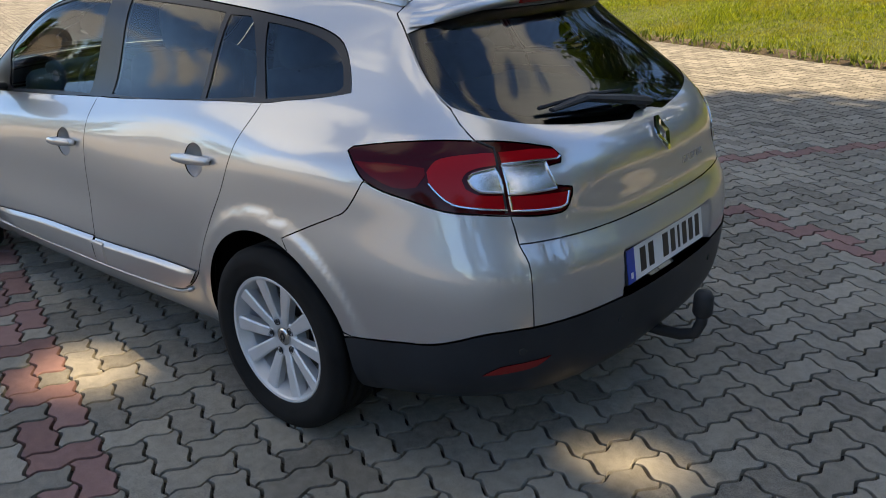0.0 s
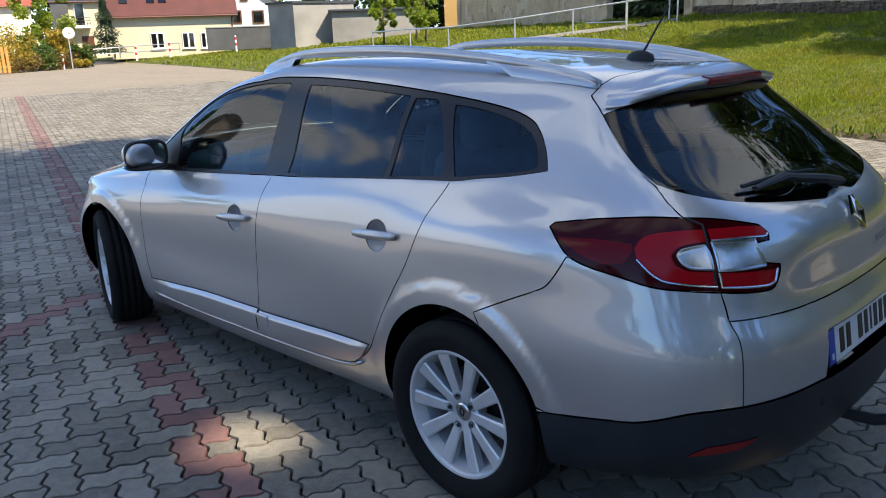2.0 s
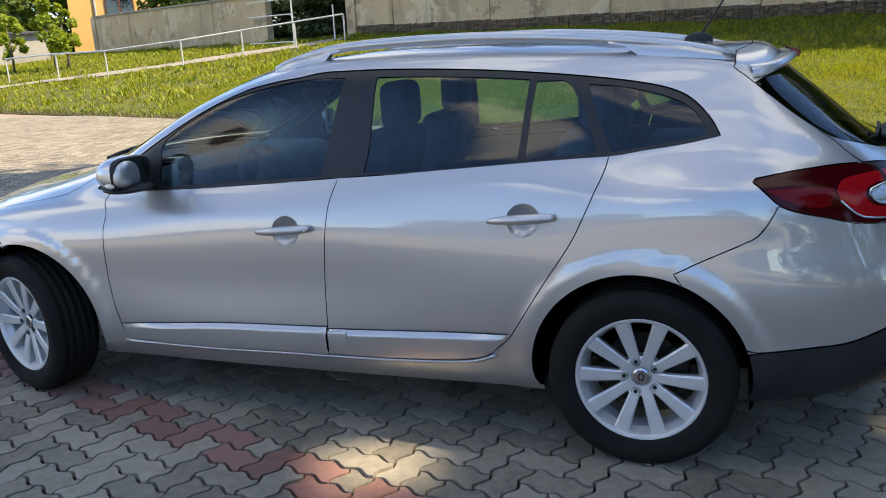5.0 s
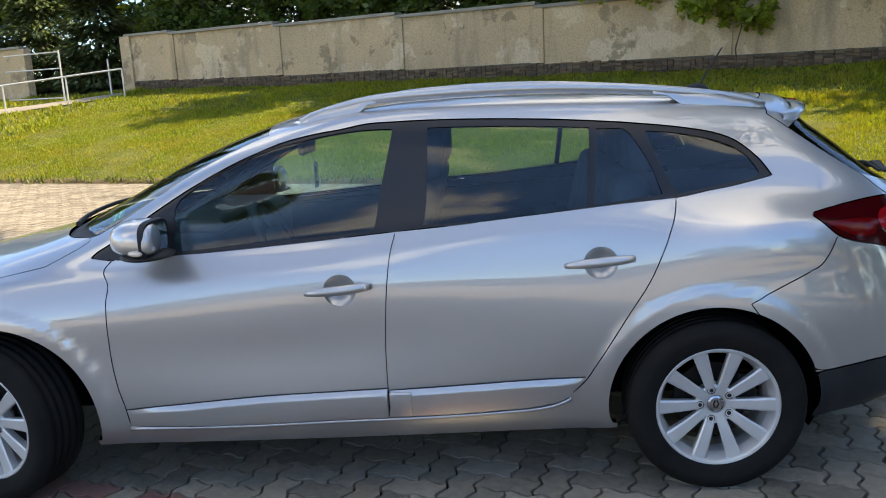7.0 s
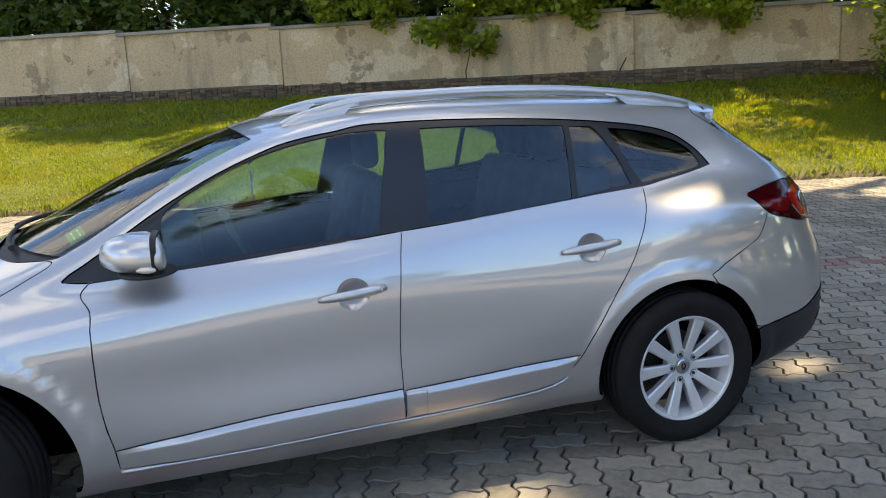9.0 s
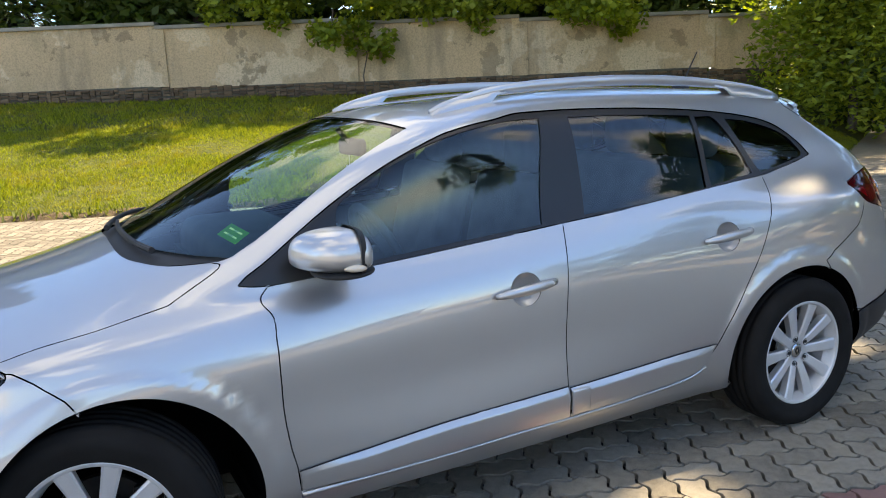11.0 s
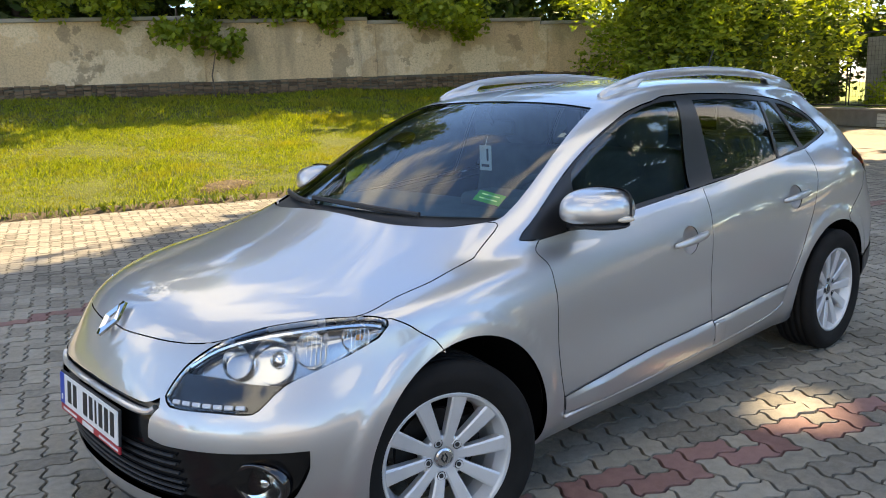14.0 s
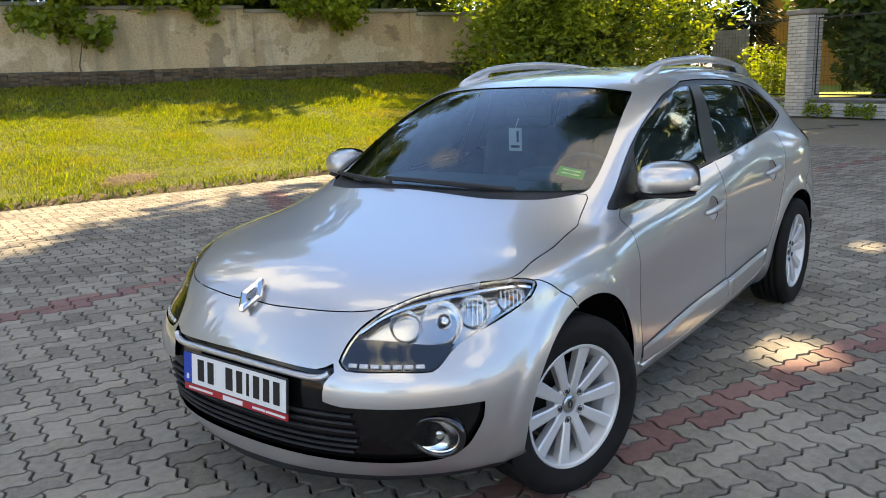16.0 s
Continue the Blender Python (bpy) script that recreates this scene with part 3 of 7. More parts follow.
for k, (x, d, h, r, n, mat) in enumerate(((-12.5, 2.2, 10, 3.6, 9000, M_LEAF), (-7.0, 1.6, 11, 3.8, 10000, M_LEAF), (-2.0, 1.8, 12, 4.0, 10000, M_LEAF), (3.0, 4.8, 13, 3.8, 12000, M_NEEDLE), (7.5, 4.6, 12, 3.6, 12000, M_NEEDLE), (11.5, 4.2, 11, 3.0, 9000, M_NEEDLE))):
    y = wall_y(x) - d
    if mat is M_NEEDLE:
        conifer("conifer", "dark spruce behind the garden wall", (x, y, 1.2), h, r, n, mat, 40 + k)
    else:
        tree("wall_tree", "dense leafy tree behind the garden wall", (x, y, 1.0), h, r, n, .17, mat, 40 + k, clumps=44, trunk=.22, low=.10, keep=behind_wall)
hedge_shape = lambda rng: (lambda x: (np.array((x, wall_y(x) - 1.5 + rng.uniform(-.9, .2), rng.uniform(2.4, 7.0))), rng.uniform(.5, .95)))(rng.uniform(-17, 13.0))  # noqa: E731
tagged(part("hedge", leaves(64000, hedge_shape, .125, 60, 320), M_LEAF), "dark shrubs growing behind the garden wall", "shrubs", kind="stuff")
for k, (x, y, h, r) in enumerate(((16.0, -28.5, 8.5, 2.6), (19.6, -31.0, 10, 2.8), (13.2, -28.6, 7.0, 2.0), (23.5, -34.5, 9, 2.6))):
    conifer("spruce", "green spruce behind the gateway", (x, y, 1.0), h, r, 15000, leafy("spruce_green_%d" % k, (.03, .05, .02), (.10, .14, .05), .25), 70 + k)
def screen_of(name, label, a, b, z0, z1, count, size, mat, seed, wide=.8):
    """A dense strip of shrubs from a to b."""
    a, b = np.array(a), np.array(b)

    def shape(rng):
        t = rng.random()
        c = a + (b - a) * t + rng.normal(0, wide * .5, 2)
        return np.array((c[0], c[1], rng.uniform(z0, z1))), rng.uniform(.5, 1.0)
    tagged(part(name, leaves(count, shape, size, seed, count // 190), mat), label, "shrubs", kind="stuff")


screen_of("back_hedge", "dark mass of shrubs beyond the gateway", (12.0, -30.5), (31.0, -37.4), .8, 7.5, 24000, .16, M_LEAF, 61, 1.6)
screen_of("wall_hedge", "dark evergreen thicket behind the garden wall", (13.2, wall_y(13.2) - 4.6), (-14.0, wall_y(-14.0) - 4.6), 1.5, 9.0, 30000, .20, M_NEEDLE, 64, 1.4)
screen_of("garden_hedge", "dark shrubs at the back of the garden", (-17.5, -13.0), (-25.0, -8.0), .4, 6.0, 22000, .12, M_LEAF, 62, 1.2)
screen_of("garden_hedge", "dark shrubs beside the garden fence", (-18.2, -2.4), (-9.0, 17.0), .5, 5.0, 30000, .13, M_LEAF, 63, .9)
# two added walls, never in view: they hide the horizon and calm window reflections
tagged(part("wall_south_unseen", box((110, .4, 2.6), (40, 38, 1.3), .02), surface("yard_wall", (.22, .20, .17), (.34, .31, .26), .95, .5, 20, .3)), "plain weathered wall added out of view across the yard, for reflections", "wall", kind="structure")
tagged(part("wall_east_unseen", box((.4, 45, 4.2), (95, 15.4, 2.1), .02), bpy.data.materials["yard_wall"]), "plain weathered wall added out of view at the yard's end, for reflections", "wall", kind="structure")
# branches that hang over the wall
for k, (x, out, z, r, n) in enumerate(((-4.5, .5, 3.0, .65, 520), (-3.5, .5, 3.65, .8, 700), (-5.5, .55, 3.5, .85, 800), (-6.5, .5, 3.75, .8, 800), (-7.4, .6, 3.5, .8, 760), (-8.4, .6, 3.6, .85, 800), (-2.2, .4, 3.8, .7, 520), (-9.6, .7, 3.5, .9, 800), (-10.6, .9, 3.2, 1.0, 900))):
    c = Vector((x, wall_y(x), z)) + WALL_OUT * out
    br = thing("hanging_branch", "leafy branch hanging over the garden wall", "branch", "branches over the wall")
    part("twig", tube([Vector((x, wall_y(x), z + .4)) - WALL_OUT * 1.5, Vector((x, wall_y(x), z + .5)), c + Vector((0, 0, -.1))], [.03, .02, .005], 6), M_BARK, br)
    part("foliage", leaves(n, lambda rng, c=c, r=r: (np.array(c) + rng.normal(0, .42, 3) * (r, r, r * .6), r * .42), .085, 80 + k, 10, ratio=.75), M_LEAF_BRIGHT, br)
sap_at = Vector((-4.95, wall_y(-4.95) + .55, bank_z(-4.95, wall_y(-4.95) + .4)))
sapling = thing("wall_sapling", "thin sapling growing at the foot of the wall", "tree")
part("stem", tube([sap_at, sap_at + Vector((.05, 0, .5)), sap_at + Vector((-.08, .0, 1.0)), sap_at + Vector((0, 0, 1.3))], [.022, .018, .014, .006], 6), M_BARK, sapling)
part("foliage", leaves(360, lambda rng: (np.array(sap_at) + (rng.normal(0, .35), rng.normal(0, .2), 1.25 + rng.normal(0, .22)), .25), .085, 95, 10, ratio=.75), M_LEAF_BRIGHT, sapling)
# big bush where the wall meets the fence
bush = thing("large_bush", "large sunlit leafy bush at the end of the wall", "shrub")
part("stems", limbs((-13.7, -8.9, .2), (-13.9, -9.1, 3.2), .09, 31, 12, 1.7), M_BARK, bush)
part("crown", leaves(30000, lambda rng: (np.array((-13.9 + rng.normal(0, 1.35), -8.6 + rng.normal(0, 1.5), .5 + rng.random() ** .8 * 4.4)), rng.uniform(.5, .95)), .085, 32, 130, ratio=.42), M_LEAF_BRIGHT, bush)
# the shade inside the bush is put into the darker green of these leaves
part("inner_foliage", leaves(16000, lambda rng: (np.array((-14.7 + rng.normal(0, 1.1), -8.9 + rng.normal(0, 1.5), .6 + rng.random() * 4.4)), rng.uniform(.6, 1.0)), .11, 33, 70, ratio=.5), M_LEAF, bush, "inner leaves in darker green, with the bush's inner shade in their colour")
# saplings by the path
for k, (x, y, h) in enumerate(((27.6, -25.6, 2.7), (29.3, -26.6, 3.1), (31.6, -26.4, 2.6))):
    tree("young_tree", "young bright green tree on the bank", (x, y, bank_z(x, y)), h, .75, 1500, .11, M_LEAF_BRIGHT, 100 + k, clumps=16, trunk=.05, low=.3, group="young trees on the bank")


# ---- body hull: lofted through horizontal feature loops, rear centre -> side -> front centre ----
LOOPS = []


def loop(*points):
    LOOPS.append(np.array(points, float))


# under edge of bumpers and sills
loop((-.86, 0, .27), (-.84, .35, .27), (-.73, .60, .27), (-.36, .79, .255), (.35, .765, .21), (1.15, .775, .20), (1.95, .78, .195), (2.70, .785, .20), (3.03, .72, .19), (3.32, .42, .18), (3.43, 0, .18))
# lower lip
loop((-.93, 0, .335), (-.91, .35, .335), (-.785, .655, .335), (-.36, .835, .33), (.35, .798, .265), (1.15, .812, .255), (1.95, .815, .25), (2.70, .835, .27), (3.09, .765, .26), (3.38, .44, .255), (3.46, 0, .255))
# trim height
loop((-.955, 0, .46), (-.935, .35, .46), (-.82, .66, .46), (-.36, .846, .45), (.35, .826, .40), (1.15, .836, .385), (1.95, .838, .375), (2.70, .862, .42), (3.145, .785, .42), (3.425, .44, .42), (3.482, 0, .42))
# lower doors
loop((-.948, 0, .685), (-.93, .35, .685), (-.825, .645, .68), (-.36, .852, .64), (.35, .84, .60), (1.15, .828, .57), (1.95, .83, .555), (2.70, .868, .59), (3.19, .755, .55), (3.425, .42, .545), (3.475, 0, .545))
# waist
loop((-.908, 0, .78), (-.89, .35, .78), (-.795, .625, .78), (-.36, .832, .81), (.35, .83, .775), (1.15, .826, .735), (1.95, .828, .715), (2.70, .852, .715), (3.10, .735, .68), (3.36, .42, .655), (3.43, 0, .66))
# shoulder
loop((-.885, 0, .94), (-.865, .35, .94), (-.74, .61, .945), (-.35, .805, .955), (.35, .808, .905), (1.15, .806, .865), (1.95, .80, .83), (2.66, .820, .805), (2.94, .765, .79), (3.275, .43, .755), (3.338, 0, .773))
# fender and hood top
loop((-.83, 0, 1.01), (-.81, .35, 1.015), (-.66, .61, 1.03), (-.33, .73, 1.03), (.35, .775, .985), (1.15, .775, .93), (1.95, .765, .885), (2.53, .745, .865), (2.80, .62, .86), (2.95, .36, .87), (3.0, 0, .885))
# belt line and cowl
loop((-.74, 0, 1.07), (-.71, .35, 1.075), (-.57, .60, 1.105), (-.30, .675, 1.095), (.35, .735, 1.045), (1.15, .738, .988), (1.95, .738, .945), (2.24, .722, .962), (2.385, .57, .985), (2.49, .33, .995), (2.53, 0, 1.0))
# half window
loop((-.57, 0, 1.21), (-.55, .33, 1.21), (-.44, .56, 1.20), (-.24, .61, 1.19), (.35, .675, 1.185), (1.15, .678, 1.165), (1.70, .692, 1.145), (1.90, .662, 1.17), (2.01, .525, 1.18), (2.08, .30, 1.195), (2.11, 0, 1.20))
# top of windows
loop((-.44, 0, 1.325), (-.42, .31, 1.32), (-.35, .495, 1.29), (-.2, .53, 1.285), (.35, .592, 1.33), (1.15, .608, 1.348), (1.42, .632, 1.333), (1.555, .60, 1.328), (1.635, .47, 1.34), (1.68, .28, 1.352), (1.70, 0, 1.356))
# roof edge
loop((-.40, 0, 1.368), (-.39, .30, 1.362), (-.32, .44, 1.34), (-.2, .475, 1.345), (.35, .51, 1.395), (1.15, .53, 1.403), (1.35, .54, 1.385), (1.44, .50, 1.377), (1.50, .40, 1.383), (1.535, .22, 1.391), (1.55, 0, 1.394))
# roof
loop((-.25, 0, 1.395), (-.24, .15, 1.393), (-.2, .25, 1.39), (-.1, .28, 1.395), (.35, .30, 1.425), (1.0, .30, 1.43), (1.2, .28, 1.419), (1.26, .24, 1.416), (1.30, .18, 1.416), (1.33, .10, 1.416), (1.34, 0, 1.416))
loop((-.05, 0, 1.408), (-.04, .04, 1.408), (-.02, .07, 1.408), (.02, .08, 1.41), (.35, .09, 1.433), (.85, .09, 1.44), (1.0, .08, 1.436), (1.03, .07, 1.434), (1.05, .05, 1.433), (1.07, .03, 1.432), (1.08, 0, 1.432))


def spline(t, p, s, closed=False):
    """Values at s of the cubic spline through p at t (natural, or closed over one period)."""
    t, p = np.asarray(t, float), np.asarray(p, float)
    n, h = len(t), np.diff(t)
    a, r = np.zeros((n, n)), np.zeros((n,) + p.shape[1:])
    d = np.diff(p, axis=0) / h[:, None]
    for i in range(1, n - 1):
        a[i, i - 1:i + 2] = h[i - 1], 2 * (h[i - 1] + h[i]), h[i]
        r[i] = 6 * (d[i] - d[i - 1])
    if closed:
        a[0, 0], a[0, 1], a[0, n - 2] = 2 * (h[0] + h[-1]), h[0], h[-1]
        r[0] = 6 * (d[0] - d[-1])
        a[n - 1, 0], a[n - 1, n - 1] = 1, -1
    else:
        a[0, 0] = a[n - 1, n - 1] = 1
    m = np.linalg.solve(a, r)
    i = np.clip(np.searchsorted(t, s, side="right") - 1, 0, n - 2)
    x0, x1 = (t[i + 1] - s)[:, None], (s - t[i])[:, None]
    hi = h[i][:, None]
    return (m[i] * x0**3 + m[i + 1] * x1**3) / (6 * hi) + (p[i] / hi - m[i] * hi / 6) * x0 + (p[i + 1] / hi - m[i + 1] * hi / 6) * x1


def along(p, s, closed=False):
    """The spline through points p by chord length; s counts points (0 .. len - 1)."""
    d = np.linalg.norm(np.diff(p, axis=0), axis=1) ** 0.75 + 1e-6
    t = np.r_[0, np.cumsum(d)]
    k = np.arange(len(p), dtype=float)
    # a smooth, monotone map from the point count to the chord length
    slope = np.gradient(t)
    i = np.clip(s.astype(int), 0, len(p) - 2)
    f = s - k[i]
    step = t[i + 1] - t[i]
    m0, m1 = np.minimum(slope[i], 3 * step), np.minimum(slope[i + 1], 3 * step)
    w = t[i] * (1 + 2 * f) * (1 - f) ** 2 + m0 * f * (1 - f) ** 2 + t[i + 1] * f**2 * (3 - 2 * f) + m1 * f**2 * (f - 1)
    return spline(t, p, w, closed)


NU, NV = 32, 28          # cells of the hull per station and per loop
STATIONS = len(LOOPS[0])


def hull():
    s = np.linspace(0, len(LOOPS) - 1, (len(LOOPS) - 1) * NV + 1)
    columns = [along(np.array([lp[i] for lp in LOOPS]), s) for i in range(STATIONS)]
    grid = np.stack(columns, 1)                       # v, station, xyz
    u = np.linspace(0, STATIONS - 1, (STATIONS - 1) * NU + 1)
    rows = []
    for row in grid:
        row[[0, -1], 1] = 0
        other = row[-2:0:-1] * (1, -1, 1)
        ring = np.vstack([row, other, row[:1]])
        rows.append(along(ring, u, True))
    g = np.array(rows)
    g[:, [0, -1], 1] = 0
    return g


def flare(g):
    """A flat lip stands out round each wheel arch and ends in a crease."""
    for cx in (0.012, 2.645):
        r = np.hypot(g[..., 0] - cx, g[..., 2] - .318)
        side = np.clip((g[..., 1] - .6) / .1, 0, 1) * (g[..., 2] < .95)
        k = np.clip((.447 - r) / .030, 0, 1)
        g[..., 1] += side * .009 * k * k * (3 - 2 * k)
    return g


G = flare(hull())


def normals(g):
    du, dv = np.gradient(g, axis=1), np.gradient(g, axis=0)
    n = np.cross(dv, du)
    n /= np.linalg.norm(n, axis=-1, keepdims=True) + 1e-12
    return n


N = normals(G)


N[:, [0, -1], 1] = 0
N /= np.linalg.norm(N, axis=-1, keepdims=True)
ROWS_V, COLS_U = G.shape[:2]
FLAT = G.reshape(-1, 3)
MARKS = {}
ASPECT = np.array([0.42, 0.12])       # rough metres per station and per loop


def sheet(uv):
    """Places and normals on the hull at station and loop numbers."""
    a = np.clip(uv[:, 0] * NU, 0, COLS_U - 1.001)
    b = np.clip(uv[:, 1] * NV, 0, ROWS_V - 1.001)
    i, j = a.astype(int), b.astype(int)
    f, g = (a - i)[:, None], (b - j)[:, None]
    out = []
    for t in (G, N):
        out.append((t[j, i] * (1 - f) + t[j, i + 1] * f) * (1 - g) + (t[j + 1, i] * (1 - f) + t[j + 1, i + 1] * f) * g)
    out[1] /= np.linalg.norm(out[1], axis=1, keepdims=True)
    return out


def nearest(p):
    """Station and loop of the hull's point next to p."""
    k = int(((FLAT - p) ** 2).sum(1).argmin())
    j, i = divmod(k, COLS_U)
    uv = np.array([i / NU, j / NV])
    for _ in range(3):
        e = 0.02
        here, _n = sheet(uv[None])
        du = (sheet((uv + (e, 0))[None])[0] - sheet((uv - (e, 0))[None])[0])[0] / (2 * e)
        dv = (sheet((uv + (0, e))[None])[0] - sheet((uv - (0, e))[None])[0])[0] / (2 * e)
        a = np.stack([du, dv], 1)
        step = np.linalg.lstsq(a, p - here[0], rcond=None)[0]
        uv = np.clip(uv + np.clip(step, -0.06, 0.06), 0, (STATIONS - 1, len(LOOPS) - 1))
    return uv


def mark(name, *points):
    """A named feature line on the body, by places near the hull."""
    MARKS[name] = np.array([nearest(np.array(p)) for p in points])


mark("belt", (2.263, 0.745, 0.920), (2.173, 0.756, 0.912), (1.971, 0.748, 0.920), (1.760, 0.740, 0.929), (1.548, 0.739, 0.944), (1.336, 0.742, 0.960), (1.130, 0.746, 0.977), (0.922, 0.750, 0.992), (0.719, 0.749, 1.011), (0.517, 0.744, 1.028), (0.317, 0.735, 1.045), (0.125, 0.723, 1.057), (0.014, 0.706, 1.074), (-0.088, 0.691, 1.088), (-0.226, 0.665, 1.115))
mark("dlo_top", (2.272, 0.745, 0.925), (2.250, 0.752, 0.955), (2.165, 0.738, 1.003), (2.070, 0.717, 1.063), (1.963, 0.700, 1.130), (1.855, 0.686, 1.188), (1.750, 0.672, 1.237), (1.642, 0.660, 1.279), (1.538, 0.648, 1.316), (1.420, 0.640, 1.341), (1.320, 0.628, 1.353), (1.225, 0.601, 1.361), (1.121, 0.593, 1.363), (0.995, 0.590, 1.364), (0.807, 0.592, 1.359), (0.600, 0.596, 1.349), (0.395, 0.595, 1.333), (0.251, 0.587, 1.318), (0.085, 0.573, 1.295), (-0.039, 0.568, 1.270), (-0.117, 0.581, 1.239), (-0.169, 0.611, 1.196), (-0.202, 0.638, 1.156), (-0.227, 0.661, 1.121))
mark("gap_f", (2.190, 0.756, 0.909), (2.197, 0.798, 0.840), (2.196, 0.833, 0.763), (2.197, 0.846, 0.660), (2.196, 0.845, 0.551), (2.184, 0.847, 0.440), (2.169, 0.844, 0.372), (2.160, 0.833, 0.292))
mark("gap_b", (1.130, 0.746, 0.977), (1.144, 0.780, 0.922), (1.157, 0.811, 0.847), (1.168, 0.825, 0.746), (1.179, 0.827, 0.599), (1.181, 0.832, 0.493), (1.180, 0.837, 0.407), (1.181, 0.829, 0.305))
mark("gap_r", (0.125, 0.723, 1.057), (0.138, 0.769, 1.002), (0.160, 0.805, 0.950), (0.187, 0.827, 0.885), (0.237, 0.837, 0.778), (0.316, 0.842, 0.655), (0.376, 0.839, 0.556), (0.436, 0.830, 0.459), (0.460, 0.826, 0.421), (0.517, 0.819, 0.366), (0.578, 0.815, 0.338), (0.661, 0.815, 0.324), (0.744, 0.816, 0.318), (0.952, 0.822, 0.309), (1.181, 0.829, 0.305))
mark("door_bot", (1.181, 0.829, 0.305), (1.371, 0.830, 0.302), (1.692, 0.827, 0.291), (2.016, 0.830, 0.291), (2.160, 0.833, 0.292))
mark("glass_f", (1.930, 0.693, 1.117), (1.861, 0.679, 1.164), (1.752, 0.667, 1.221), (1.644, 0.660, 1.266), (1.536, 0.655, 1.296), (1.431, 0.646, 1.317), (1.327, 0.632, 1.332), (1.224, 0.620, 1.339), (1.134, 0.614, 1.338), (1.176, 0.680, 1.156), (1.211, 0.737, 0.983), (1.337, 0.733, 0.975), (1.548, 0.728, 0.961), (1.761, 0.731, 0.947), (1.909, 0.739, 0.937), (1.944, 0.738, 0.944), (1.944, 0.719, 1.026))
mark("glass_r", (1.001, 0.612, 1.336), (0.808, 0.613, 1.333), (0.602, 0.616, 1.324), (0.416, 0.614, 1.311), (0.443, 0.738, 1.040), (0.618, 0.745, 1.024), (0.820, 0.746, 1.008), (1.028, 0.740, 0.999))
mark("glass_rq", (0.388, 0.615, 1.305), (0.295, 0.605, 1.303), (0.266, 0.617, 1.280), (0.205, 0.668, 1.173), (0.170, 0.714, 1.072), (0.316, 0.728, 1.056), (0.412, 0.736, 1.045))
mark("glass_q", (0.209, 0.602, 1.288), (0.089, 0.590, 1.274), (-0.034, 0.589, 1.245), (-0.111, 0.603, 1.214), (-0.155, 0.628, 1.176), (-0.182, 0.658, 1.129), (-0.164, 0.669, 1.114), (-0.029, 0.692, 1.093), (0.115, 0.712, 1.071), (0.164, 0.664, 1.175))
mark("trim_f", (2.164, 0.843, 0.360), (2.002, 0.839, 0.372), (1.680, 0.836, 0.395), (1.362, 0.837, 0.408), (1.182, 0.836, 0.414), (1.181, 0.829, 0.305), (1.371, 0.830, 0.302), (1.692, 0.827, 0.291), (2.016, 0.830, 0.291), (2.160, 0.833, 0.292))
mark("trim_r", (1.174, 0.836, 0.407), (0.946, 0.832, 0.416), (0.638, 0.826, 0.429), (0.464, 0.827, 0.433), (0.517, 0.819, 0.366), (0.578, 0.815, 0.338), (0.661, 0.815, 0.324), (0.744, 0.816, 0.318), (0.952, 0.822, 0.309), (1.181, 0.829, 0.305))
mark("arch_r", (0.383, 0.800, 0.249), (0.367, 0.834, 0.361), (0.318, 0.851, 0.495), (0.241, 0.861, 0.600), (0.146, 0.866, 0.660), (0.013, 0.873, 0.688), (-0.100, 0.879, 0.666), (-0.198, 0.877, 0.591), (-0.284, 0.864, 0.481), (-0.329, 0.858, 0.372), (-0.351, 0.843, 0.313))
mark("arch_f", (2.296, 0.814, 0.229), (2.289, 0.852, 0.359), (2.314, 0.858, 0.461), (2.366, 0.863, 0.548), (2.472, 0.873, 0.630), (2.588, 0.876, 0.676), (2.730, 0.873, 0.666), (2.824, 0.868, 0.612), (2.889, 0.862, 0.541), (2.953, 0.851, 0.445))
mark("lamp_t", (-0.327, 0.785, 0.984), (-0.337, 0.772, 0.994), (-0.448, 0.729, 1.012), (-0.566, 0.676, 1.023), (-0.654, 0.623, 1.023), (-0.711, 0.570, 1.019), (-0.762, 0.512, 1.006), (-0.792, 0.474, 0.996), (-0.815, 0.461, 0.973), (-0.821, 0.469, 0.957), (-0.809, 0.499, 0.955), (-0.804, 0.513, 0.951), (-0.816, 0.509, 0.928), (-0.829, 0.500, 0.902), (-0.850, 0.453, 0.891), (-0.853, 0.457, 0.868), (-0.851, 0.480, 0.834), (-0.841, 0.513, 0.828), (-0.810, 0.575, 0.831), (-0.771, 0.628, 0.837), (-0.708, 0.686, 0.843), (-0.633, 0.735, 0.850), (-0.546, 0.772, 0.873), (-0.466, 0.797, 0.892), (-0.413, 0.808, 0.912), (-0.380, 0.807, 0.939))
mark("lamp_seam", (-0.654, 0.623, 1.023), (-0.695, 0.603, 1.005), (-0.728, 0.623, 0.945), (-0.762, 0.635, 0.845))
mark("hatch_seam", (-0.257, 0.489, 1.323), (-0.276, 0.501, 1.308), (-0.343, 0.537, 1.256), (-0.429, 0.584, 1.186), (-0.525, 0.615, 1.119), (-0.563, 0.617, 1.095), (-0.603, 0.626, 1.059), (-0.650, 0.625, 1.023))
mark("hatch_low", (-0.771, 0.628, 0.837), (-0.785, 0.627, 0.801), (-0.799, 0.629, 0.764), (-0.861, 0.513, 0.764), (-0.905, 0.283, 0.760), (-0.912, 0.000, 0.768), (-0.902, 0.000, 0.811))
mark("spoiler_seam", (-0.257, 0.489, 1.323), (-0.262, 0.437, 1.354), (-0.252, 0.371, 1.371), (-0.318, 0.300, 1.380), (-0.358, 0.067, 1.386))
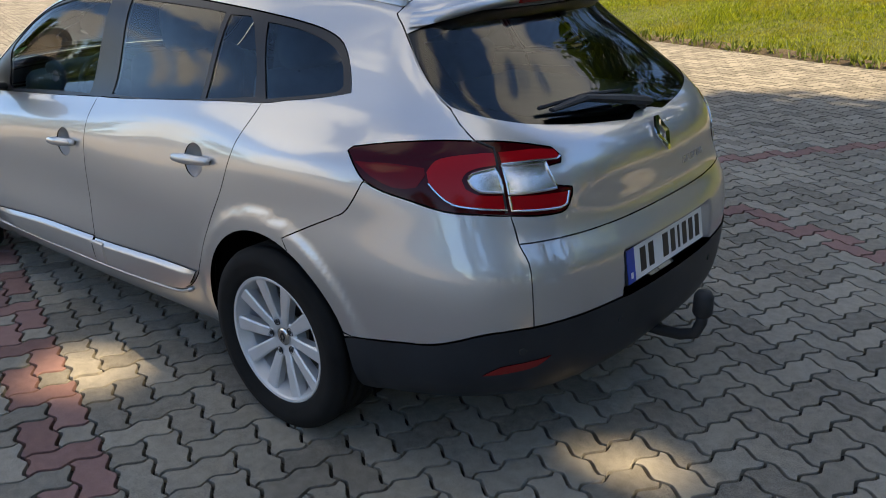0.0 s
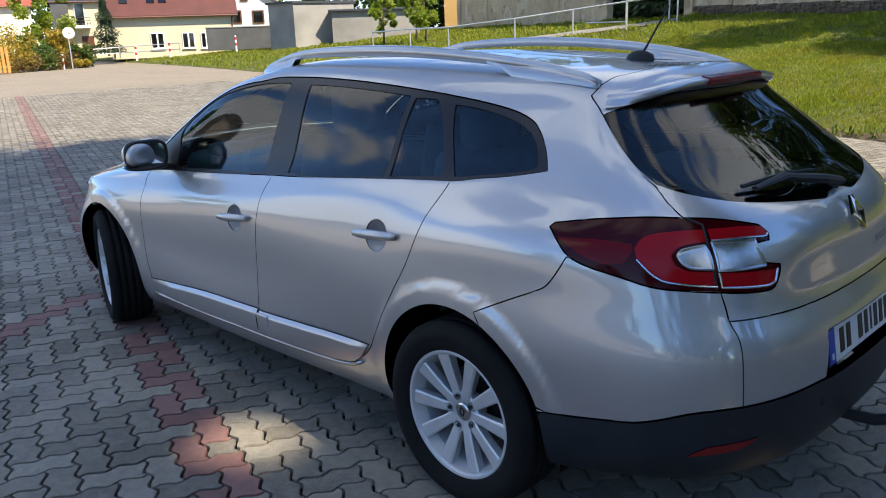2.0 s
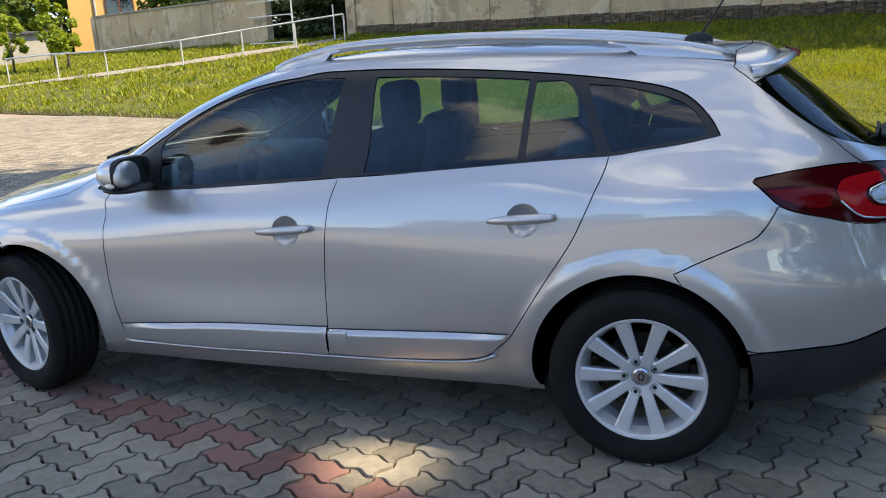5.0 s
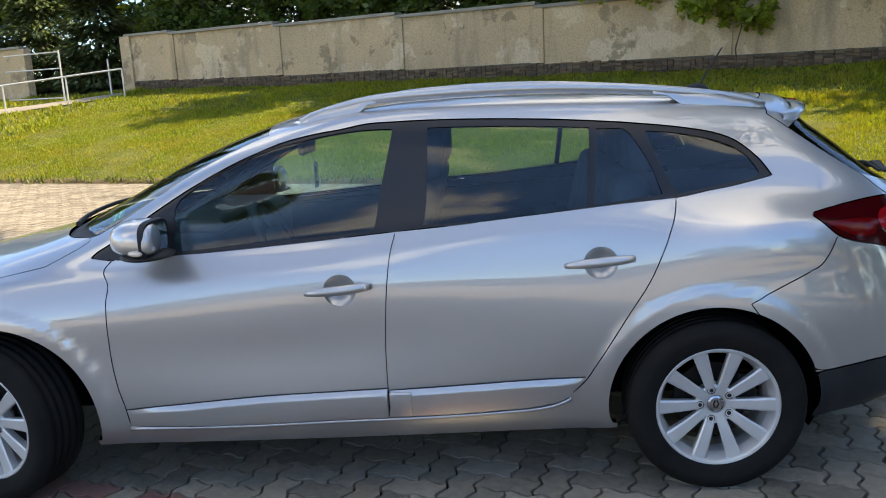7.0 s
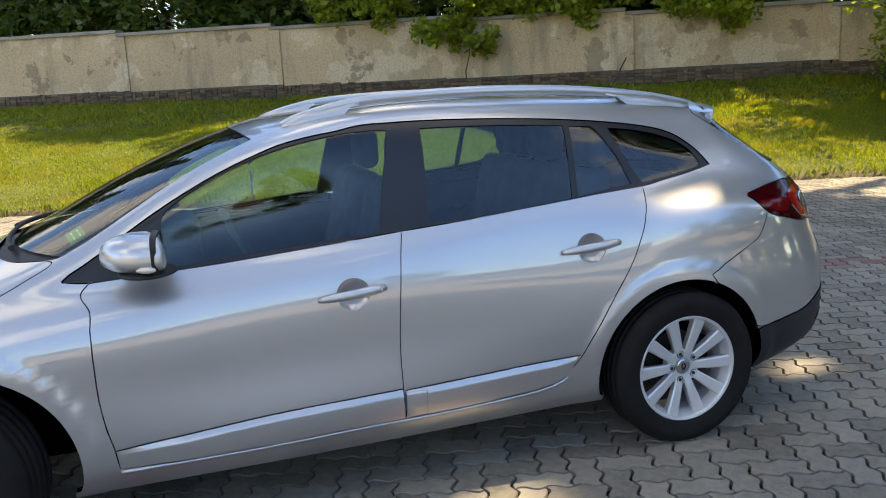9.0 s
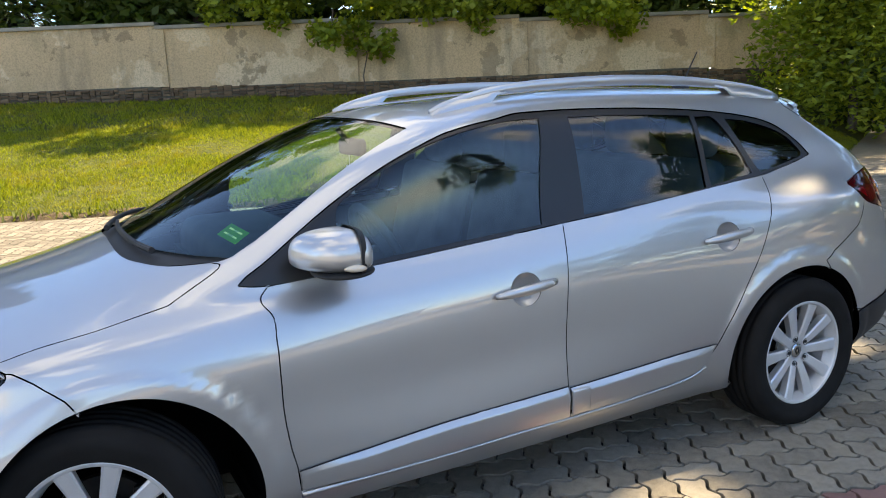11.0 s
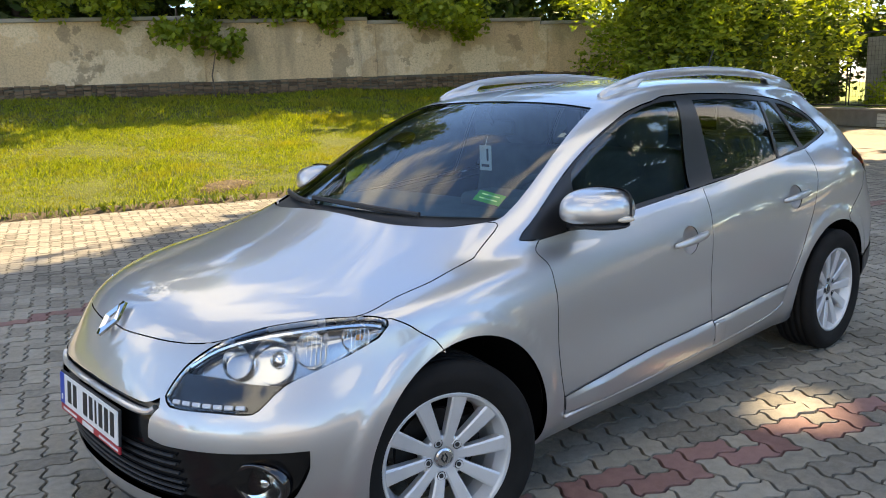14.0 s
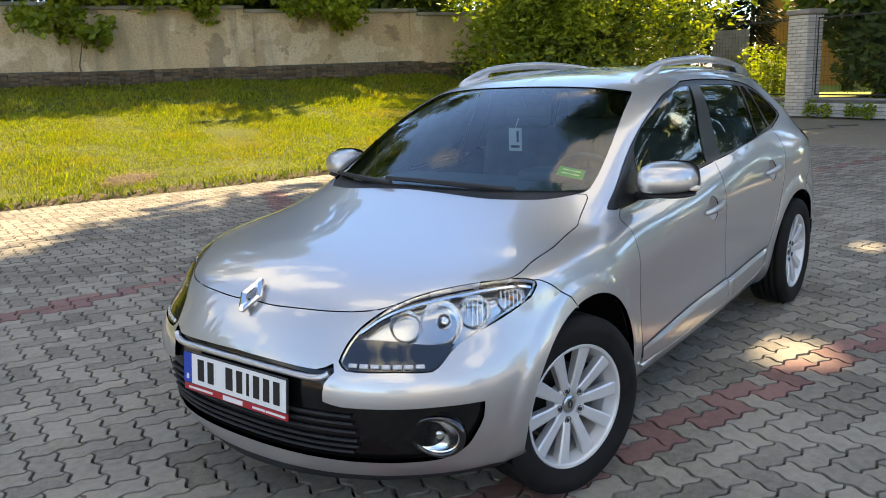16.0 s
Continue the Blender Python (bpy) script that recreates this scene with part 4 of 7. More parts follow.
mark("hglass", (-0.327, 0.526, 1.271), (-0.356, 0.496, 1.286), (-0.395, 0.412, 1.311), (-0.421, 0.306, 1.320), (-0.440, 0.160, 1.321), (-0.443, -0.005, 1.322), (-0.559, 0.611, 1.103), (-0.499, 0.606, 1.139), (-0.389, 0.561, 1.220), (-0.612, 0.588, 1.085), (-0.682, 0.529, 1.064), (-0.730, 0.464, 1.050), (-0.781, 0.343, 1.035), (-0.818, 0.184, 1.020), (-0.828, 0.099, 1.012), (-0.814, 0.035, 1.022), (-0.811, 0.000, 1.024))
mark("bump_seam", (-0.799, 0.629, 0.764), (-0.828, 0.623, 0.715), (-0.847, 0.630, 0.626), (-0.851, 0.627, 0.536))
mark("bump_black", (-0.365, 0.856, 0.445), (-0.430, 0.838, 0.449), (-0.531, 0.816, 0.463), (-0.621, 0.788, 0.473), (-0.680, 0.764, 0.491), (-0.746, 0.727, 0.516), (-0.804, 0.682, 0.529), (-0.851, 0.627, 0.534), (-0.893, 0.547, 0.538), (-0.923, 0.450, 0.539), (-0.943, 0.328, 0.538), (-0.949, 0.271, 0.534))
mark("bump_top", (-0.102, 0.871, 0.698), (-0.221, 0.853, 0.757), (-0.327, 0.837, 0.807), (-0.355, 0.831, 0.828), (-0.382, 0.823, 0.868), (-0.404, 0.810, 0.911))
mark("refl", (-0.743, 0.719, 0.389), (-0.786, 0.689, 0.419), (-0.872, 0.576, 0.436), (-0.851, 0.609, 0.411), (-0.812, 0.659, 0.400))
mark("hood_seam", (3.376, 0.091, 0.735), (3.357, 0.230, 0.737), (3.326, 0.349, 0.738), (3.271, 0.461, 0.746), (3.233, 0.503, 0.759), (3.144, 0.567, 0.785), (3.017, 0.671, 0.802), (2.935, 0.734, 0.805), (2.816, 0.736, 0.830), (2.664, 0.734, 0.853), (2.519, 0.720, 0.879), (2.466, 0.719, 0.890), (2.388, 0.696, 0.927), (2.303, 0.668, 0.977))
mark("hood_rear", (2.302, 0.654, 0.985), (2.433, 0.557, 0.971), (2.496, 0.454, 0.973), (2.532, 0.349, 0.977), (2.547, 0.151, 0.990), (2.611, 0.000, 0.973), (2.765, 0.000, 0.932))
mark("ws_left", (2.320, 0.655, 0.985), (2.270, 0.668, 1.005), (2.120, 0.645, 1.070), (2.010, 0.622, 1.122), (1.910, 0.602, 1.180), (1.800, 0.578, 1.240), (1.700, 0.556, 1.288), (1.615, 0.533, 1.325), (1.640, 0.400, 1.337), (1.660, 0.230, 1.348), (1.670, 0.000, 1.357))
mark("headl", (3.400, 0.437, 0.585), (3.397, 0.407, 0.608), (3.369, 0.412, 0.646), (3.322, 0.438, 0.700), (3.248, 0.492, 0.752), (3.144, 0.567, 0.785), (3.017, 0.671, 0.802), (2.931, 0.742, 0.804), (2.886, 0.788, 0.793), (2.889, 0.800, 0.779), (2.924, 0.800, 0.750), (3.013, 0.772, 0.714), (3.108, 0.730, 0.679), (3.179, 0.695, 0.649), (3.232, 0.680, 0.609), (3.267, 0.664, 0.585), (3.332, 0.576, 0.585))
mark("nose_low", (3.462, 0.000, 0.590), (3.457, 0.166, 0.586), (3.432, 0.343, 0.580), (3.407, 0.392, 0.600), (3.397, 0.407, 0.608))
mark("grille_black", (3.417, 0.400, 0.577), (3.439, 0.375, 0.543), (3.448, 0.374, 0.488), (3.432, 0.429, 0.476), (3.356, 0.589, 0.476), (3.273, 0.695, 0.479), (3.165, 0.779, 0.479), (3.167, 0.773, 0.425), (3.184, 0.751, 0.371), (3.200, 0.729, 0.334), (3.233, 0.676, 0.281), (3.303, 0.574, 0.256), (3.376, 0.477, 0.280), (3.437, 0.317, 0.288), (3.469, 0.059, 0.298), (3.477, 0.000, 0.346))
mark("lip_low", (3.466, 0.000, 0.278), (3.436, 0.005, 0.193), (3.398, 0.268, 0.194), (3.294, 0.468, 0.182), (3.161, 0.640, 0.193), (3.120, 0.723, 0.228), (2.986, 0.781, 0.226))
mark("fog", (3.274, 0.675, 0.384), (3.322, 0.615, 0.373), (3.215, 0.732, 0.388), (3.279, 0.682, 0.437), (3.265, 0.666, 0.326))
mark("bseam_f", (2.871, 0.795, 0.792), (2.824, 0.823, 0.764), (2.761, 0.853, 0.714), (2.734, 0.872, 0.668))
mark("sail", (2.264, 0.749, 0.910), (2.232, 0.744, 0.931), (2.157, 0.737, 0.970), (1.988, 0.714, 1.053), (1.811, 0.694, 1.137))
mark("lens_side", (-0.365, 0.798, 0.962), (-0.479, 0.764, 0.965), (-0.563, 0.732, 0.959), (-0.571, 0.738, 0.941), (-0.555, 0.759, 0.908), (-0.496, 0.784, 0.903), (-0.423, 0.800, 0.929))
mark("lens_c", (-0.571, 0.735, 0.949), (-0.583, 0.709, 0.977), (-0.623, 0.676, 0.989), (-0.680, 0.628, 0.995), (-0.700, 0.610, 0.995), (-0.719, 0.617, 0.965), (-0.683, 0.655, 0.959), (-0.663, 0.678, 0.948), (-0.658, 0.691, 0.931), (-0.670, 0.691, 0.910), (-0.699, 0.675, 0.895), (-0.751, 0.627, 0.891), (-0.762, 0.631, 0.853), (-0.705, 0.683, 0.859), (-0.649, 0.720, 0.869), (-0.613, 0.734, 0.893), (-0.583, 0.741, 0.921))
mark("lens_clear", (-0.671, 0.681, 0.931), (-0.675, 0.670, 0.945), (-0.716, 0.626, 0.957), (-0.734, 0.625, 0.931), (-0.747, 0.629, 0.898), (-0.703, 0.669, 0.902), (-0.683, 0.679, 0.915))
mark("lens_top", (-0.707, 0.601, 0.996), (-0.767, 0.519, 0.997), (-0.798, 0.470, 0.991), (-0.813, 0.465, 0.974), (-0.812, 0.477, 0.968), (-0.779, 0.536, 0.970), (-0.725, 0.609, 0.968))
mark("lens_back", (-0.727, 0.611, 0.964), (-0.798, 0.511, 0.963), (-0.808, 0.512, 0.943), (-0.823, 0.506, 0.913), (-0.830, 0.502, 0.895), (-0.758, 0.619, 0.893))
mark("lens_low", (-0.759, 0.620, 0.888), (-0.847, 0.466, 0.882), (-0.849, 0.478, 0.849), (-0.842, 0.502, 0.842), (-0.771, 0.623, 0.850))
mark("drl", (3.391, 0.430, 0.604), (3.269, 0.645, 0.603), (3.279, 0.645, 0.590), (3.396, 0.440, 0.591))
mark("hl_bowls", (3.258, 0.548, 0.704), (3.187, 0.636, 0.709), (3.103, 0.703, 0.733), (2.990, 0.768, 0.757))
mark("fuel", (-0.048, 0.846, 0.860))
mark("handles", (0.403, 0.816, 0.856), (1.336, 0.820, 0.785))



def rounded(line, closed=True, step=0.02, corner=38.0):
    """A line through points in station and loop numbers, curved where it bends gently, straight into its corners."""
    p = np.asarray(line, float)
    keep = [0] + [i for i in range(1, len(p)) if np.linalg.norm((p[i] - p[i - 1]) * ASPECT) > 1e-4]
    p = p[keep]
    if closed and np.linalg.norm((p[0] - p[-1]) * ASPECT) < 1e-4:
        p = p[:-1]
    n, q = len(p), p * ASPECT
    sharp = []
    for i in range(n):
        a, b = q[i] - q[i - 1], q[(i + 1) % n] - q[i]
        turn = abs(math.degrees(math.atan2(a[0] * b[1] - a[1] * b[0], a @ b)))
        sharp.append(turn > corner or (not closed and i in (0, n - 1)))
    out = []
    for i in range(n if closed else n - 1):
        a, b = p[i], p[(i + 1) % n]
        ta = (b - a) if sharp[i] else (b - p[i - 1]) / 2
        tb = (b - a) if sharp[(i + 1) % n] else (p[(i + 2) % n] - a) / 2
        length = np.linalg.norm((b - a) * ASPECT)
        la, lb = np.linalg.norm(ta * ASPECT), np.linalg.norm(tb * ASPECT)
        ta, tb = ta * min(1, 1.3 * length / (la + 1e-9)), tb * min(1, 1.3 * length / (lb + 1e-9))
        k = max(2, int(length / step))
        for s in np.arange(k) / k:
            out.append(a * (1 + 2 * s) * (1 - s) ** 2 + ta * s * (1 - s) ** 2 + b * s * s * (3 - 2 * s) + tb * s * s * (s - 1))
    if not closed:
        out.append(p[-1])
    return np.array(out)


def inside(pts, ring):
    x, y = pts[:, 0], pts[:, 1]
    hit = np.zeros(len(pts), bool)
    a = ring
    b = np.roll(ring, -1, 0)
    for (x0, y0), (x1, y1) in zip(a, b):
        if y0 == y1:
            continue
        c = ((y0 > y) != (y1 > y)) & (x < (x1 - x0) * (y - y0) / (y1 - y0) + x0)
        hit ^= c
    return hit


def far_from(pts, ring, gap):
    ok = np.ones(len(pts), bool)
    q = pts * ASPECT
    for p in ring * ASPECT:
        ok &= ((q - p) ** 2).sum(1) > gap * gap
    return ok


def panel_mesh(name, outer, holes=(), lift=0.0, gap=0.0022, flange=0.012, step=(0.05, 0.125), mirror="join", sink=None, hole_flange=None):
    """A sheet of the hull inside outer and outside holes (rings of station and loop numbers), with turned-in edges."""
    from mathutils.geometry import delaunay_2d_cdt
    rings = [np.asarray(outer)] + [np.asarray(h) for h in holes]
    lo, hi = rings[0].min(0), rings[0].max(0)
    uu = np.arange(math.floor(lo[0] / step[0]), math.ceil(hi[0] / step[0]) + 1) * step[0]
    vv = np.arange(math.floor(lo[1] / step[1]), math.ceil(hi[1] / step[1]) + 1) * step[1]
    pts = np.stack(np.meshgrid(uu, vv), -1).reshape(-1, 2)
    pts = pts[(pts >= 0).all(1) & (pts[:, 0] <= STATIONS - 1) & (pts[:, 1] <= len(LOOPS) - 1)]
    pts = pts[inside(pts, rings[0])]
    for r in rings[1:]:
        pts = pts[~inside(pts, r)]
    for r in rings:
        pts = pts[far_from(pts, r, 0.008)]
    verts, edges, base = [Vector(p * ASPECT) for p in pts], [], len(pts)
    for r in rings:
        n = len(r)
        verts += [Vector(p * ASPECT) for p in r]
        edges += [(base + i, base + (i + 1) % n) for i in range(n)]
        base += n
    v2, e2, f2, vo, eo, fo = delaunay_2d_cdt(verts, edges, [], 0, 1e-6)
    flat = np.array([(v.x, v.y) for v in v2]) / ASPECT
    tri = np.array([f for f in f2 if len(f) == 3])
    mid = flat[tri].mean(1)
    keep = inside(mid, rings[0])
    for r in rings[1:]:
        keep &= ~inside(mid, r)
    tri = tri[keep]
    a, b, c = (flat[tri[:, k]] * ASPECT for k in range(3))
    area = (b[:, 0] - a[:, 0]) * (c[:, 1] - a[:, 1]) - (b[:, 1] - a[:, 1]) * (c[:, 0] - a[:, 0])
    tri = tri[np.abs(area) > 1e-9]
    area = area[np.abs(area) > 1e-9]
    tri[area < 0] = tri[area < 0][:, ::-1]
    used = np.unique(tri)
    remap = -np.ones(len(flat), int)
    remap[used] = np.arange(len(used))
    flat, tri = flat[used], remap[tri]
    p, nrm = sheet(flat)
    if sink is not None:
        flush = p.copy()
        p, nrm = sink(p, nrm)
        turned = np.zeros_like(p)
        side = np.cross(p[tri[:, 1]] - p[tri[:, 0]], p[tri[:, 2]] - p[tri[:, 0]])
        for k in range(3):
            np.add.at(turned, tri[:, k], side)
        turned *= np.sign((turned * nrm).sum(1))[:, None]
        moved = np.linalg.norm(p - flush, axis=1) > 1e-5
        nrm = np.where(moved[:, None], turned / (np.linalg.norm(turned, axis=1)[:, None] + 1e-12), nrm)
    p = p + nrm * lift
    # free edges, each with its triangle on the left
    count = {}
    for t in tri:
        for k in range(3):
            e = (int(t[k]), int(t[(k + 1) % 3]))
            count[e] = count.get(e, 0) + 1
    free = [e for e in count if (e[1], e[0]) not in count]
    seam = lambda i: flat[i, 0] < 1e-6 or flat[i, 0] > STATIONS - 1 - 1e-6  # noqa: E731
    free = [e for e in free if not (seam(e[0]) and seam(e[1]))]
    inward = np.zeros_like(p)
    for i, j in free:
        d = p[j] - p[i]
        for k in (i, j):
            v = np.cross(nrm[k], d)
            inward[k] += v
    size = np.linalg.norm(inward, axis=1)
    rim = np.where(size > 1e-9)[0]
    inward[rim] /= size[rim][:, None]
    # outward winding: triangles run so that the hull's outside is up
    t0 = tri[len(tri) // 2]
    if np.cross(p[t0[1]] - p[t0[0]], p[t0[2]] - p[t0[0]]) @ nrm[t0[0]] < 0:
        tri = tri[:, ::-1]
        inward[rim] *= -1
    p[rim] += inward[rim] * gap
    allp, alln, faces = [p], [nrm], [tuple(t) for t in tri]
    if flange:
        top = {int(k): len(p) + n for n, k in enumerate(rim)}
        low = {int(k): len(p) + len(rim) + n for n, k in enumerate(rim)}
        side = -inward[rim]
        allp += [p[rim], p[rim] - nrm[rim] * flange + inward[rim] * flange * 0.15]
        alln += [side * 0.7 + nrm[rim] * 0.7, side]
        for i, j in free:
            i, j = int(i), int(j)
            faces.append((top[i], low[i], low[j], top[j]))
    p, nrm = np.vstack(allp), np.vstack(alln)

    def made(name, p, nrm, faces):
        me = bpy.data.meshes.new(name)
        me.from_pydata(p.tolist(), [], faces)
        me.polygons.foreach_set("use_smooth", [True] * len(me.polygons))
        me.normals_split_custom_set_from_vertices([Vector(v).normalized() for v in nrm])
        return me

    flip = np.array((1, -1, 1))
    back = [f[::-1] for f in faces]
    if mirror == "join":
        n = len(p)
        return made(name, np.vstack([p, p * flip]), np.vstack([nrm, nrm * flip]), faces + [tuple(k + n for k in f) for f in back])
    left = made(name, p, nrm, faces)
    return left if mirror == "one" else (left, made(name, p * flip, nrm * flip, back))


def strip_u(v0, v1):
    return np.array([(0, v0), (STATIONS - 1, v0), (STATIONS - 1, v1), (0, v1)], float)




# ---- the car ----
car = thing("station_wagon", "silver station wagon with alloy wheels parked on block paving", "car")
MK = MARKS
END_U, END_V = STATIONS - 1, len(LOOPS) - 1


def arch_ring(cx, r):
    ring = []
    for a in np.linspace(-25, 205, 150):
        x, z = cx + r * math.cos(radians(a)), 0.318 + r * math.sin(radians(a))
        ring.append(nearest(np.array((x, 0.86, max(z, 0.20)))))
    ring = [q for q in ring if q[1] > 0.35]
    return np.array([(ring[0][0], -0.3)] + ring + [(ring[-1][0], -0.3)])


def cup_ring(x, z, radius=.058):
    """The rim of the finger cup behind a door handle."""
    return np.array([nearest(np.array((x + radius * math.cos(a), .83, z + radius * math.sin(a)))) for a in np.linspace(0, 2 * math.pi, 36, endpoint=False)])


def plate_recess(p, n):
    a = np.clip((0.305 - np.abs(p[:, 1])) / 0.018, 0, 1) * np.clip((p[:, 2] - 0.515) / 0.01, 0, 1) * np.clip((0.678 - p[:, 2]) / 0.02, 0, 1)
    return p + np.array((1, 0, 0)) * (0.036 * a * (p[:, 0] < -0.8))[:, None], n


ARCH_R, ARCH_F = arch_ring(0.012, 0.368), arch_ring(2.645, 0.372)
gap_b = MK["gap_b"]
DOOR_F = rounded(np.vstack([MK["belt"][1:7], gap_b[1:], MK["door_bot"][1:], MK["gap_f"][::-1][1:]]))
DOOR_R = rounded(np.vstack([MK["belt"][6:12], MK["gap_r"][1:], gap_b[::-1][1:-1]]))
DLO = rounded(np.vstack([MK["belt"], MK["dlo_top"][::-1][1:]]))
GLASS = {k: rounded(MK[k]) for k in ("glass_f", "glass_r", "glass_rq", "glass_q")}
LAMP_T, HEADL = rounded(MK["lamp_t"]), rounded(MK["headl"])
hs, hr = MK["hood_seam"], MK["hood_rear"]
HOOD = rounded(np.vstack([[(END_U, hs[0][1] + .02)], hs, hr[1:5], [(END_U, hr[4][1] + .02)]]))
ws = MK["ws_left"]
cowl_edge = np.array([(END_U, 7.06), (9.4, 7.06), (8.7, 7.06), (8.1, 7.08)])
SCREEN = rounded(np.vstack([cowl_edge, ws[1:], [(END_U, ws[-1][1])]]))
COWL = rounded(np.vstack([[(END_U, hr[4][1] + .02)], hr[1:5][::-1], hr[:1], ws[1:2], cowl_edge[::-1]]))
hl = MK["hatch_low"]
ss = MK["spoiler_seam"]
hatch_line = np.vstack([MK["hatch_seam"], MK["lamp_seam"][1:3], hl[:5], [(0, hl[4][1])]])
HATCH = rounded(np.vstack([[(0, 10.62), (1.0, 10.62), (2.0, 10.55)], ss[1:2], hatch_line]))
hg = MK["hglass"]
REARGLASS = rounded(np.vstack([[(0, 8.93)], hg[4:5], hg[3:4], hg[2:3], hg[1:2], hg[0:1], hg[8:9], hg[7:8], hg[6:7], hg[9:15], [(.16, 6.2), (0, 6.28)]]))
bt, lt, bb, bs = MK["bump_top"], MK["lamp_t"], MK["bump_black"], MK["bseam_f"]
rear_lip = ARCH_R[[i for i in range(len(ARCH_R)) if ARCH_R[i][0] < bt[0][0] - .03 and ARCH_R[i][1] > 0]]
upper_lip = rear_lip[rear_lip[:, 1] > bb[0][1] + .05]
lower_lip = rear_lip[rear_lip[:, 1] < bb[0][1] - .05]
BUMP_R = rounded(np.vstack([[(0, hl[4][1])], hl[1:5][::-1], lt[19:25], bt[::-1], upper_lip, bb, [(0, bb[-1][1])]]), corner=30)
SKIRT_R = rounded(np.vstack([[(0, bb[-1][1])], bb[::-1], lower_lip, [(lower_lip[-1][0], 0), (0, 0)]]), corner=30)
front_lip = ARCH_F[[i for i in range(len(ARCH_F)) if ARCH_F[i][0] > bs[-1][0] - .02 and ARCH_F[i][1] > 0][::-1]]
BUMP_F = rounded(np.vstack([[(END_U, hs[0][1] + .02)], hs[:4], MK["headl"][5:9], bs, front_lip[:-1], [(7.73, .62), (END_U, .62)]]), corner=30)
LIP_F = rounded(np.array([(END_U, .62), (7.73, .62), (7.70, 0), (END_U, 0)]), corner=30)
gb = MK["grille_black"]
GRILLE = rounded(np.vstack([[(END_U, 3.39)], MK["nose_low"][1:4], gb[:10], [(8.40, 1.30), (8.66, 1.25), (8.95, 1.24), (9.4, 1.24), (END_U, 1.24)]]))
handle_r, handle_f = (0.403, 0.853), (1.335, 0.786)

def towards(ring, lip, du):
    """The ring with its arch edge drawn in under the wheel, so that no sliver of the shell is left."""
    out = ring.copy()
    for p in lip:
        near = np.linalg.norm((out - p) * ASPECT, axis=1) < .012
        out[near & (np.abs(out[:, 0] - ring[:, 0]) < 1e-9), 0] += du
    return out


holes = [ARCH_R, ARCH_F, DOOR_F, DOOR_R, DLO, LAMP_T, HEADL, HOOD, SCREEN, COWL, HATCH, towards(BUMP_R, upper_lip[2:-1], .06), towards(SKIRT_R, lower_lip[1:], .06), towards(BUMP_F, front_lip[3:-1], -.06), LIP_F]
part("body_shell", panel_mesh("body_shell", strip_u(0.0, END_V), holes, flange=0.02), M_PAINT, car)


def pair(name, *args, material=None, label="", parent=None, **kw):
    left, right = panel_mesh(name, *args, mirror="pair", **kw)
    up = parent or (car, car)
    return part(name, left, material, up[0], label), part(name, right, material, up[1], label)


front_doors = pair("front_door", DOOR_F, [cup_ring(*handle_f)], material=M_PAINT, gap=.0018)
rear_doors = pair("rear_door", DOOR_R, [cup_ring(*handle_r)], material=M_PAINT, gap=.0018)
pair("window_frame", DLO, list(GLASS.values()), material=M_TRIM, lift=-0.003, flange=0.014, label="matt black window surround")
for key, nm, mat in (("glass_f", "front_side_window", M_GLASS), ("glass_r", "rear_side_window", M_DARKGLASS), ("glass_rq", "rear_vent_window", M_DARKGLASS), ("glass_q", "quarter_window", M_DARKGLASS)):
    for ob in pair(nm, GLASS[key], material=mat, lift=-0.006, flange=0, gap=-0.003):
        ob.visible_shadow = False
hood = part("hood", panel_mesh("hood", HOOD, step=(.05, .0625)), M_PAINT, car)
part("cowl", panel_mesh("cowl", COWL, lift=-0.012, gap=-.004), M_BLACK, car, "matt black wiper cowl")
screen = part("windscreen", panel_mesh("windscreen", SCREEN, lift=-0.004, flange=0, gap=-0.003), M_SCREEN, car)
screen.visible_shadow = False
tailgate = part("tailgate", panel_mesh("tailgate", HATCH, [REARGLASS, LAMP_T]), M_PAINT, car)
centre = np.array((0, 7.6))
FRIT = centre + (REARGLASS - centre) * (0.86, 0.80)
FRIT[FRIT[:, 0] < 1e-6, 0] = 0
part("window_border", panel_mesh("window_border", REARGLASS, [FRIT], lift=-0.0045, flange=0, gap=-.001), M_GLOSS, tailgate, "black painted glass border")
part("rear_window", panel_mesh("rear_window", REARGLASS, lift=-0.003, flange=0, gap=-0.001), M_TAILGLASS, tailgate)
bumper_r = part("rear_bumper", panel_mesh("rear_bumper", BUMP_R, [LAMP_T], step=(.025, .0625), sink=plate_recess), M_PAINT, car)
skirt = part("bumper_skirt", panel_mesh("bumper_skirt", SKIRT_R, lift=.004, flange=.03), M_BUMPER, car, "dark grey plastic lower bumper")
bumper_f = part("front_bumper", panel_mesh("front_bumper", BUMP_F, [HEADL, GRILLE], flange=.03), M_PAINT, car)
part("chin", panel_mesh("chin", LIP_F, lift=-.004), M_BUMPER, car, "dark grey plastic chin spoiler")
M_GRILLE = plain("grille_black", (.004, .004, .0045), .16)
grille = part("grille", panel_mesh("grille", GRILLE, lift=-0.018, gap=-.004, flange=0), M_GRILLE, car)


def ledge(ring):
    """The moulding swells from flush at its upper edge to its full depth."""
    edge = sheet(ring)[0]

    def swell(p, n):
        top = np.array([edge[np.abs(edge[:, 0] - x) < .03, 2].max() if (np.abs(edge[:, 0] - x) < .03).any() else z for x, z in zip(p[:, 0], p[:, 2])])
        k = np.clip((top - p[:, 2]) / .020, 0, 1) * np.clip((2.175 - p[:, 0]) / .22, .12, 1) * np.clip((p[:, 0] - .44) / .12, .12, 1)
        return p + n * (.003 + .015 * k)[:, None], n
    return swell


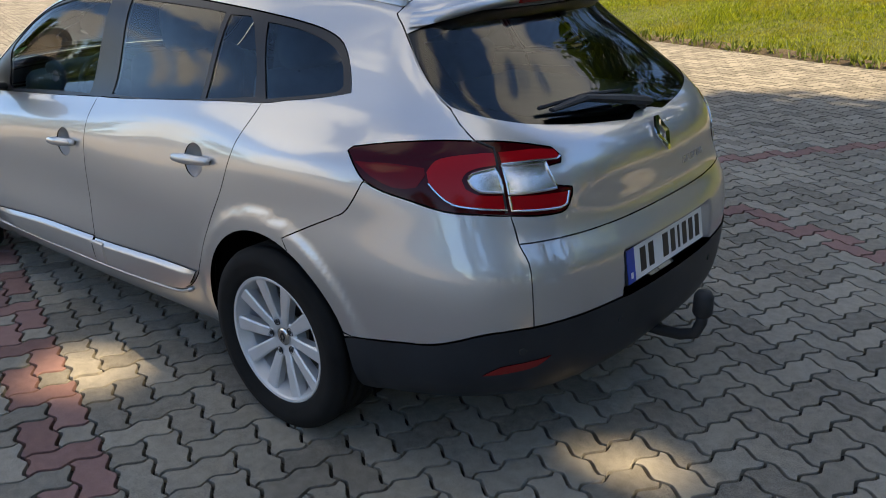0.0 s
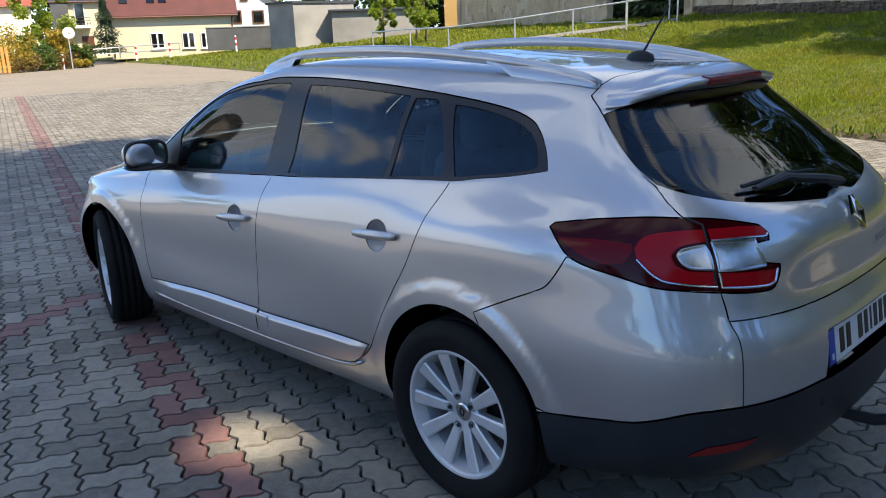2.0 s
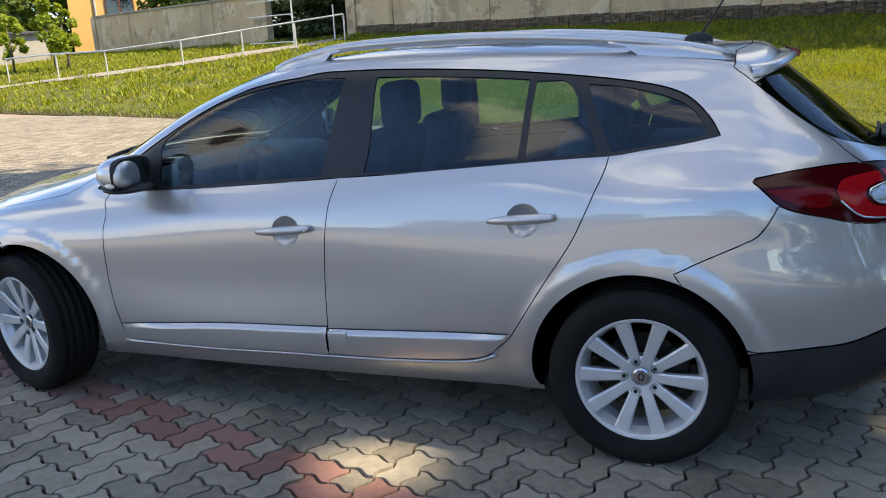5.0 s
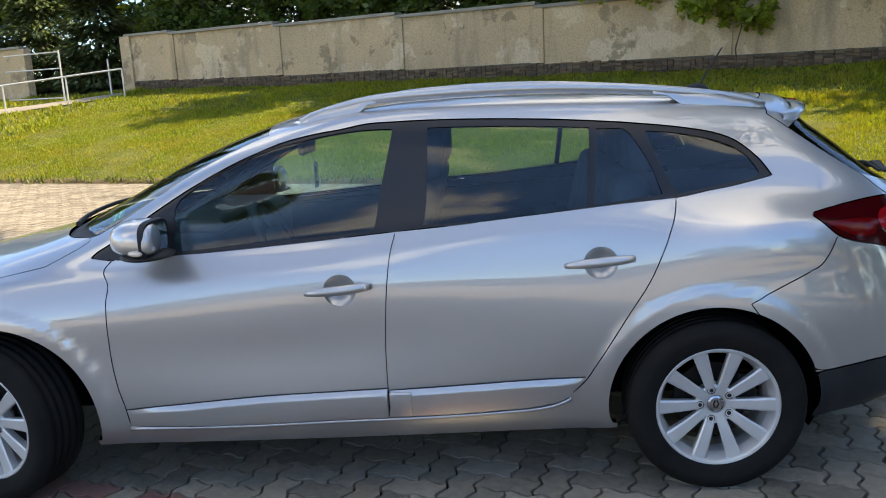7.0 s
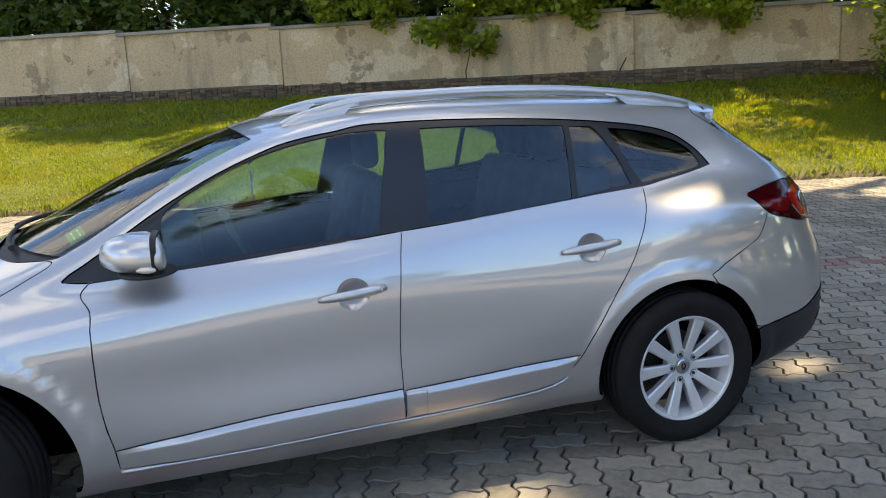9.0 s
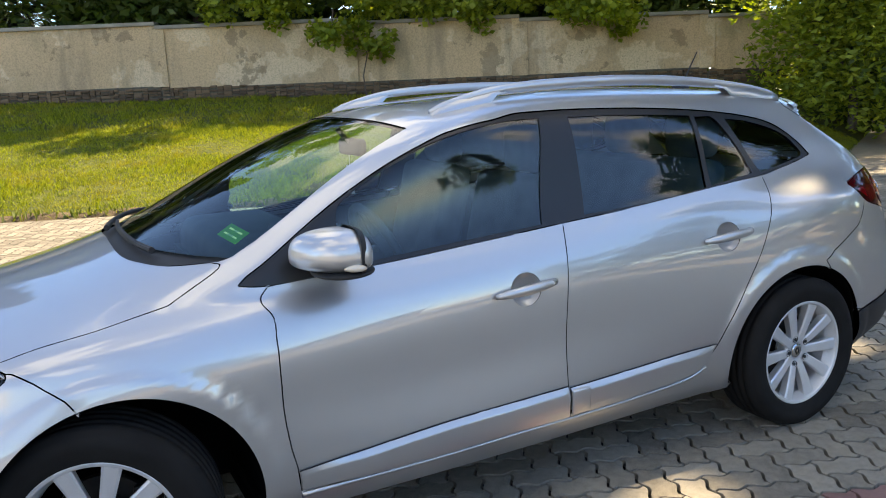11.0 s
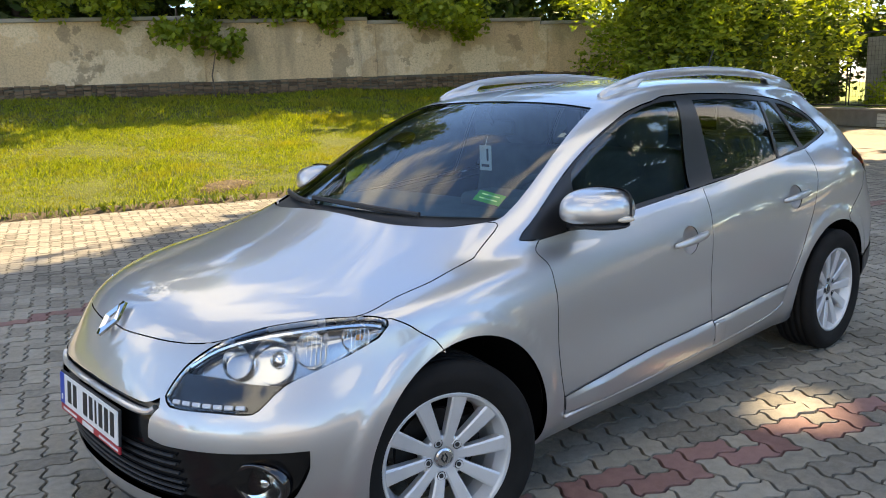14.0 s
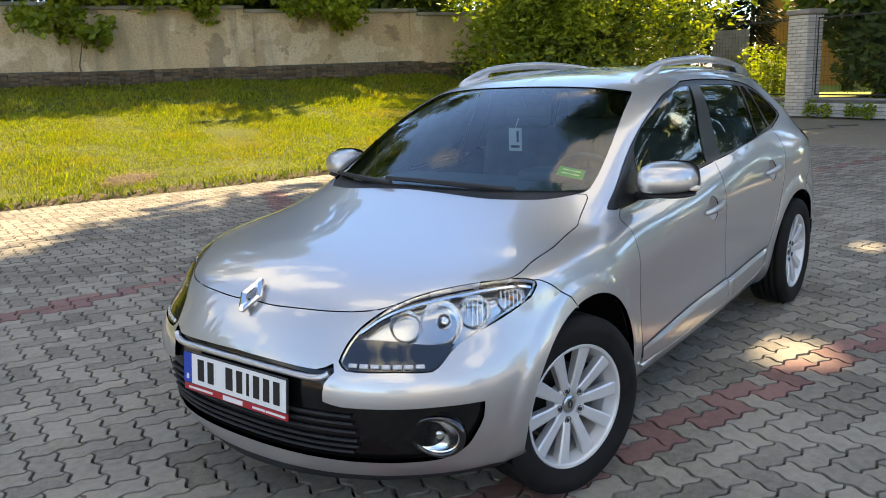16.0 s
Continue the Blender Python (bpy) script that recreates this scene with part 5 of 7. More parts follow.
for k in ("trim_f", "trim_r"):
    ring = rounded(MK[k])
    pair("side_moulding", ring, material=M_PAINT, flange=.020, gap=.003, step=(.025, .03), sink=ledge(ring), parent=front_doors if k == "trim_f" else rear_doors)
refl = pair("reflector", rounded(MK["refl"]), material=M_RED, lift=.007, flange=.006, gap=0, parent=(skirt, skirt), label="red reflector strip")


def hull_at(x, y, z):
    q = nearest(np.array((x, abs(y), z)))
    p, n = sheet(q[None])
    s = -1 if y < 0 else 1
    return Vector((p[0][0], s * p[0][1], p[0][2])), Vector((n[0][0], s * n[0][1], n[0][2]))


def hull_line(marks, lift=0.0, s=1):
    p, n = sheet(np.asarray(marks))
    return [Vector((a[0] + b[0] * lift, s * (a[1] + b[1] * lift), a[2] + b[2] * lift)) for a, b in zip(p, n)]


def facing(p, n, up=(0, 0, 1), out=0.0):
    """A pose at p whose z points along n and whose y is as near to up as it can be."""
    n = Vector(n).normalized()
    x = Vector(up).cross(n).normalized()
    y = n.cross(x)
    m = Matrix((x, y, n)).transposed().to_4x4()
    m.translation = Vector(p) + n * out
    return m


# door handles: a grip that spans the finger cup, with a thicker lock end
def grip(sign):
    bm = bmesh.new()
    pts, rad = [], []
    for i in range(15):
        t = i / 14
        x = (t - .5) * .238
        out = .006 + .026 * math.sin(math.pi * min(max(t, 0.0), 1.0)) ** .6
        pts.append((x * sign, 0, out))
        rad.append(.006 + .010 * math.sin(math.pi * min(t * .94 + .03, 1)) ** .55 + .003 * t)
    tube(pts, rad, 12, bm)
    bmesh.ops.scale(bm, vec=(1, 1.0, .75), verts=bm.verts)
    return bm


for doors, (hx, hz) in ((front_doors, handle_f), (rear_doors, handle_r)):
    for door, s in zip(doors, (1, -1)):
        p, n = hull_at(hx + .005, s * .82, hz)
        c, cn = hull_at(hx, s * .83, hz)
        part("handle_cup", lathe([(.0615, -.0035), (.057, -.008), (.047, -.020), (.030, -.029), (.0, -.033)], 36, "Z"), M_PAINT, door, smooth=True, at=facing(c, cn))
        m = facing(p, n, out=.004) @ Matrix.Rotation(radians(5 * s), 4, "Z")
        h = part("door_handle", grip(s), M_PAINT, door, smooth=True, at=m)
        if hx > 1:
            bm = lathe([(0, .002), (.0085, .002), (.0085, -.004)], 16, "Z")
            part("lock_cylinder", bm, M_SATIN, h, at=pose(s * .098, 0, .021))
# dark joint above each moulding, and the sill's upper ledge below the doors
for s in (1, -1):
    for key, n, doors in (("trim_f", 5, front_doors), ("trim_r", 4, rear_doors)):
        part("moulding_joint", tube(hull_line(rounded(MK[key][:n], False), .003, s), .0022, 6), M_BLACK, doors[0 if s > 0 else 1], "thin black joint line")
    ledge_line = hull_line(rounded(np.vstack([MK["gap_r"][9:], MK["door_bot"][1:]]), False) + (0, -.10), .004, s)
    part("sill_ledge", tube(ledge_line, .011, 8, flat=.8), M_PAINT, car, smooth=True)
# rounded cover at the foot of the pillar between the doors
for s in (1, -1):
    p, n = hull_at(1.135, s * .83, .356)
    part("moulding_end", box((.082, .096, .016), bevel=.0075, seg=3), M_PAINT, rear_doors[0 if s > 0 else 1], smooth=True, at=facing(p, n, out=.014))


# wheels
def tyre_mesh():
    prof = [(.213, -.085), (.219, -.095), (.238, -.103), (.268, -.107), (.295, -.102), (.309, -.090), (.3155, -.076)]
    for k in (-.052, -.018, .018, .052):
        prof += [(.3165, k - .006), (.309, k - .004), (.309, k + .004), (.3165, k + .006)]
    prof += [(.3155, .076), (.309, .090), (.3045, .0925), (.303, .0955), (.297, .0985), (.295, .102), (.268, .107), (.262, .1055), (.238, .103), (.222, .094), (.216, .085)]
    bm = lathe(prof, 96)
    return bm


def rim_mesh():
    bm = lathe([(.196, -.085), (.190, -.05), (.184, .0), (.190, .045), (.199, .066), (.205, .084), (.209, .0905), (.217, .0925), (.2205, .090), (.2205, .076), (.214, .06)], 80)
    for i in range(10):
        a = 2 * math.pi * i / 10
        ring = []
        for r, w, wd, th in ((.045, .056, .0170, .026), (.085, .064, .0190, .028), (.13, .070, .0218, .030), (.17, .074, .0245, .032), (.206, .078, .0270, .036)):
            ring.append([Vector((r, w, -wd)), Vector((r, w + .004, -wd * .72)), Vector((r, w + .004, wd * .72)), Vector((r, w, wd)), Vector((r, w - th, wd * .8)), Vector((r, w - th, -wd * .8))])
        rows = [[bm.verts.new(Matrix.Rotation(-a, 3, "Y") @ v) for v in row] for row in ring]
        for p, q in zip(rows, rows[1:]):
            for k in range(6):
                bm.faces.new((p[k], p[(k + 1) % 6], q[(k + 1) % 6], q[k]))
    lathe([(.0, .049), (.032, .049), (.036, .056), (.066, .061), (.074, .056), (.074, .02)], 60, bm=bm)
    bmesh.ops.recalc_face_normals(bm, faces=bm.faces)
    return bm


TYRE, RIM = bpy.data.meshes.new("tyre"), bpy.data.meshes.new("rim")
for me, bm, mat in ((TYRE, tyre_mesh(), M_RUBBER), (RIM, rim_mesh(), M_ALLOY)):
    bm.to_mesh(me)
    bm.free()
    me.materials.append(mat)
    me.polygons.foreach_set("use_smooth", [me is TYRE] * len(me.polygons))
CAP = bpy.data.meshes.new("centre_cap")
bm = lathe([(0, .004), (.024, .003), (.030, 0), (.030, -.006)], 32)
bm.to_mesh(CAP)
CAP.materials.append(M_SATIN)
DIAMOND = bpy.data.meshes.new("badge")
bm2 = bmesh.new()
for sx in (1, -1):
    q = [(sx * .004, .006, .017), (sx * .012, .006, 0), (sx * .004, .006, -.017), (sx * .001, .006, -.012), (sx * .007, .006, 0), (sx * .001, .006, .012)]
    vs = [bm2.verts.new(v) for v in q]
    bm2.faces.new(vs[:3] + vs[3:])
bmesh.ops.solidify(bm2, geom=bm2.faces[:], thickness=.003)
bm2.to_mesh(DIAMOND)
DIAMOND.materials.append(M_BLACK)
BOLT = bpy.data.meshes.new("wheel_bolt")
bm3 = lathe([(0, -.002), (.0072, -.002), (.0078, -.006), (.0125, -.007), (.0135, -.001), (.0150, -.004)], 18)
bm3.to_mesh(BOLT)
BOLT.materials.append(M_BLACK)
DISC = bpy.data.meshes.new("brake_disc")
bm4 = lathe([(.05, 0), (.135, 0), (.135, -.02), (.05, -.02)], 48)
box((.07, .06, .15), (-.12, -.01, .02), .012, bm=bm4)
bm4.to_mesh(DISC)
DISC.materials.append(surface("dark_disc", (.012, .011, .010), (.035, .032, .03), .5, 12, 120, .2, metal=.6))
for cx, steer, tw in ((0.0, 0, 0), (2.700, -16, 3)):
    for s in (1, -1):
        wheel = new("wheel")
        wheel.parent = car
        wheel.matrix_local = pose(cx, s * (.768 if cx < 1 else .765), .316, rz=steer) @ (Matrix.Identity(4) if s > 0 else pose(0, 0, 0, rz=180)) @ Matrix.Rotation(radians(tw), 4, "Y")
        part("tyre", TYRE, None, wheel)
        part("rim", RIM, None, wheel)
        part("centre_cap", CAP, None, wheel, at=pose(0, .057, 0))
        part("badge", DIAMOND, None, wheel, at=pose(0, .056, 0))
        part("brake_disc", DISC, None, wheel, at=pose(0, -.01, 0))
        for k in range(5):
            a = 2 * math.pi * k / 5
            part("wheel_bolt", BOLT, None, wheel, at=pose(.057 * math.cos(a), .0665, .057 * math.sin(a)))
# wheel wells and floor pan
for cx in (.012, 2.645):
    for s in (1, -1):
        bm = bmesh.new()
        rim = []
        for a in np.linspace(radians(-20), radians(200), 44):
            q = Vector((cx + .385 * math.cos(a), 0, max(.318 + .385 * math.sin(a), .2)))
            rim.append((q, hull_at(q.x, .86, q.z)[0].y - .03))
        rows = [[bm.verts.new((q.x, s * y, q.z)) for q, y in rim], [bm.verts.new((q.x, s * .40, q.z)) for q, y in rim]]
        for a, b, c, d in zip(rows[0], rows[0][1:], rows[1][1:], rows[1]):
            bm.faces.new((a, b, c, d))
        bm.faces.new(rows[1])
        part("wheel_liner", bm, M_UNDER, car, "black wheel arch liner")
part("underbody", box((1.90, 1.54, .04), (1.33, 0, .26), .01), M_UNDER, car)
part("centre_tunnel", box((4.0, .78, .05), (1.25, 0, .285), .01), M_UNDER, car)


# number plates: bars in place of the characters
def number_plate(name, m, strip):
    base = part(name, box((.524, .114, .010), bevel=.003), M_BLACK, car, at=m)
    part("plate_face", box((.474, .104, .003), (.022, 0, .0062)), M_WHITE, base)
    part("country_band", box((.044, .104, .003), (-.237, 0, .0062)), M_BLUE, base)
    part("country_letter", box((.012, .018, .002), (-.237, -.030, .0082)), M_WHITE, base)
    x = -.185
    for wd, skip in ((.042, .012), (.040, .055), (.044, .012), (.036, .016), (.016, .016), (.036, .012), (.036, .012), (.036, 0)):
        part("character_bar", box((wd * .8, .074, .002), (x + wd / 2, .002, .0082)), M_INK, base)
        x += wd + skip
    if strip:
        r = part("dealer_strip", box((.524, .024, .008), (0, -.068, .001), .002), plain("strip_red", (.42, .02, .03), .4), base)
        part("strip_patch", box((.10, .016, .002), (.0, -.068, .0055)), M_WHITE, r)
        for k, (bx, bw) in enumerate(((-.17, .13), (.13, .06), (.21, .09))):
            part("text_bar", box((bw, .007, .002), (bx, -.068, .0058)), M_WHITE, r)
    return base


number_plate("rear_number_plate", facing((-.924, 0, .604), (-1, 0, .16)), False)
number_plate("front_number_plate", facing((3.484, 0, .492), (1, 0, .10)), True)


# tail lamps
CHROME_RED = matt_gloss("lit_red_lens", (.36, .006, .010))
M_LENSCLEAR = surface("silvered_lens", (.45, .46, .48), (.85, .86, .88), .12, 60, 300, .25, metal=.9, coat=1.0, depth=.002)
lamps = pair("tail_lamp", LAMP_T, material=matt_gloss("lamp_black_red", (.045, .001, .003)), gap=.003, flange=.02)
for key, mat, nm, up in (("lens_side", M_REDDARK, "side_lens", .0012), ("lens_c", CHROME_RED, "stop_lens", .0016), ("lens_clear", M_LENSCLEAR, "indicator_lens", .0016),
                         ("lens_top", CHROME_RED, "upper_lens", .0016), ("lens_back", M_LENSCLEAR, "reversing_lens", .0016), ("lens_low", CHROME_RED, "lower_lens", .0016)):
    pair(nm, rounded(MK[key]), material=mat, lift=up, flange=.003, gap=.001, parent=lamps, step=(.025, .0625))


for lamp, s in zip(lamps, (1, -1)):
    part("lamp_joint", tube(hull_line(rounded(MK["lamp_seam"], False), .001, s), .0035, 6), M_BLACK, lamp)
    for key in ("lens_clear", "lens_back"):
        part("chrome_edge", tube(hull_line(rounded(MK[key]), .002, s), .0042, 6, closed=True), M_SATIN, lamp)
    part("chrome_edge", tube(hull_line(rounded(np.vstack([MK["lens_c"][-1:], MK["lens_c"][-2:-6:-1]]), False), .002, s), .0035, 6), M_SATIN, lamp)
    part("chrome_edge", tube(hull_line(rounded(MK["lens_low"][[0, 4, 3, 2, 1]], False), .002, s), .0035, 6), M_SATIN, lamp)
    part("chrome_edge", tube(hull_line(rounded(MK["lens_top"][3:], False), .002, s), .003, 6), M_SATIN, lamp)

# headlamps: black housing, silvered bowls, clear cover
left_h, right_h = panel_mesh("headlamp", HEADL, mirror="pair", lift=-.045, flange=0, gap=-.004)
covers = panel_mesh("lamp_cover", HEADL, mirror="pair", lift=-.002, flange=.02, gap=.003)
ridge = plain("silvered_bowl", (.90, .91, .92), .16, 1.0)
M_HOUSING = plain("lamp_housing", (.60, .61, .62), .20, .95)
M_BROWN = plain("smoked_bezel", (.010, .008, .006), .06, 0, 1.0)
q = MK["headl"]
LOWHEAD = rounded(np.vstack([q[0:2], q[2:3], q[2:3] * .55 + q[3:4] * .45, (q[2:3] * .66 + q[13:14] * .34) + (0, .22), (q[2:3] * .34 + q[13:14] * .66) + (0, .10), q[13:14] + (.02, .04), q[14:17]]))
amber = plain("amber_bulb", (.65, .25, .04), .2, 0, 1.0)
M_PEARL = plain("running_light", (.50, .52, .55), .12, .3, 1.0)
for me, cover, s in ((left_h, covers[0], 1), (right_h, covers[1], -1)):
    head = part("headlamp", me, M_HOUSING, car)
    c = part("lamp_cover", cover, M_CLEAR, head)
    c.visible_shadow = False
    spots = [sheet(q[None]) for q in MK["hl_bowls"]]
    for k, ((p, n), r) in enumerate(zip(spots, (.050, .068, .052, .044))):
        p, n = Vector(p[0]), Vector(n[0])
        n = (n + Vector((.9, .1, 0))).normalized()
        p, n = Vector((p.x, s * p.y, p.z)), Vector((n.x, s * n.y, n.z))
        bm = lathe([(.0, -.055), (r * .4, -.052), (r * .75, -.038), (r * .95, -.016), (r, -.006)], 32, "Z")
        if k == 1:
            lathe([(.0, -.012), (r * .25, -.015), (r * .36, -.026), (r * .38, -.05)], 24, "Z", bm=bm)
        bowl = part("bowl", bm, ridge, head, smooth=True, at=facing(p, n, out=-.016))
        if k == 3:
            part("bulb", lathe([(0, .010), (.008, .006), (.010, -.006), (.006, -.02)], 16, "Z"), amber, bowl, at=pose(0, 0, -.03))
        if k >= 2:
            for q in range(6):
                w = r * 1.7 * math.sqrt(max(0.05, 1 - ((q - 2.5) / 3.2) ** 2))
                part("flute", box((.0028, w, .003), ((q - 2.5) * r * .29, 0, -.022), .001), ridge, bowl)
    q = MK["headl"]
    bezel = panel_mesh("bezel", LOWHEAD, mirror="one", lift=-.014, flange=.02, gap=.001)
    if s < 0:
        bezel.transform(Matrix.Diagonal((1, -1, 1, 1)))
        bezel.flip_normals()
    part("bezel", bezel, M_BROWN, head, "dark smoked lower lamp bezel")
    line = rounded(q[3:9] * (1, 1) + (0, -.14), False)
    part("upper_strip", tube(hull_line(line, -.016, s), .009, 8), ridge, head, "silvered brow strip")
    for k in range(7):
        t = (k + .5) / 7
        p0 = MK["drl"][0] * (1 - t) + MK["drl"][1] * t
        p1 = MK["drl"][3] * (1 - t) + MK["drl"][2] * t
        p, n = sheet(((p0 + p1) / 2 + (0, .02))[None])
        p, n = Vector(p[0]), Vector(n[0])
        p, n = Vector((p.x, s * p.y, p.z)), Vector((n.x, s * n.y, n.z))
        part("running_light", box((.028, .014, .012), bevel=.0035), M_PEARL, head, "white daytime running light cell", smooth=True, at=facing(p, n, out=-.004))

# nose: chrome strip, bars of the lower grille, fog lamps
bar = [(END_U, 3.17), (9.6, 3.15), (9.25, 3.10), (9.13, 3.14), (9.08, 3.26)]
pts = hull_line(rounded(np.array(bar), False), -.004)
pts = [Vector((p.x, -p.y, p.z)) for p in pts[::-1]] + pts[1:] if abs(pts[0].y) < .01 else pts
part("chrome_strip", tube(sorted(pts, key=lambda p: p.y), .012, 10, flat=.9), M_PAINT, grille, "silver trim strip")
for v, reach in ((1.40, .45), (1.52, .48), (1.64, .52), (1.81, .53), (1.98, .53), (2.15, .52)):
    us = np.linspace(END_U, 8.95, 24)
    p = hull_line(np.stack([us, np.full(24, v)], 1), -.012)
    p = [q for q in p if q.y < reach]
    p = [Vector((q.x, -q.y, q.z)) for q in p[::-1]] + p[1:]
    part("grille_bar", tube(p, .0075, 6, flat=.6), M_BLACK, grille)
for s in (1, -1):
    p, n = hull_at(3.262, s * .664, .378)
    n = (n + Vector((.7, 0, 0))).normalized()
    fog = part("fog_lamp", lathe([(.058, -.03), (.060, .008), (.054, .012), (.048, .006), (.046, -.004)], 40, "Z"), M_GLOSS, bumper_f, smooth=True, at=facing(p, n, out=-.012) @ Matrix.Diagonal((1.45, 1.18, 1, 1)))
    part("fog_bowl", lathe([(0, -.016), (.02, -.014), (.036, -.006), (.047, .003)], 32, "Z"), ridge, fog, smooth=True)
    part("fog_lens", lathe([(0, .006), (.03, .004), (.047, .0)], 32, "Z"), M_CLEAR, fog, smooth=True)
    part("fog_bulb", lathe([(0, -.004), (.012, -.006), (.014, -.02)], 20, "Z"), M_CHROME, fog, smooth=True)

# badges: plain diamond rings, bars for lettering
def diamond(w, h, t):
    """A rhombic ring whose faces slope from a raised middle line."""
    bm = bmesh.new()
    def ring(k, z, q=1.0):
        return [bm.verts.new((x * w * k, y * h * k * q, z)) for x, y in ((.10, .5), (-.10, .5), (-.5, 0), (-.10, -.5), (.10, -.5), (.5, 0))]
    rings = [ring(1, 0), ring(.98, t * .6), ring(.74, t, .96), ring(.46, t * .45, .95), ring(.45, 0, .95)]
    for a, b in zip(rings, rings[1:]):
        for i in range(6):
            bm.faces.new((a[i], a[(i + 1) % 6], b[(i + 1) % 6], b[i]))
    bmesh.ops.recalc_face_normals(bm, faces=bm.faces)
    return bm


p, n = hull_at(-.88, 0.0, .955)
part("badge", diamond(.084, .112, .012), M_CHROME, tailgate, "chrome diamond badge", at=facing(p, n, out=.004))
p, n = hull_at(3.36, 0.0, .735)
part("badge", diamond(.098, .132, .014), M_CHROME, bumper_f, "chrome diamond badge", at=facing(p, (n.x, 0, n.z + .1), out=.012))
for k in range(6):
    y = -.145 - k * .030
    p, n = hull_at(-.9, y, .845)
    part("letter_bar", box((.020, .022, .003)), M_SATIN, tailgate, at=facing(p, n, out=.001))
# spoiler over the rear window with its stop lamp
us = np.linspace(0, 2.25, 26)
top = hull_line(np.stack([us, np.full(26, 9.75)], 1), .004)
low = hull_line(np.stack([us, np.full(26, 8.98)], 1), .006)
bm = bmesh.new()
rows = []
for a, b, u in zip(top, low, us):
    tip = (a * .35 + b * .65) + Vector((-.045, 0, .012)) * max(0.0, 1 - (u / 2.25) ** 3) + Vector((0, 0, .004))
    rows.append([bm.verts.new(v) for v in (a, (a + tip) / 2 + Vector((0, 0, .004)), tip, tip + Vector((.006, 0, -.016)), b)])
rows = [[bm.verts.new((v.co.x, -v.co.y, v.co.z)) for v in r] for r in rows[:0:-1]] + rows
for a, b in zip(rows, rows[1:]):
    for k in range(4):
        bm.faces.new((a[k], a[k + 1], b[k + 1], b[k]))
bmesh.ops.recalc_face_normals(bm, faces=bm.faces)
strip = [r[2].co.copy() for r in rows if abs(r[2].co.y) < .175]
spoiler = part("spoiler", bm, M_PAINT, tailgate, smooth=True)
bm = bmesh.new()
ring = [[bm.verts.new(t + Vector(d)) for d in ((.03, 0, .010), (-.003, 0, .005), (-.008, 0, -.004), (-.002, 0, -.019), (.006, 0, -.019))] for t in strip]
for a, b in zip(ring, ring[1:]):
    for k in range(4):
        bm.faces.new((a[k], a[k + 1], b[k + 1], b[k]))
bm.faces.new(ring[0])
bm.faces.new(ring[-1])
bmesh.ops.recalc_face_normals(bm, faces=bm.faces)
part("high_stop_lamp", bm, plain("stop_lamp_red", (.20, .006, .006), .25), spoiler, "dark red high stop lamp")
# rear wiper
pivot, n = hull_at(-.80, 0.0, 1.035)
arm = part("rear_wiper", tube([pivot + Vector((-.012, -.02, .012)), pivot + Vector((-.006, .10, .035)), pivot + Vector((.03, .27, .062)), pivot + Vector((.055, .40, .045))], [.030, .030, .022, .012], 8, flat=.5), M_BLACK, tailgate)
part("wiper_blade", tube([pivot + Vector((.03, .06, .05)), pivot + Vector((.05, .22, .062)), pivot + Vector((.085, .42, .05))], .006, 6), M_BLACK, arm)
part("wiper_hub", lathe([(0, .018), (.02, .014), (.026, -.004)], 20, "Z"), M_BLACK, arm, at=facing(pivot, n, out=.01))
# upright joint in the rear bumper
for s in (1, -1):
    part("bumper_joint", tube(hull_line(rounded(MK["bump_seam"], False), -.0005, s), .0022, 6), M_BLACK, bumper_r)
# tow bar
tow = part("tow_bar", tube([(-.80, 0, .30), (-.93, 0, .30), (-1.0, 0, .305), (-1.05, 0, .325), (-1.067, 0, .37), (-1.067, 0, .40)], .019, 12), M_BLACK, car, smooth=True)
part("ball_cap", lathe([(0, .052), (.022, .05), (.031, .035), (.032, -.02), (.026, -.032), (.0, -.034)], 24, "Z"), M_BLACK, tow, "black rubber ball cap", smooth=True, at=pose(-1.067, 0, .425))
for s in (1, -1):
    for y, z in ((.665, .462), (.30, .47)):
        p, n = hull_at(-.85, s * y, z)
        part("parking_sensor", lathe([(0, .002), (.010, .002), (.012, -.003)], 16, "Z"), M_BLACK, skirt, at=facing(p, n, out=.006))

# roof rails
for s in (1, -1):
    pts, rad = [], []
    for i in range(41):
        t = i / 40
        x = 1.50 - t * 1.76
        lift = math.sin(math.pi * t) ** .45
        edge = .487 + .03 * math.sin(math.pi * t) - .035 * t
        p, n = hull_at(x, s * edge, 1.39 - .05 * abs(t - .45))
        pts.append(Vector((x, s * edge, p.z + .006 + .043 * lift)))
        rad.append(.006 + .012 * math.sin(math.pi * min(max(t, .02), .98)) ** .4)
    rail = part("roof_rail", tube(pts, rad, 12, flat=1.15), M_PAINT, car, smooth=True)
    for x0, x1, k in ((1.50, 1.20, 0), (-.26, .16, 1)):
        foot = []
        bm = bmesh.new()
        for i in range(9):
            t = i / 8
            x = x0 + (x1 - x0) * t
            j = min(range(41), key=lambda q: abs(pts[q].x - x))
            p, n = hull_at(x, pts[j].y, 1.39)
            hi = pts[j].z
            lo = p.z - .012 if t < .82 else hi - .015
            foot.append([bm.verts.new((x, pts[j].y + d, z)) for d, z in ((-.016, lo), (-.013, hi), (.013, hi), (.016, lo))])
        for a, b in zip(foot, foot[1:]):
            for q in range(3):
                bm.faces.new((a[q], a[q + 1], b[q + 1], b[q]))
        bm.faces.new(foot[0])
        bm.faces.new(foot[-1])
        bmesh.ops.recalc_face_normals(bm, faces=bm.faces)
        part("rail_foot", bm, M_PAINT, rail, smooth=True)
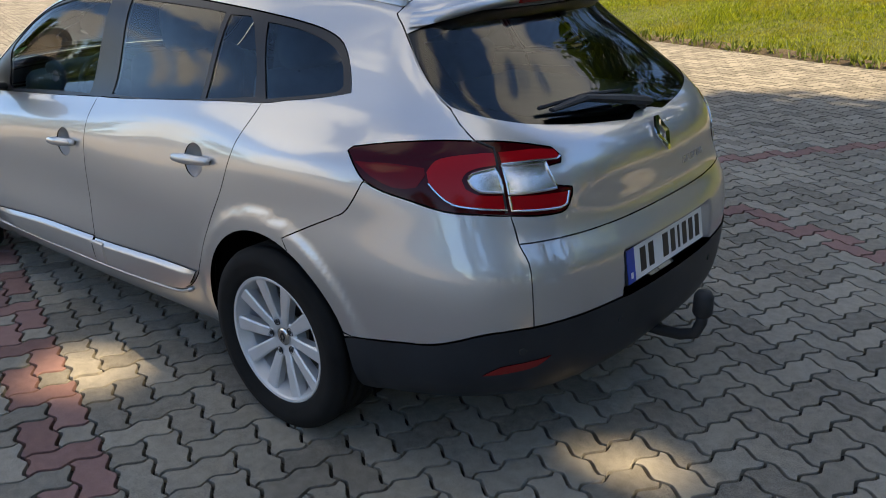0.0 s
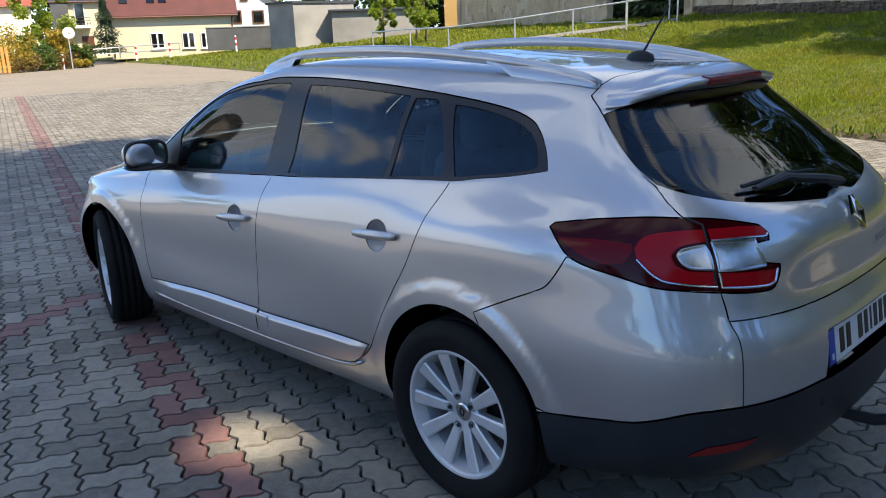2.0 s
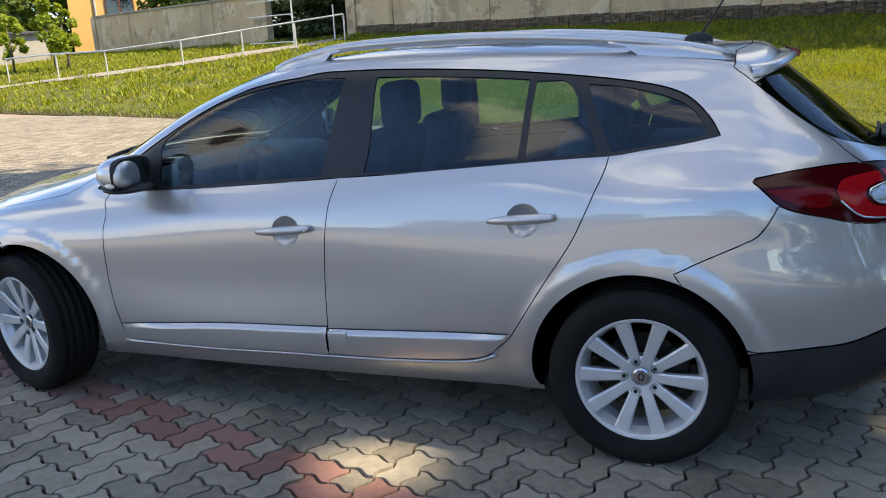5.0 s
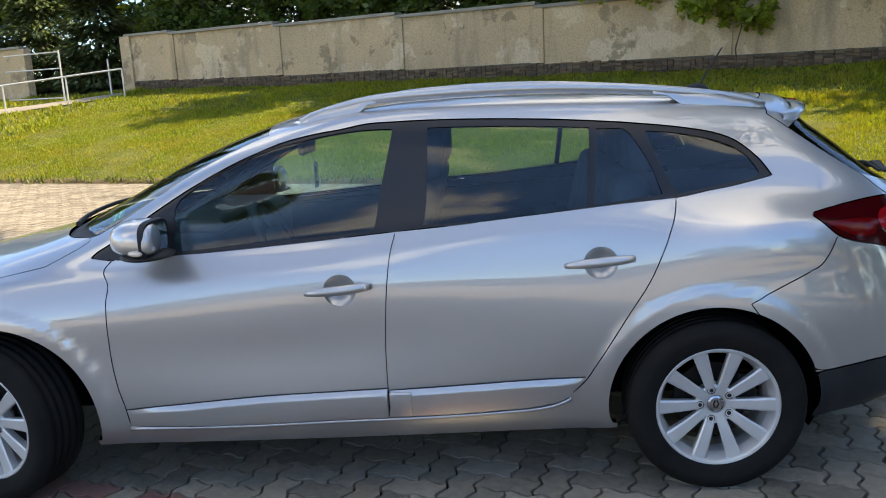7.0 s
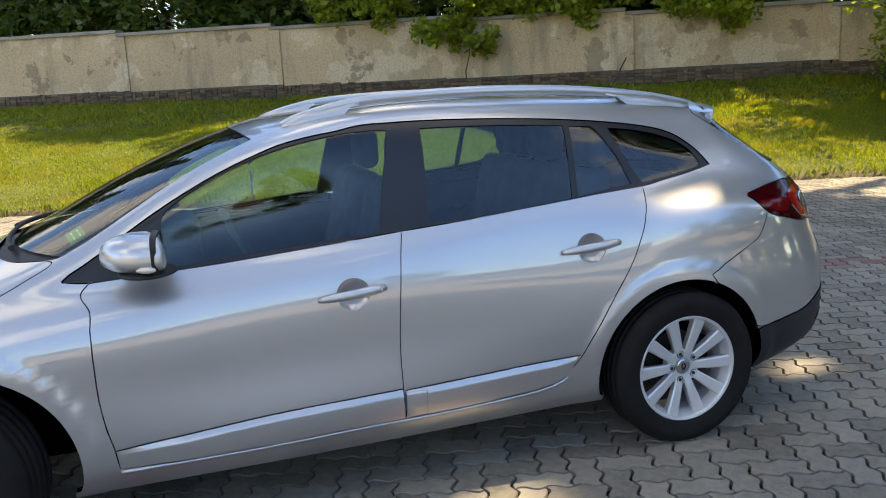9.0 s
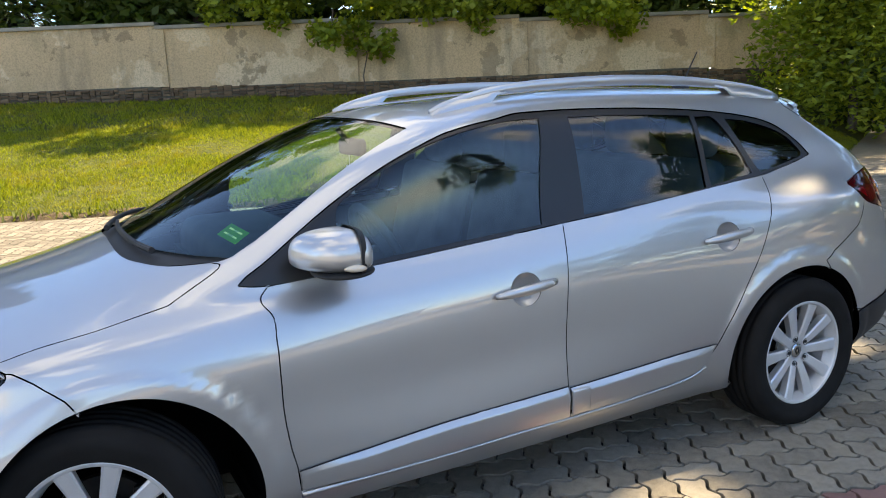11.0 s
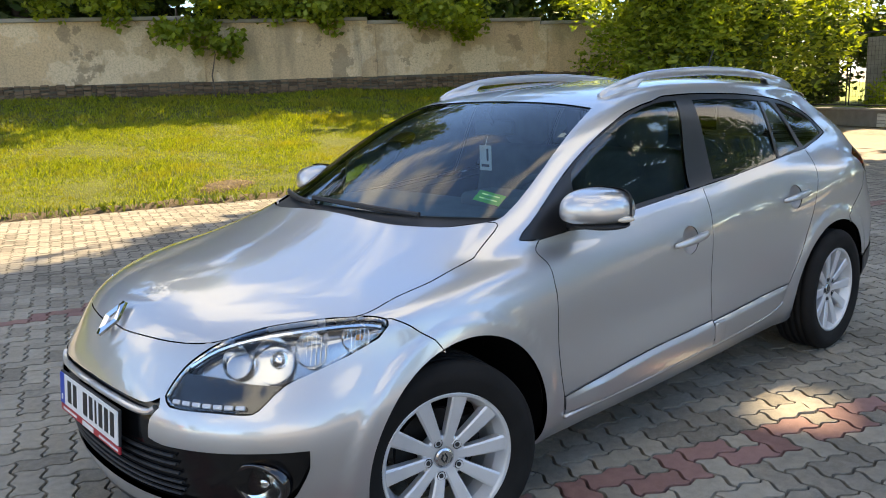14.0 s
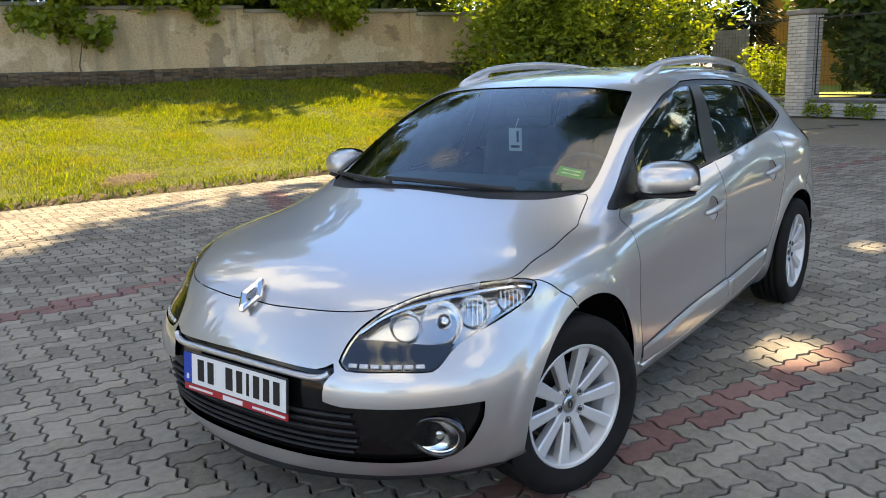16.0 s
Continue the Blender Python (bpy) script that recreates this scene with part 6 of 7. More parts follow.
# aerial
p, n = hull_at(-.12, 0, 1.40)
bm = bmesh.new()
bmesh.ops.create_uvsphere(bm, u_segments=20, v_segments=12, radius=1, matrix=Matrix.Diagonal((.055, .026, .030, 1)))
aerial = part("aerial", bm, M_BLACK, car, smooth=True, at=pose(p.x, 0, p.z + .004))
part("whip", tube([(-.01, 0, .02), (-.105, 0, .175)], [.0045, .003], 8), M_BLACK, aerial)

# mirrors
def squarish(bm, n=3.6):
    """Turns round outlines in the y-z plane into rounded oblongs."""
    for v in bm.verts:
        r = math.hypot(v.co.y, v.co.z)
        if r > 1e-6:
            k = (abs(v.co.y / r) ** n + abs(v.co.z / r) ** n) ** (-1 / n)
            v.co.y *= k * .93
            v.co.z *= k * .93
    return bm


def shell(sign):
    bm = bmesh.new()
    bmesh.ops.create_uvsphere(bm, u_segments=32, v_segments=20, radius=1)
    for v in bm.verts:
        x, y, z = v.co
        x = x * .092 if x > 0 else x * .024
        x, y, z = (math.copysign(abs(c) ** e, c) for c, e in ((x, .8), (y, .69), (z, .72)))
        k = 1 - .16 * (y * .5 + .5)
        z = z * (.084 if z > 0 else .050) * k
        x *= 1 - .18 * (y * .5 + .5)
        v.co = (x - .03 * y, y * .105 * sign, z)
    if sign < 0:
        bmesh.ops.reverse_faces(bm, faces=bm.faces)
    return bm


for s, door in ((1, front_doors[0]), (-1, front_doors[1])):
    at = pose(1.992, s * .876, 1.000)
    mirror = part("wing_mirror", shell(s), M_PAINT, door, "silver wing mirror with black base", smooth=True, at=at)
    bm = bmesh.new()
    bmesh.ops.create_uvsphere(bm, u_segments=28, v_segments=14, radius=1, matrix=Matrix.Translation((0.005, -s * .005, -.048)) @ Matrix.Diagonal((.092, .105, .018, 1)))
    tube([(.01, -s * .15, -.07), (.01, -s * .08, -.06), (.01, s * .02, -.052)], [.034, .030, .02], 12, bm, flat=.55)
    part("mirror_base", bm, M_BLACK, mirror, smooth=True)
    bm = squarish(lathe([(0, .0), (.075, .0), (.080, .004)], 48, "X"))
    bmesh.ops.scale(bm, vec=(1, 1.22, .80), verts=bm.verts)
    part("mirror_glass", bm, M_CHROME, mirror, at=pose(-.036, .004 * s, .010, 0, 0, -4 * s))
    bm = squarish(lathe([(.076, -.003), (.088, -.003), (.094, .014)], 48, "X"))
    bmesh.ops.scale(bm, vec=(1, 1.20, .80), verts=bm.verts)
    part("mirror_bezel", bm, M_BLACK, mirror, at=pose(-.034, .004 * s, .010, 0, 0, -4 * s))
    bm = bmesh.new()
    bmesh.ops.create_uvsphere(bm, u_segments=16, v_segments=10, radius=1, matrix=Matrix.Diagonal((.034, .014, .011, 1)))
    part("side_indicator", bm, plain("indicator_clear", (.7, .62, .5), .1, .2, 1), mirror, smooth=True, at=pose(.005, s * .098, -.024, 0, 0, -25 * s))

# windscreen wipers
for y0, y1, lift in ((.44, -.16, .0), (-.10, -.62, .0)):
    p0, n0 = hull_at(2.46, y0, .995)
    pts = []
    for t in np.linspace(0, 1, 10):
        y = y0 + (y1 - y0) * t
        q = MARKS["ws_left"]
        u = END_U - abs(y) / .33 * 1.0 if abs(y) < .33 else 9 - (abs(y) - .33) / .25
        p, n = sheet(np.array([(u, 6.99 + .09 * t + .02 * math.sin(3 * t))]))
        pts.append(Vector((p[0][0], math.copysign(p[0][1], y), p[0][2])) + Vector((n[0][0], 0, n[0][2])) * .016)
    arm = part("wiper", tube(pts, [.011 - .005 * t for t in np.linspace(0, 1, 10)], 8), M_BLACK, car)
    part("wiper_blade", tube([p + Vector((.004, 0, -.006)) for p in pts[2:]], .0055, 6), M_BLACK, arm)


# ---- cabin ----
def cushion(size, at, turn=None, bevel=.05):
    return box(size, at, bevel, 4, turn=turn)


def seat(x, y, width=.50, name="front_seat"):
    st = new(name)
    st.parent = car
    st.matrix_local = pose(x, y, 0)
    part("seat_cushion", cushion((.52, width, .16), (.22, 0, .50)), M_CLOTH, st, smooth=True)
    part("backrest", cushion((.14, width, .62), (-.10, 0, .82), Matrix.Rotation(radians(-14), 4, "Y")), M_CLOTH, st, smooth=True)
    for k in ((0,) if width < .6 else (-.42, 0, .42)):
        h = part("headrest", cushion((.10, .26, .19), (-.205, k, 1.215), None, .045), M_CLOTH, st, smooth=True)
        for q in (-.06, .06):
            part("headrest_post", tube([(-.19, k + q, 1.07), (-.20, k + q, 1.16)], .007, 8), M_SATIN, h)
    return st


seat(1.22, .36)
seat(1.22, -.36)
seat(.42, 0, 1.24, "rear_bench")
dash = part("dashboard", box((.40, 1.16, .30), (2.02, 0, .82), .07, 4), M_CABIN, car, smooth=True)
part("instrument_hood", box((.20, .36, .07), (1.93, .36, .985), .03, 3), M_CABIN, dash, smooth=True)
part("air_vent", box((.03, .20, .09), (1.905, 0, .90), .012, 2), M_GLOSS, dash)
wheel_m = Matrix.Translation((1.66, .36, .885)) @ Matrix.Rotation(radians(-66), 4, "Y")
steer = part("steering_wheel", tube([(.185 * math.cos(a), .185 * math.sin(a), 0) for a in np.linspace(0, 2 * math.pi, 40, endpoint=False)], .016, 10, closed=True), M_CABIN, car, smooth=True, at=wheel_m)
bm = lathe([(0, .03), (.06, .025), (.075, -.02)], 24, "Z")
for a in (0, math.pi, math.pi * 1.5):
    box((.13, .03, .02), (.11 * math.cos(a), .11 * math.sin(a), .0), .006, bm=bm, turn=Matrix.Rotation(a, 4, "Z"))
part("wheel_hub", bm, M_CABIN, steer, smooth=True)
rear_view = part("inside_mirror", box((.035, .235, .068), (1.60, -.02, 1.245), .015, 3), M_CABIN, car, smooth=True)
part("mirror_stalk", tube([(1.61, -.02, 1.26), (1.66, -.02, 1.32)], .01, 8), M_CABIN, rear_view)
pair("door_lining", np.array([(4.25, 1.6), (6.2, 1.6), (6.2, 4.9), (6.9, 5.2), (6.9, 6.5), (3.3, 6.6), (3.3, 4.6), (4.25, 4.4)]), material=M_CABIN, lift=-.06, flange=0)
part("headlining", panel_mesh("headlining", np.array([(0, 9.9), (END_U, 9.9), (END_U, 12), (0, 12)]), lift=-.03, flange=0), M_CABIN, car)
part("load_cover", box((.62, 1.16, .03), (-.22, 0, .98), .01), M_CABIN, car)
part("cabin_floor", box((1.72, 1.46, .05), (1.34, 0, .33)), M_CABIN, car)
part("load_floor", box((1.06, .78, .05), (-.06, 0, .40)), M_CABIN, car)
part("bulkhead", box((.05, 1.20, .45), (2.21, 0, .62)), M_CABIN, car)
hang = part("hanging_tag", box((.004, .075, .115), (1.585, -.10, 1.105), .001), M_WHITE, car, "white hanging cardboard tag with illegible print")
part("print_bar", box((.006, .05, .012), (1.585, -.10, 1.07)), M_INK, hang)
part("print_bar", box((.006, .012, .055), (1.585, -.085, 1.12)), M_INK, hang)
part("tag_string", tube([(1.585, -.10, 1.16), (1.60, -.06, 1.23)], .0015, 5), M_WHITE, hang)
p, n = hull_at(2.225, .56, 1.03)
st = part("sticker", box((.105, .058, .001)), plain("sticker_green", (.12, .55, .10), .5), screen, "green windscreen sticker", at=facing(p, n, up=(-.7, 0, 1), out=-.006))
for k in (.012, -.010):
    part("print_bar", box((.07, .006, .001), (0, k, .0015)), plain("sticker_pale", (.35, .75, .3), .5), st)


# ---- brick pillar, low wall and fence at the end of the yard ----
M_LIME = brickish("white_sand_lime_brick", (.42, .41, .38), (.66, .65, .61), (.2, .2, .2))
M_JOINT = surface("grey_mortar", (.13, .125, .115), (.22, .21, .20), .95, 6, 80, .3)
M_CAP = surface("cap_concrete", (.16, .155, .145), (.30, .29, .27), .9, 5, 50, .5)
M_IRON = plain("dark_iron", (.03, .03, .032), .5, .4)
END_DIR = Vector((.42, .91, 0)).normalized()
END_OUT = Vector((.91, -.42, 0)).normalized()
END_TURN = math.atan2(END_DIR.y, END_DIR.x)
PILLAR = Vector((-16.55, -3.25, 0))
BRICKS = {}


def brick_mesh(w, d, h):
    key = (round(w, 3), round(d, 3), round(h, 3))
    if key not in BRICKS:
        me = bpy.data.meshes.new("brick")
        bm = bmesh.new()
        bmesh.ops.create_cube(bm, size=1, matrix=Matrix.Diagonal((w, d, h, 1)))
        bmesh.ops.bevel(bm, geom=bm.edges[:], offset=.004, segments=1, affect="EDGES")
        bm.to_mesh(me)
        bm.free()
        me.materials.append(M_LIME)
        BRICKS[key] = me
    return BRICKS[key]


def courses(owner, start, length, height, thick, z0=0.0, course=.083):
    """Bricks on the face of a core, in half bond."""
    n = int(height / course)
    for k in range(n):
        s = -.125 * (k % 2)
        while s < length - .01:
            a, b = max(s, 0), min(s + .25, length)
            if b - a > .04:
                p = start + END_DIR * ((a + b) / 2) + END_OUT * (thick / 2 - .004)
                part("brick", brick_mesh(b - a - .012, .03, course - .012), None, owner, at=Matrix.Translation((p.x, p.y, z0 + (k + .5) * course)) @ Matrix.Rotation(END_TURN, 4, "Z"))
            s += .25


end_wall = tagged(new("wall_west"), "low white brick wall with a tall brick pillar", "wall", kind="structure")
part("pillar_core", box((.54, .54, 2.42), (0, 0, 1.21)), M_JOINT, end_wall, at=Matrix.Translation(PILLAR) @ Matrix.Rotation(END_TURN, 4, "Z"))
courses(end_wall, PILLAR - END_DIR * .28, .56, 2.42, .56)
for k in range(29):
    for a in (-.14, .14):
        q = PILLAR + END_DIR * .268 + END_OUT * a
        part("brick", brick_mesh(.24, .03, .071), None, end_wall, at=Matrix.Translation((q.x, q.y, (k + .5) * .083)) @ Matrix.Rotation(END_TURN + math.pi / 2, 4, "Z"))
part("cap", box((.68, .68, .12), (0, 0, 2.48), .03), M_CAP, end_wall, at=Matrix.Translation(PILLAR) @ Matrix.Rotation(END_TURN, 4, "Z"))
for a, b in ((.28, 7.2), (-7.5, -.28)):
    mid = PILLAR + END_DIR * ((a + b) / 2)
    part("wall_core", box((b - a, .26, .40), (0, 0, .20)), M_JOINT, end_wall, at=Matrix.Translation(mid) @ Matrix.Rotation(END_TURN, 4, "Z"))
    part("wall_coping", box((b - a, .36, .05), (0, 0, .425), .012), M_CAP, end_wall, at=Matrix.Translation(mid) @ Matrix.Rotation(END_TURN, 4, "Z"))
courses(end_wall, PILLAR + END_DIR * .28, 4.0, .40, .28)
courses(end_wall, PILLAR - END_DIR * 2.3, 2.0, .40, .28)
fence = thing("mesh_fence", "dark iron fence frames on a low brick wall", "fence")
for a, b in ((.36, 3.9), (3.95, 7.2), (-3.4, -.36), (-7.2, -3.5)):
    corners = [PILLAR + END_DIR * s + Vector((0, 0, z)) for s, z in ((a, .52), (b, .52), (b, 2.32), (a, 2.32))]
    part("fence_frame", tube(corners, .022, 6, closed=True), M_IRON, fence)
    wires = bmesh.new()
    step = .11
    n = int((b - a) / step)
    for k in range(1, n):
        s = a + k * step
        box((.004, .004, 1.8), PILLAR + END_DIR * s + Vector((0, 0, 1.42)), bm=wires)
    for k in range(1, 16):
        q = PILLAR + END_DIR * ((a + b) / 2) + Vector((0, 0, .52 + k * .112))
        box((b - a, .004, .004), q, bm=wires, turn=Matrix.Rotation(END_TURN, 4, "Z"))
    tagged(part("mesh_panel", wires, M_IRON, fence), kind="stuff")
    for k in range(int((b - a) / .16)):
        q = PILLAR + END_DIR * (a + .08 + k * .16)
        part("spike", tube([q + Vector((0, 0, 2.30)), q + Vector((0, 0, 2.44))], [.008, .002], 5), M_IRON, fence)
# garden behind the fence
M_LAWN = surface("sunny_lawn", (.10, .14, .015), (.24, .28, .04), .95, 3, 30, .6, depth=.03)
bm = bmesh.new()
bmesh.ops.create_grid(bm, x_segments=30, y_segments=30, size=1, matrix=Matrix.Translation((-42.6, -4, .34)) @ Matrix.Diagonal((23.5, 24, 1, 1)))
for v in bm.verts:
    v.co.x += .45 * (v.co.y + 4) if v.co.x > -19 else 0
    v.co.z += .06 * noise.noise(v.co * .6)
tagged(part("lawn", bm, M_LAWN), "sunlit lawn of the garden behind the fence", "grass", kind="structure")
M_ORANGE = surface("orange_render", (.50, .24, .055), (.62, .32, .08), .85, .8, 60, .15)
orange_house = thing("orange_house", "orange rendered building behind the garden fence", "building")
part("wall", box((9, 13.0, 7.5), (-33.5, -1.7, 4.0)), M_ORANGE, orange_house)
part("roof", box((10, 13, .3), (-33.5, -1.2, 7.9), .05), M_CAP, orange_house)
for y in (-3.6, -.4, 2.8):
    w = part("window", box((.10, 1.2, 1.4), (-28.97, y, 4.6)), M_WHITE, orange_house)
    part("pane", box((.02, 1.0, 1.2), (-28.91, y, 4.6)), M_GLOSS, w)
conifer("conifer", "dark narrow conifer beside the orange building", (-23.8, -6.75, .3), 11, 1.3, 12000, M_NEEDLE, 141)
tagged(part("garden_screen", box((.08, 1.1, 2.0), (-20.6, -6.4, 1.3), .02), M_CAP), "pale grey garden screen panel behind the fence", "screen")
for k, (x, y, h, r, n, mat) in enumerate(((-19.3, -2.0, 6.5, 2.0, 9000, M_LEAF), (-21.5, 1.0, 7.5, 2.6, 9000, M_LEAF), (-24.5, 5.5, 8.5, 3.2, 8000, M_LEAF), (-25.5, -9.8, 9, 2.2, 8000, M_LEAF), (-29, -13, 10, 3.6, 7000, M_LEAF), (-26, -20, 10, 4.0, 7000, M_LEAF))):
    tree("garden_tree", "leafy tree in the garden behind the fence", (x, y, .3), h, r, n, .14, mat, 150 + k, clumps=40, trunk=.12, low=.22)
for k, (x, y, h, r) in enumerate(((-18.4, -4.6, 1.2, 1.0), (-18.6, -1.4, .9, .8), (-19.5, -.2, 1.0, .9), (-20.3, -5.6, 1.1, 1.1))):
    sh = thing("garden_shrub", "low sunlit shrub behind the fence", "shrub", "shrubs behind the fence")
    part("stems", limbs((x, y, .3), (x, y, .3 + h * .6), .03, 160 + k, 6, r * .6), M_BARK, sh)
    part("foliage", leaves(2600, lambda rng, x=x, y=y, h=h, r=r: (np.array((x + rng.normal(0, r * .4), y + rng.normal(0, r * .4), .3 + rng.random() * h)), r * .4), .06, 170 + k, 18), M_LEAF_BRIGHT, sh)

# ---- houses beyond the yard's far corner ----
M_CREAM = surface("cream_render", (.54, .475, .32), (.64, .57, .40), .85, .6, 50, .1)
M_WHITEWALL = surface("white_render", (.66, .66, .66), (.80, .80, .80), .85, .7, 50, .1)
M_REDROOF = surface("red_brown_roofing", (.060, .018, .014), (.105, .030, .023), .55, 1.0, 30, .3)
M_DARKROOF = surface("dark_roofing", (.03, .033, .04), (.06, .065, .08), .6, 1.0, 30, .3)
M_GREYOLD = surface("old_grey_render", (.13, .125, .115), (.34, .325, .30), .95, .55, 18, .4)
M_DARKWALL = surface("dark_grey_block_wall", (.05, .053, .056), (.10, .103, .105), .9, 1.2, 30, .3)
M_OCHRE = surface("ochre_render", (.44, .27, .085), (.56, .36, .13), .85, .7, 50, .1)
M_WOOD = surface("orange_fence_wood", (.40, .17, .03), (.55, .26, .06), .6, 4, 60, .3)
M_DOORWOOD = surface("brown_door_wood", (.07, .025, .015), (.12, .05, .03), .5, 6, 80, .2)


def house(name, label, left, right, depth, base, eave, rise, wall, roof, over=.35):
    """A gabled house: facade from left to right as seen from the yard, ridge along it."""
    left, right = Vector((*left, 0)), Vector((*right, 0))
    along = (right - left).normalized()
    back = Vector((along.y, -along.x, 0))
    if back.x < 0:
        back = -back
    h = thing(name, label, "house")
    def at(s, d, z):
        return left + along * s + back * d + Vector((0, 0, z))
    L = (right - left).length
    bm = bmesh.new()
    ends = []
    for s in (0, L):
        ends.append([bm.verts.new(at(s, d, z)) for d, z in ((0, base), (0, eave), (depth / 2, eave + rise), (depth, eave), (depth, base))])
    a, b = ends
    bm.faces.new(a)
    bm.faces.new(b[::-1])
    for k in (0, 3):
        bm.faces.new((a[k], a[k + 1], b[k + 1], b[k]))
    bmesh.ops.recalc_face_normals(bm, faces=bm.faces)
    part("wall", bm, wall, h)
    for d0, d1 in ((-over, depth / 2), (depth + over, depth / 2)):
        z0 = eave - over * rise / (depth / 2)
        bm = bmesh.new()
        v = [bm.verts.new(at(s, d, z + t)) for t in (.02, .16) for s, d, z in ((-over, d0, z0), (L + over, d0, z0), (L + over, d1, eave + rise), (-over, d1, eave + rise))]
        for q in ((0, 1, 2, 3), (4, 5, 6, 7), (0, 1, 5, 4), (1, 2, 6, 5), (2, 3, 7, 6), (3, 0, 4, 7)):
            bm.faces.new([v[i] for i in q])
        bmesh.ops.recalc_face_normals(bm, faces=bm.faces)
        part("roof", bm, roof, h)
    part("gutter", tube([at(-over, -over - .05, z0 + .05), at(L + over, -over - .05, z0 + .05)], .07, 8), M_DOORWOOD, h)
    turn = math.atan2(along.y, along.x)

    def window(s, z, w, ht, cross=True):
        p = at(s, -.03, z)
        fr = part("window", box((w, .10, ht)), M_WHITE, h, at=Matrix.Translation(p) @ Matrix.Rotation(turn, 4, "Z"))
        n = 2 if cross else 1
        for k in range(n):
            part("pane", box((w / n - .12, .12, ht - .16), ((k - (n - 1) / 2) * w / n, 0, 0)), M_GLOSS, fr)
        part("sill", box((w + .1, .2, .06), (0, 0, -ht / 2 - .03)), M_WHITE, fr)
    return h, at, window, L, back


hs_, at_, win_, L_, back_ = house("cream_house", "cream house with a red-brown roof and white windows", (57.1, -22.95), (53.2, -30.6), 9.0, .2, 3.35, 4.6, M_CREAM, M_REDROOF)
for s, z, w in ((3.15, 1.40, .92), (5.3, 1.36, .86), (6.55, 1.32, .75)):
    win_(s, z, w, 1.12)
for s in (1.1, 2.95, 3.75):
    k = .75
    p = at_(s, k, 3.35 + k * 4.6 / 4.5 + .2)
    part("skylight", box((.55, .8, .08), bevel=.01), M_GLOSS, hs_, at=Matrix.Translation(p) @ Matrix.Rotation(math.atan2(-7.65, -3.9), 4, "Z") @ Matrix.Rotation(radians(45), 4, "X"))
part("downpipe", tube([at_(.15, -.08, 3.2), at_(.15, -.08, .3)], .05, 8), M_DOORWOOD, hs_)
part("downpipe", tube([at_(L_ - .1, -.08, 3.2), at_(L_ - .1, -.08, .3)], .05, 8), M_DOORWOOD, hs_)

# white gabled house behind it, gable towards the yard
gable = thing("white_gabled_house", "white gabled house with dark roof edges", "house")
gl, gr = Vector((63.5, -35.2, 0)), Vector((60.6, -39.8, 0))
ga = (gr - gl).normalized()
gb_ = Vector((-ga.y, ga.x, 0))
bm = bmesh.new()
mid_g = (gl + gr) / 2
prof = [gl + Vector((0, 0, .3)), gr + Vector((0, 0, .3)), gr + Vector((0, 0, 3.95)), mid_g + Vector((0, 0, 5.75)), gl + Vector((0, 0, 3.95))]
f0 = bm.faces.new([bm.verts.new(v) for v in prof])
ext = bmesh.ops.extrude_face_region(bm, geom=[f0])
bmesh.ops.translate(bm, vec=gb_ * 9, verts=[v for v in ext["geom"] if isinstance(v, bmesh.types.BMVert)])
bmesh.ops.recalc_face_normals(bm, faces=bm.faces)
part("wall", bm, M_WHITEWALL, gable)
for end in (gl, gr):
    lo = end + (end - mid_g) * .12 + Vector((0, 0, 3.72)) - gb_ * .35
    hi = mid_g + Vector((0, 0, 5.80)) - gb_ * .35
    bm = bmesh.new()
    v = [bm.verts.new(q + Vector((0, 0, t))) for t in (.03, .25) for q in (lo, hi, hi + gb_ * 9.6, lo + gb_ * 9.6)]
    for q in ((0, 1, 2, 3), (4, 5, 6, 7), (0, 1, 5, 4), (1, 2, 6, 5), (2, 3, 7, 6), (3, 0, 4, 7)):
        bm.faces.new([v[i] for i in q])
    bmesh.ops.recalc_face_normals(bm, faces=bm.faces)
    part("roof", bm, M_DARKROOF, gable)
gturn = math.atan2(ga.y, ga.x)
for s, z, w, ht in ((1.7, 3.12, .75, 1.0), (3.55, 3.08, .85, 1.0), (2.45, 4.75, .5, .6)):
    p = gl + ga * s - gb_ * .03 + Vector((0, 0, z))
    fr = part("window", box((w + .16, .10, ht + .1)), M_DOORWOOD, gable, at=Matrix.Translation(p) @ Matrix.Rotation(gturn, 4, "Z"))
    part("pane", box((w - .1, .13, ht - .12)), M_GLOSS, fr)
part("flue", tube([gl + ga * .95 - gb_ * .3 + Vector((0, 0, 2.2)), gl + ga * .95 - gb_ * .3 + Vector((0, 0, 6.2))], .14, 10), M_CAP, gable)
part("chimney", box((.5, .5, 1.2), gr - ga * .3 + gb_ * 2 + Vector((0, 0, 5.0))), M_CAP, gable)

# balcony house and red-roofed house at the far corner
balcony_house, at2, win2, L2, back2 = house("balcony_house", "pale house with a dark blue roof and a balcony", (71.5, -24.4), (69.9, -28.6), 9, 0, 4.9, 2.4, M_CREAM, plain("blue_roofing", (.02, .035, .08), .5))
part("dark_bay", box((1.35, .5, 4.9), bevel=.02), M_DARKWALL, balcony_house, at=Matrix.Translation(at2(.68, -.1, 2.45)) @ Matrix.Rotation(math.atan2(-4.2, -1.6), 4, "Z"))
part("balcony_slab", box((1.5, 1.0, .14)), M_WHITEWALL, balcony_house, at=Matrix.Translation(at2(2.2, -.5, 2.68)) @ Matrix.Rotation(math.atan2(-4.2, -1.6), 4, "Z"))
for z in (2.95, 3.2, 3.45):
    part("balcony_rail", tube([at2(1.5, -.98, z), at2(2.95, -.98, z)], .022, 6), M_IRON, balcony_house)
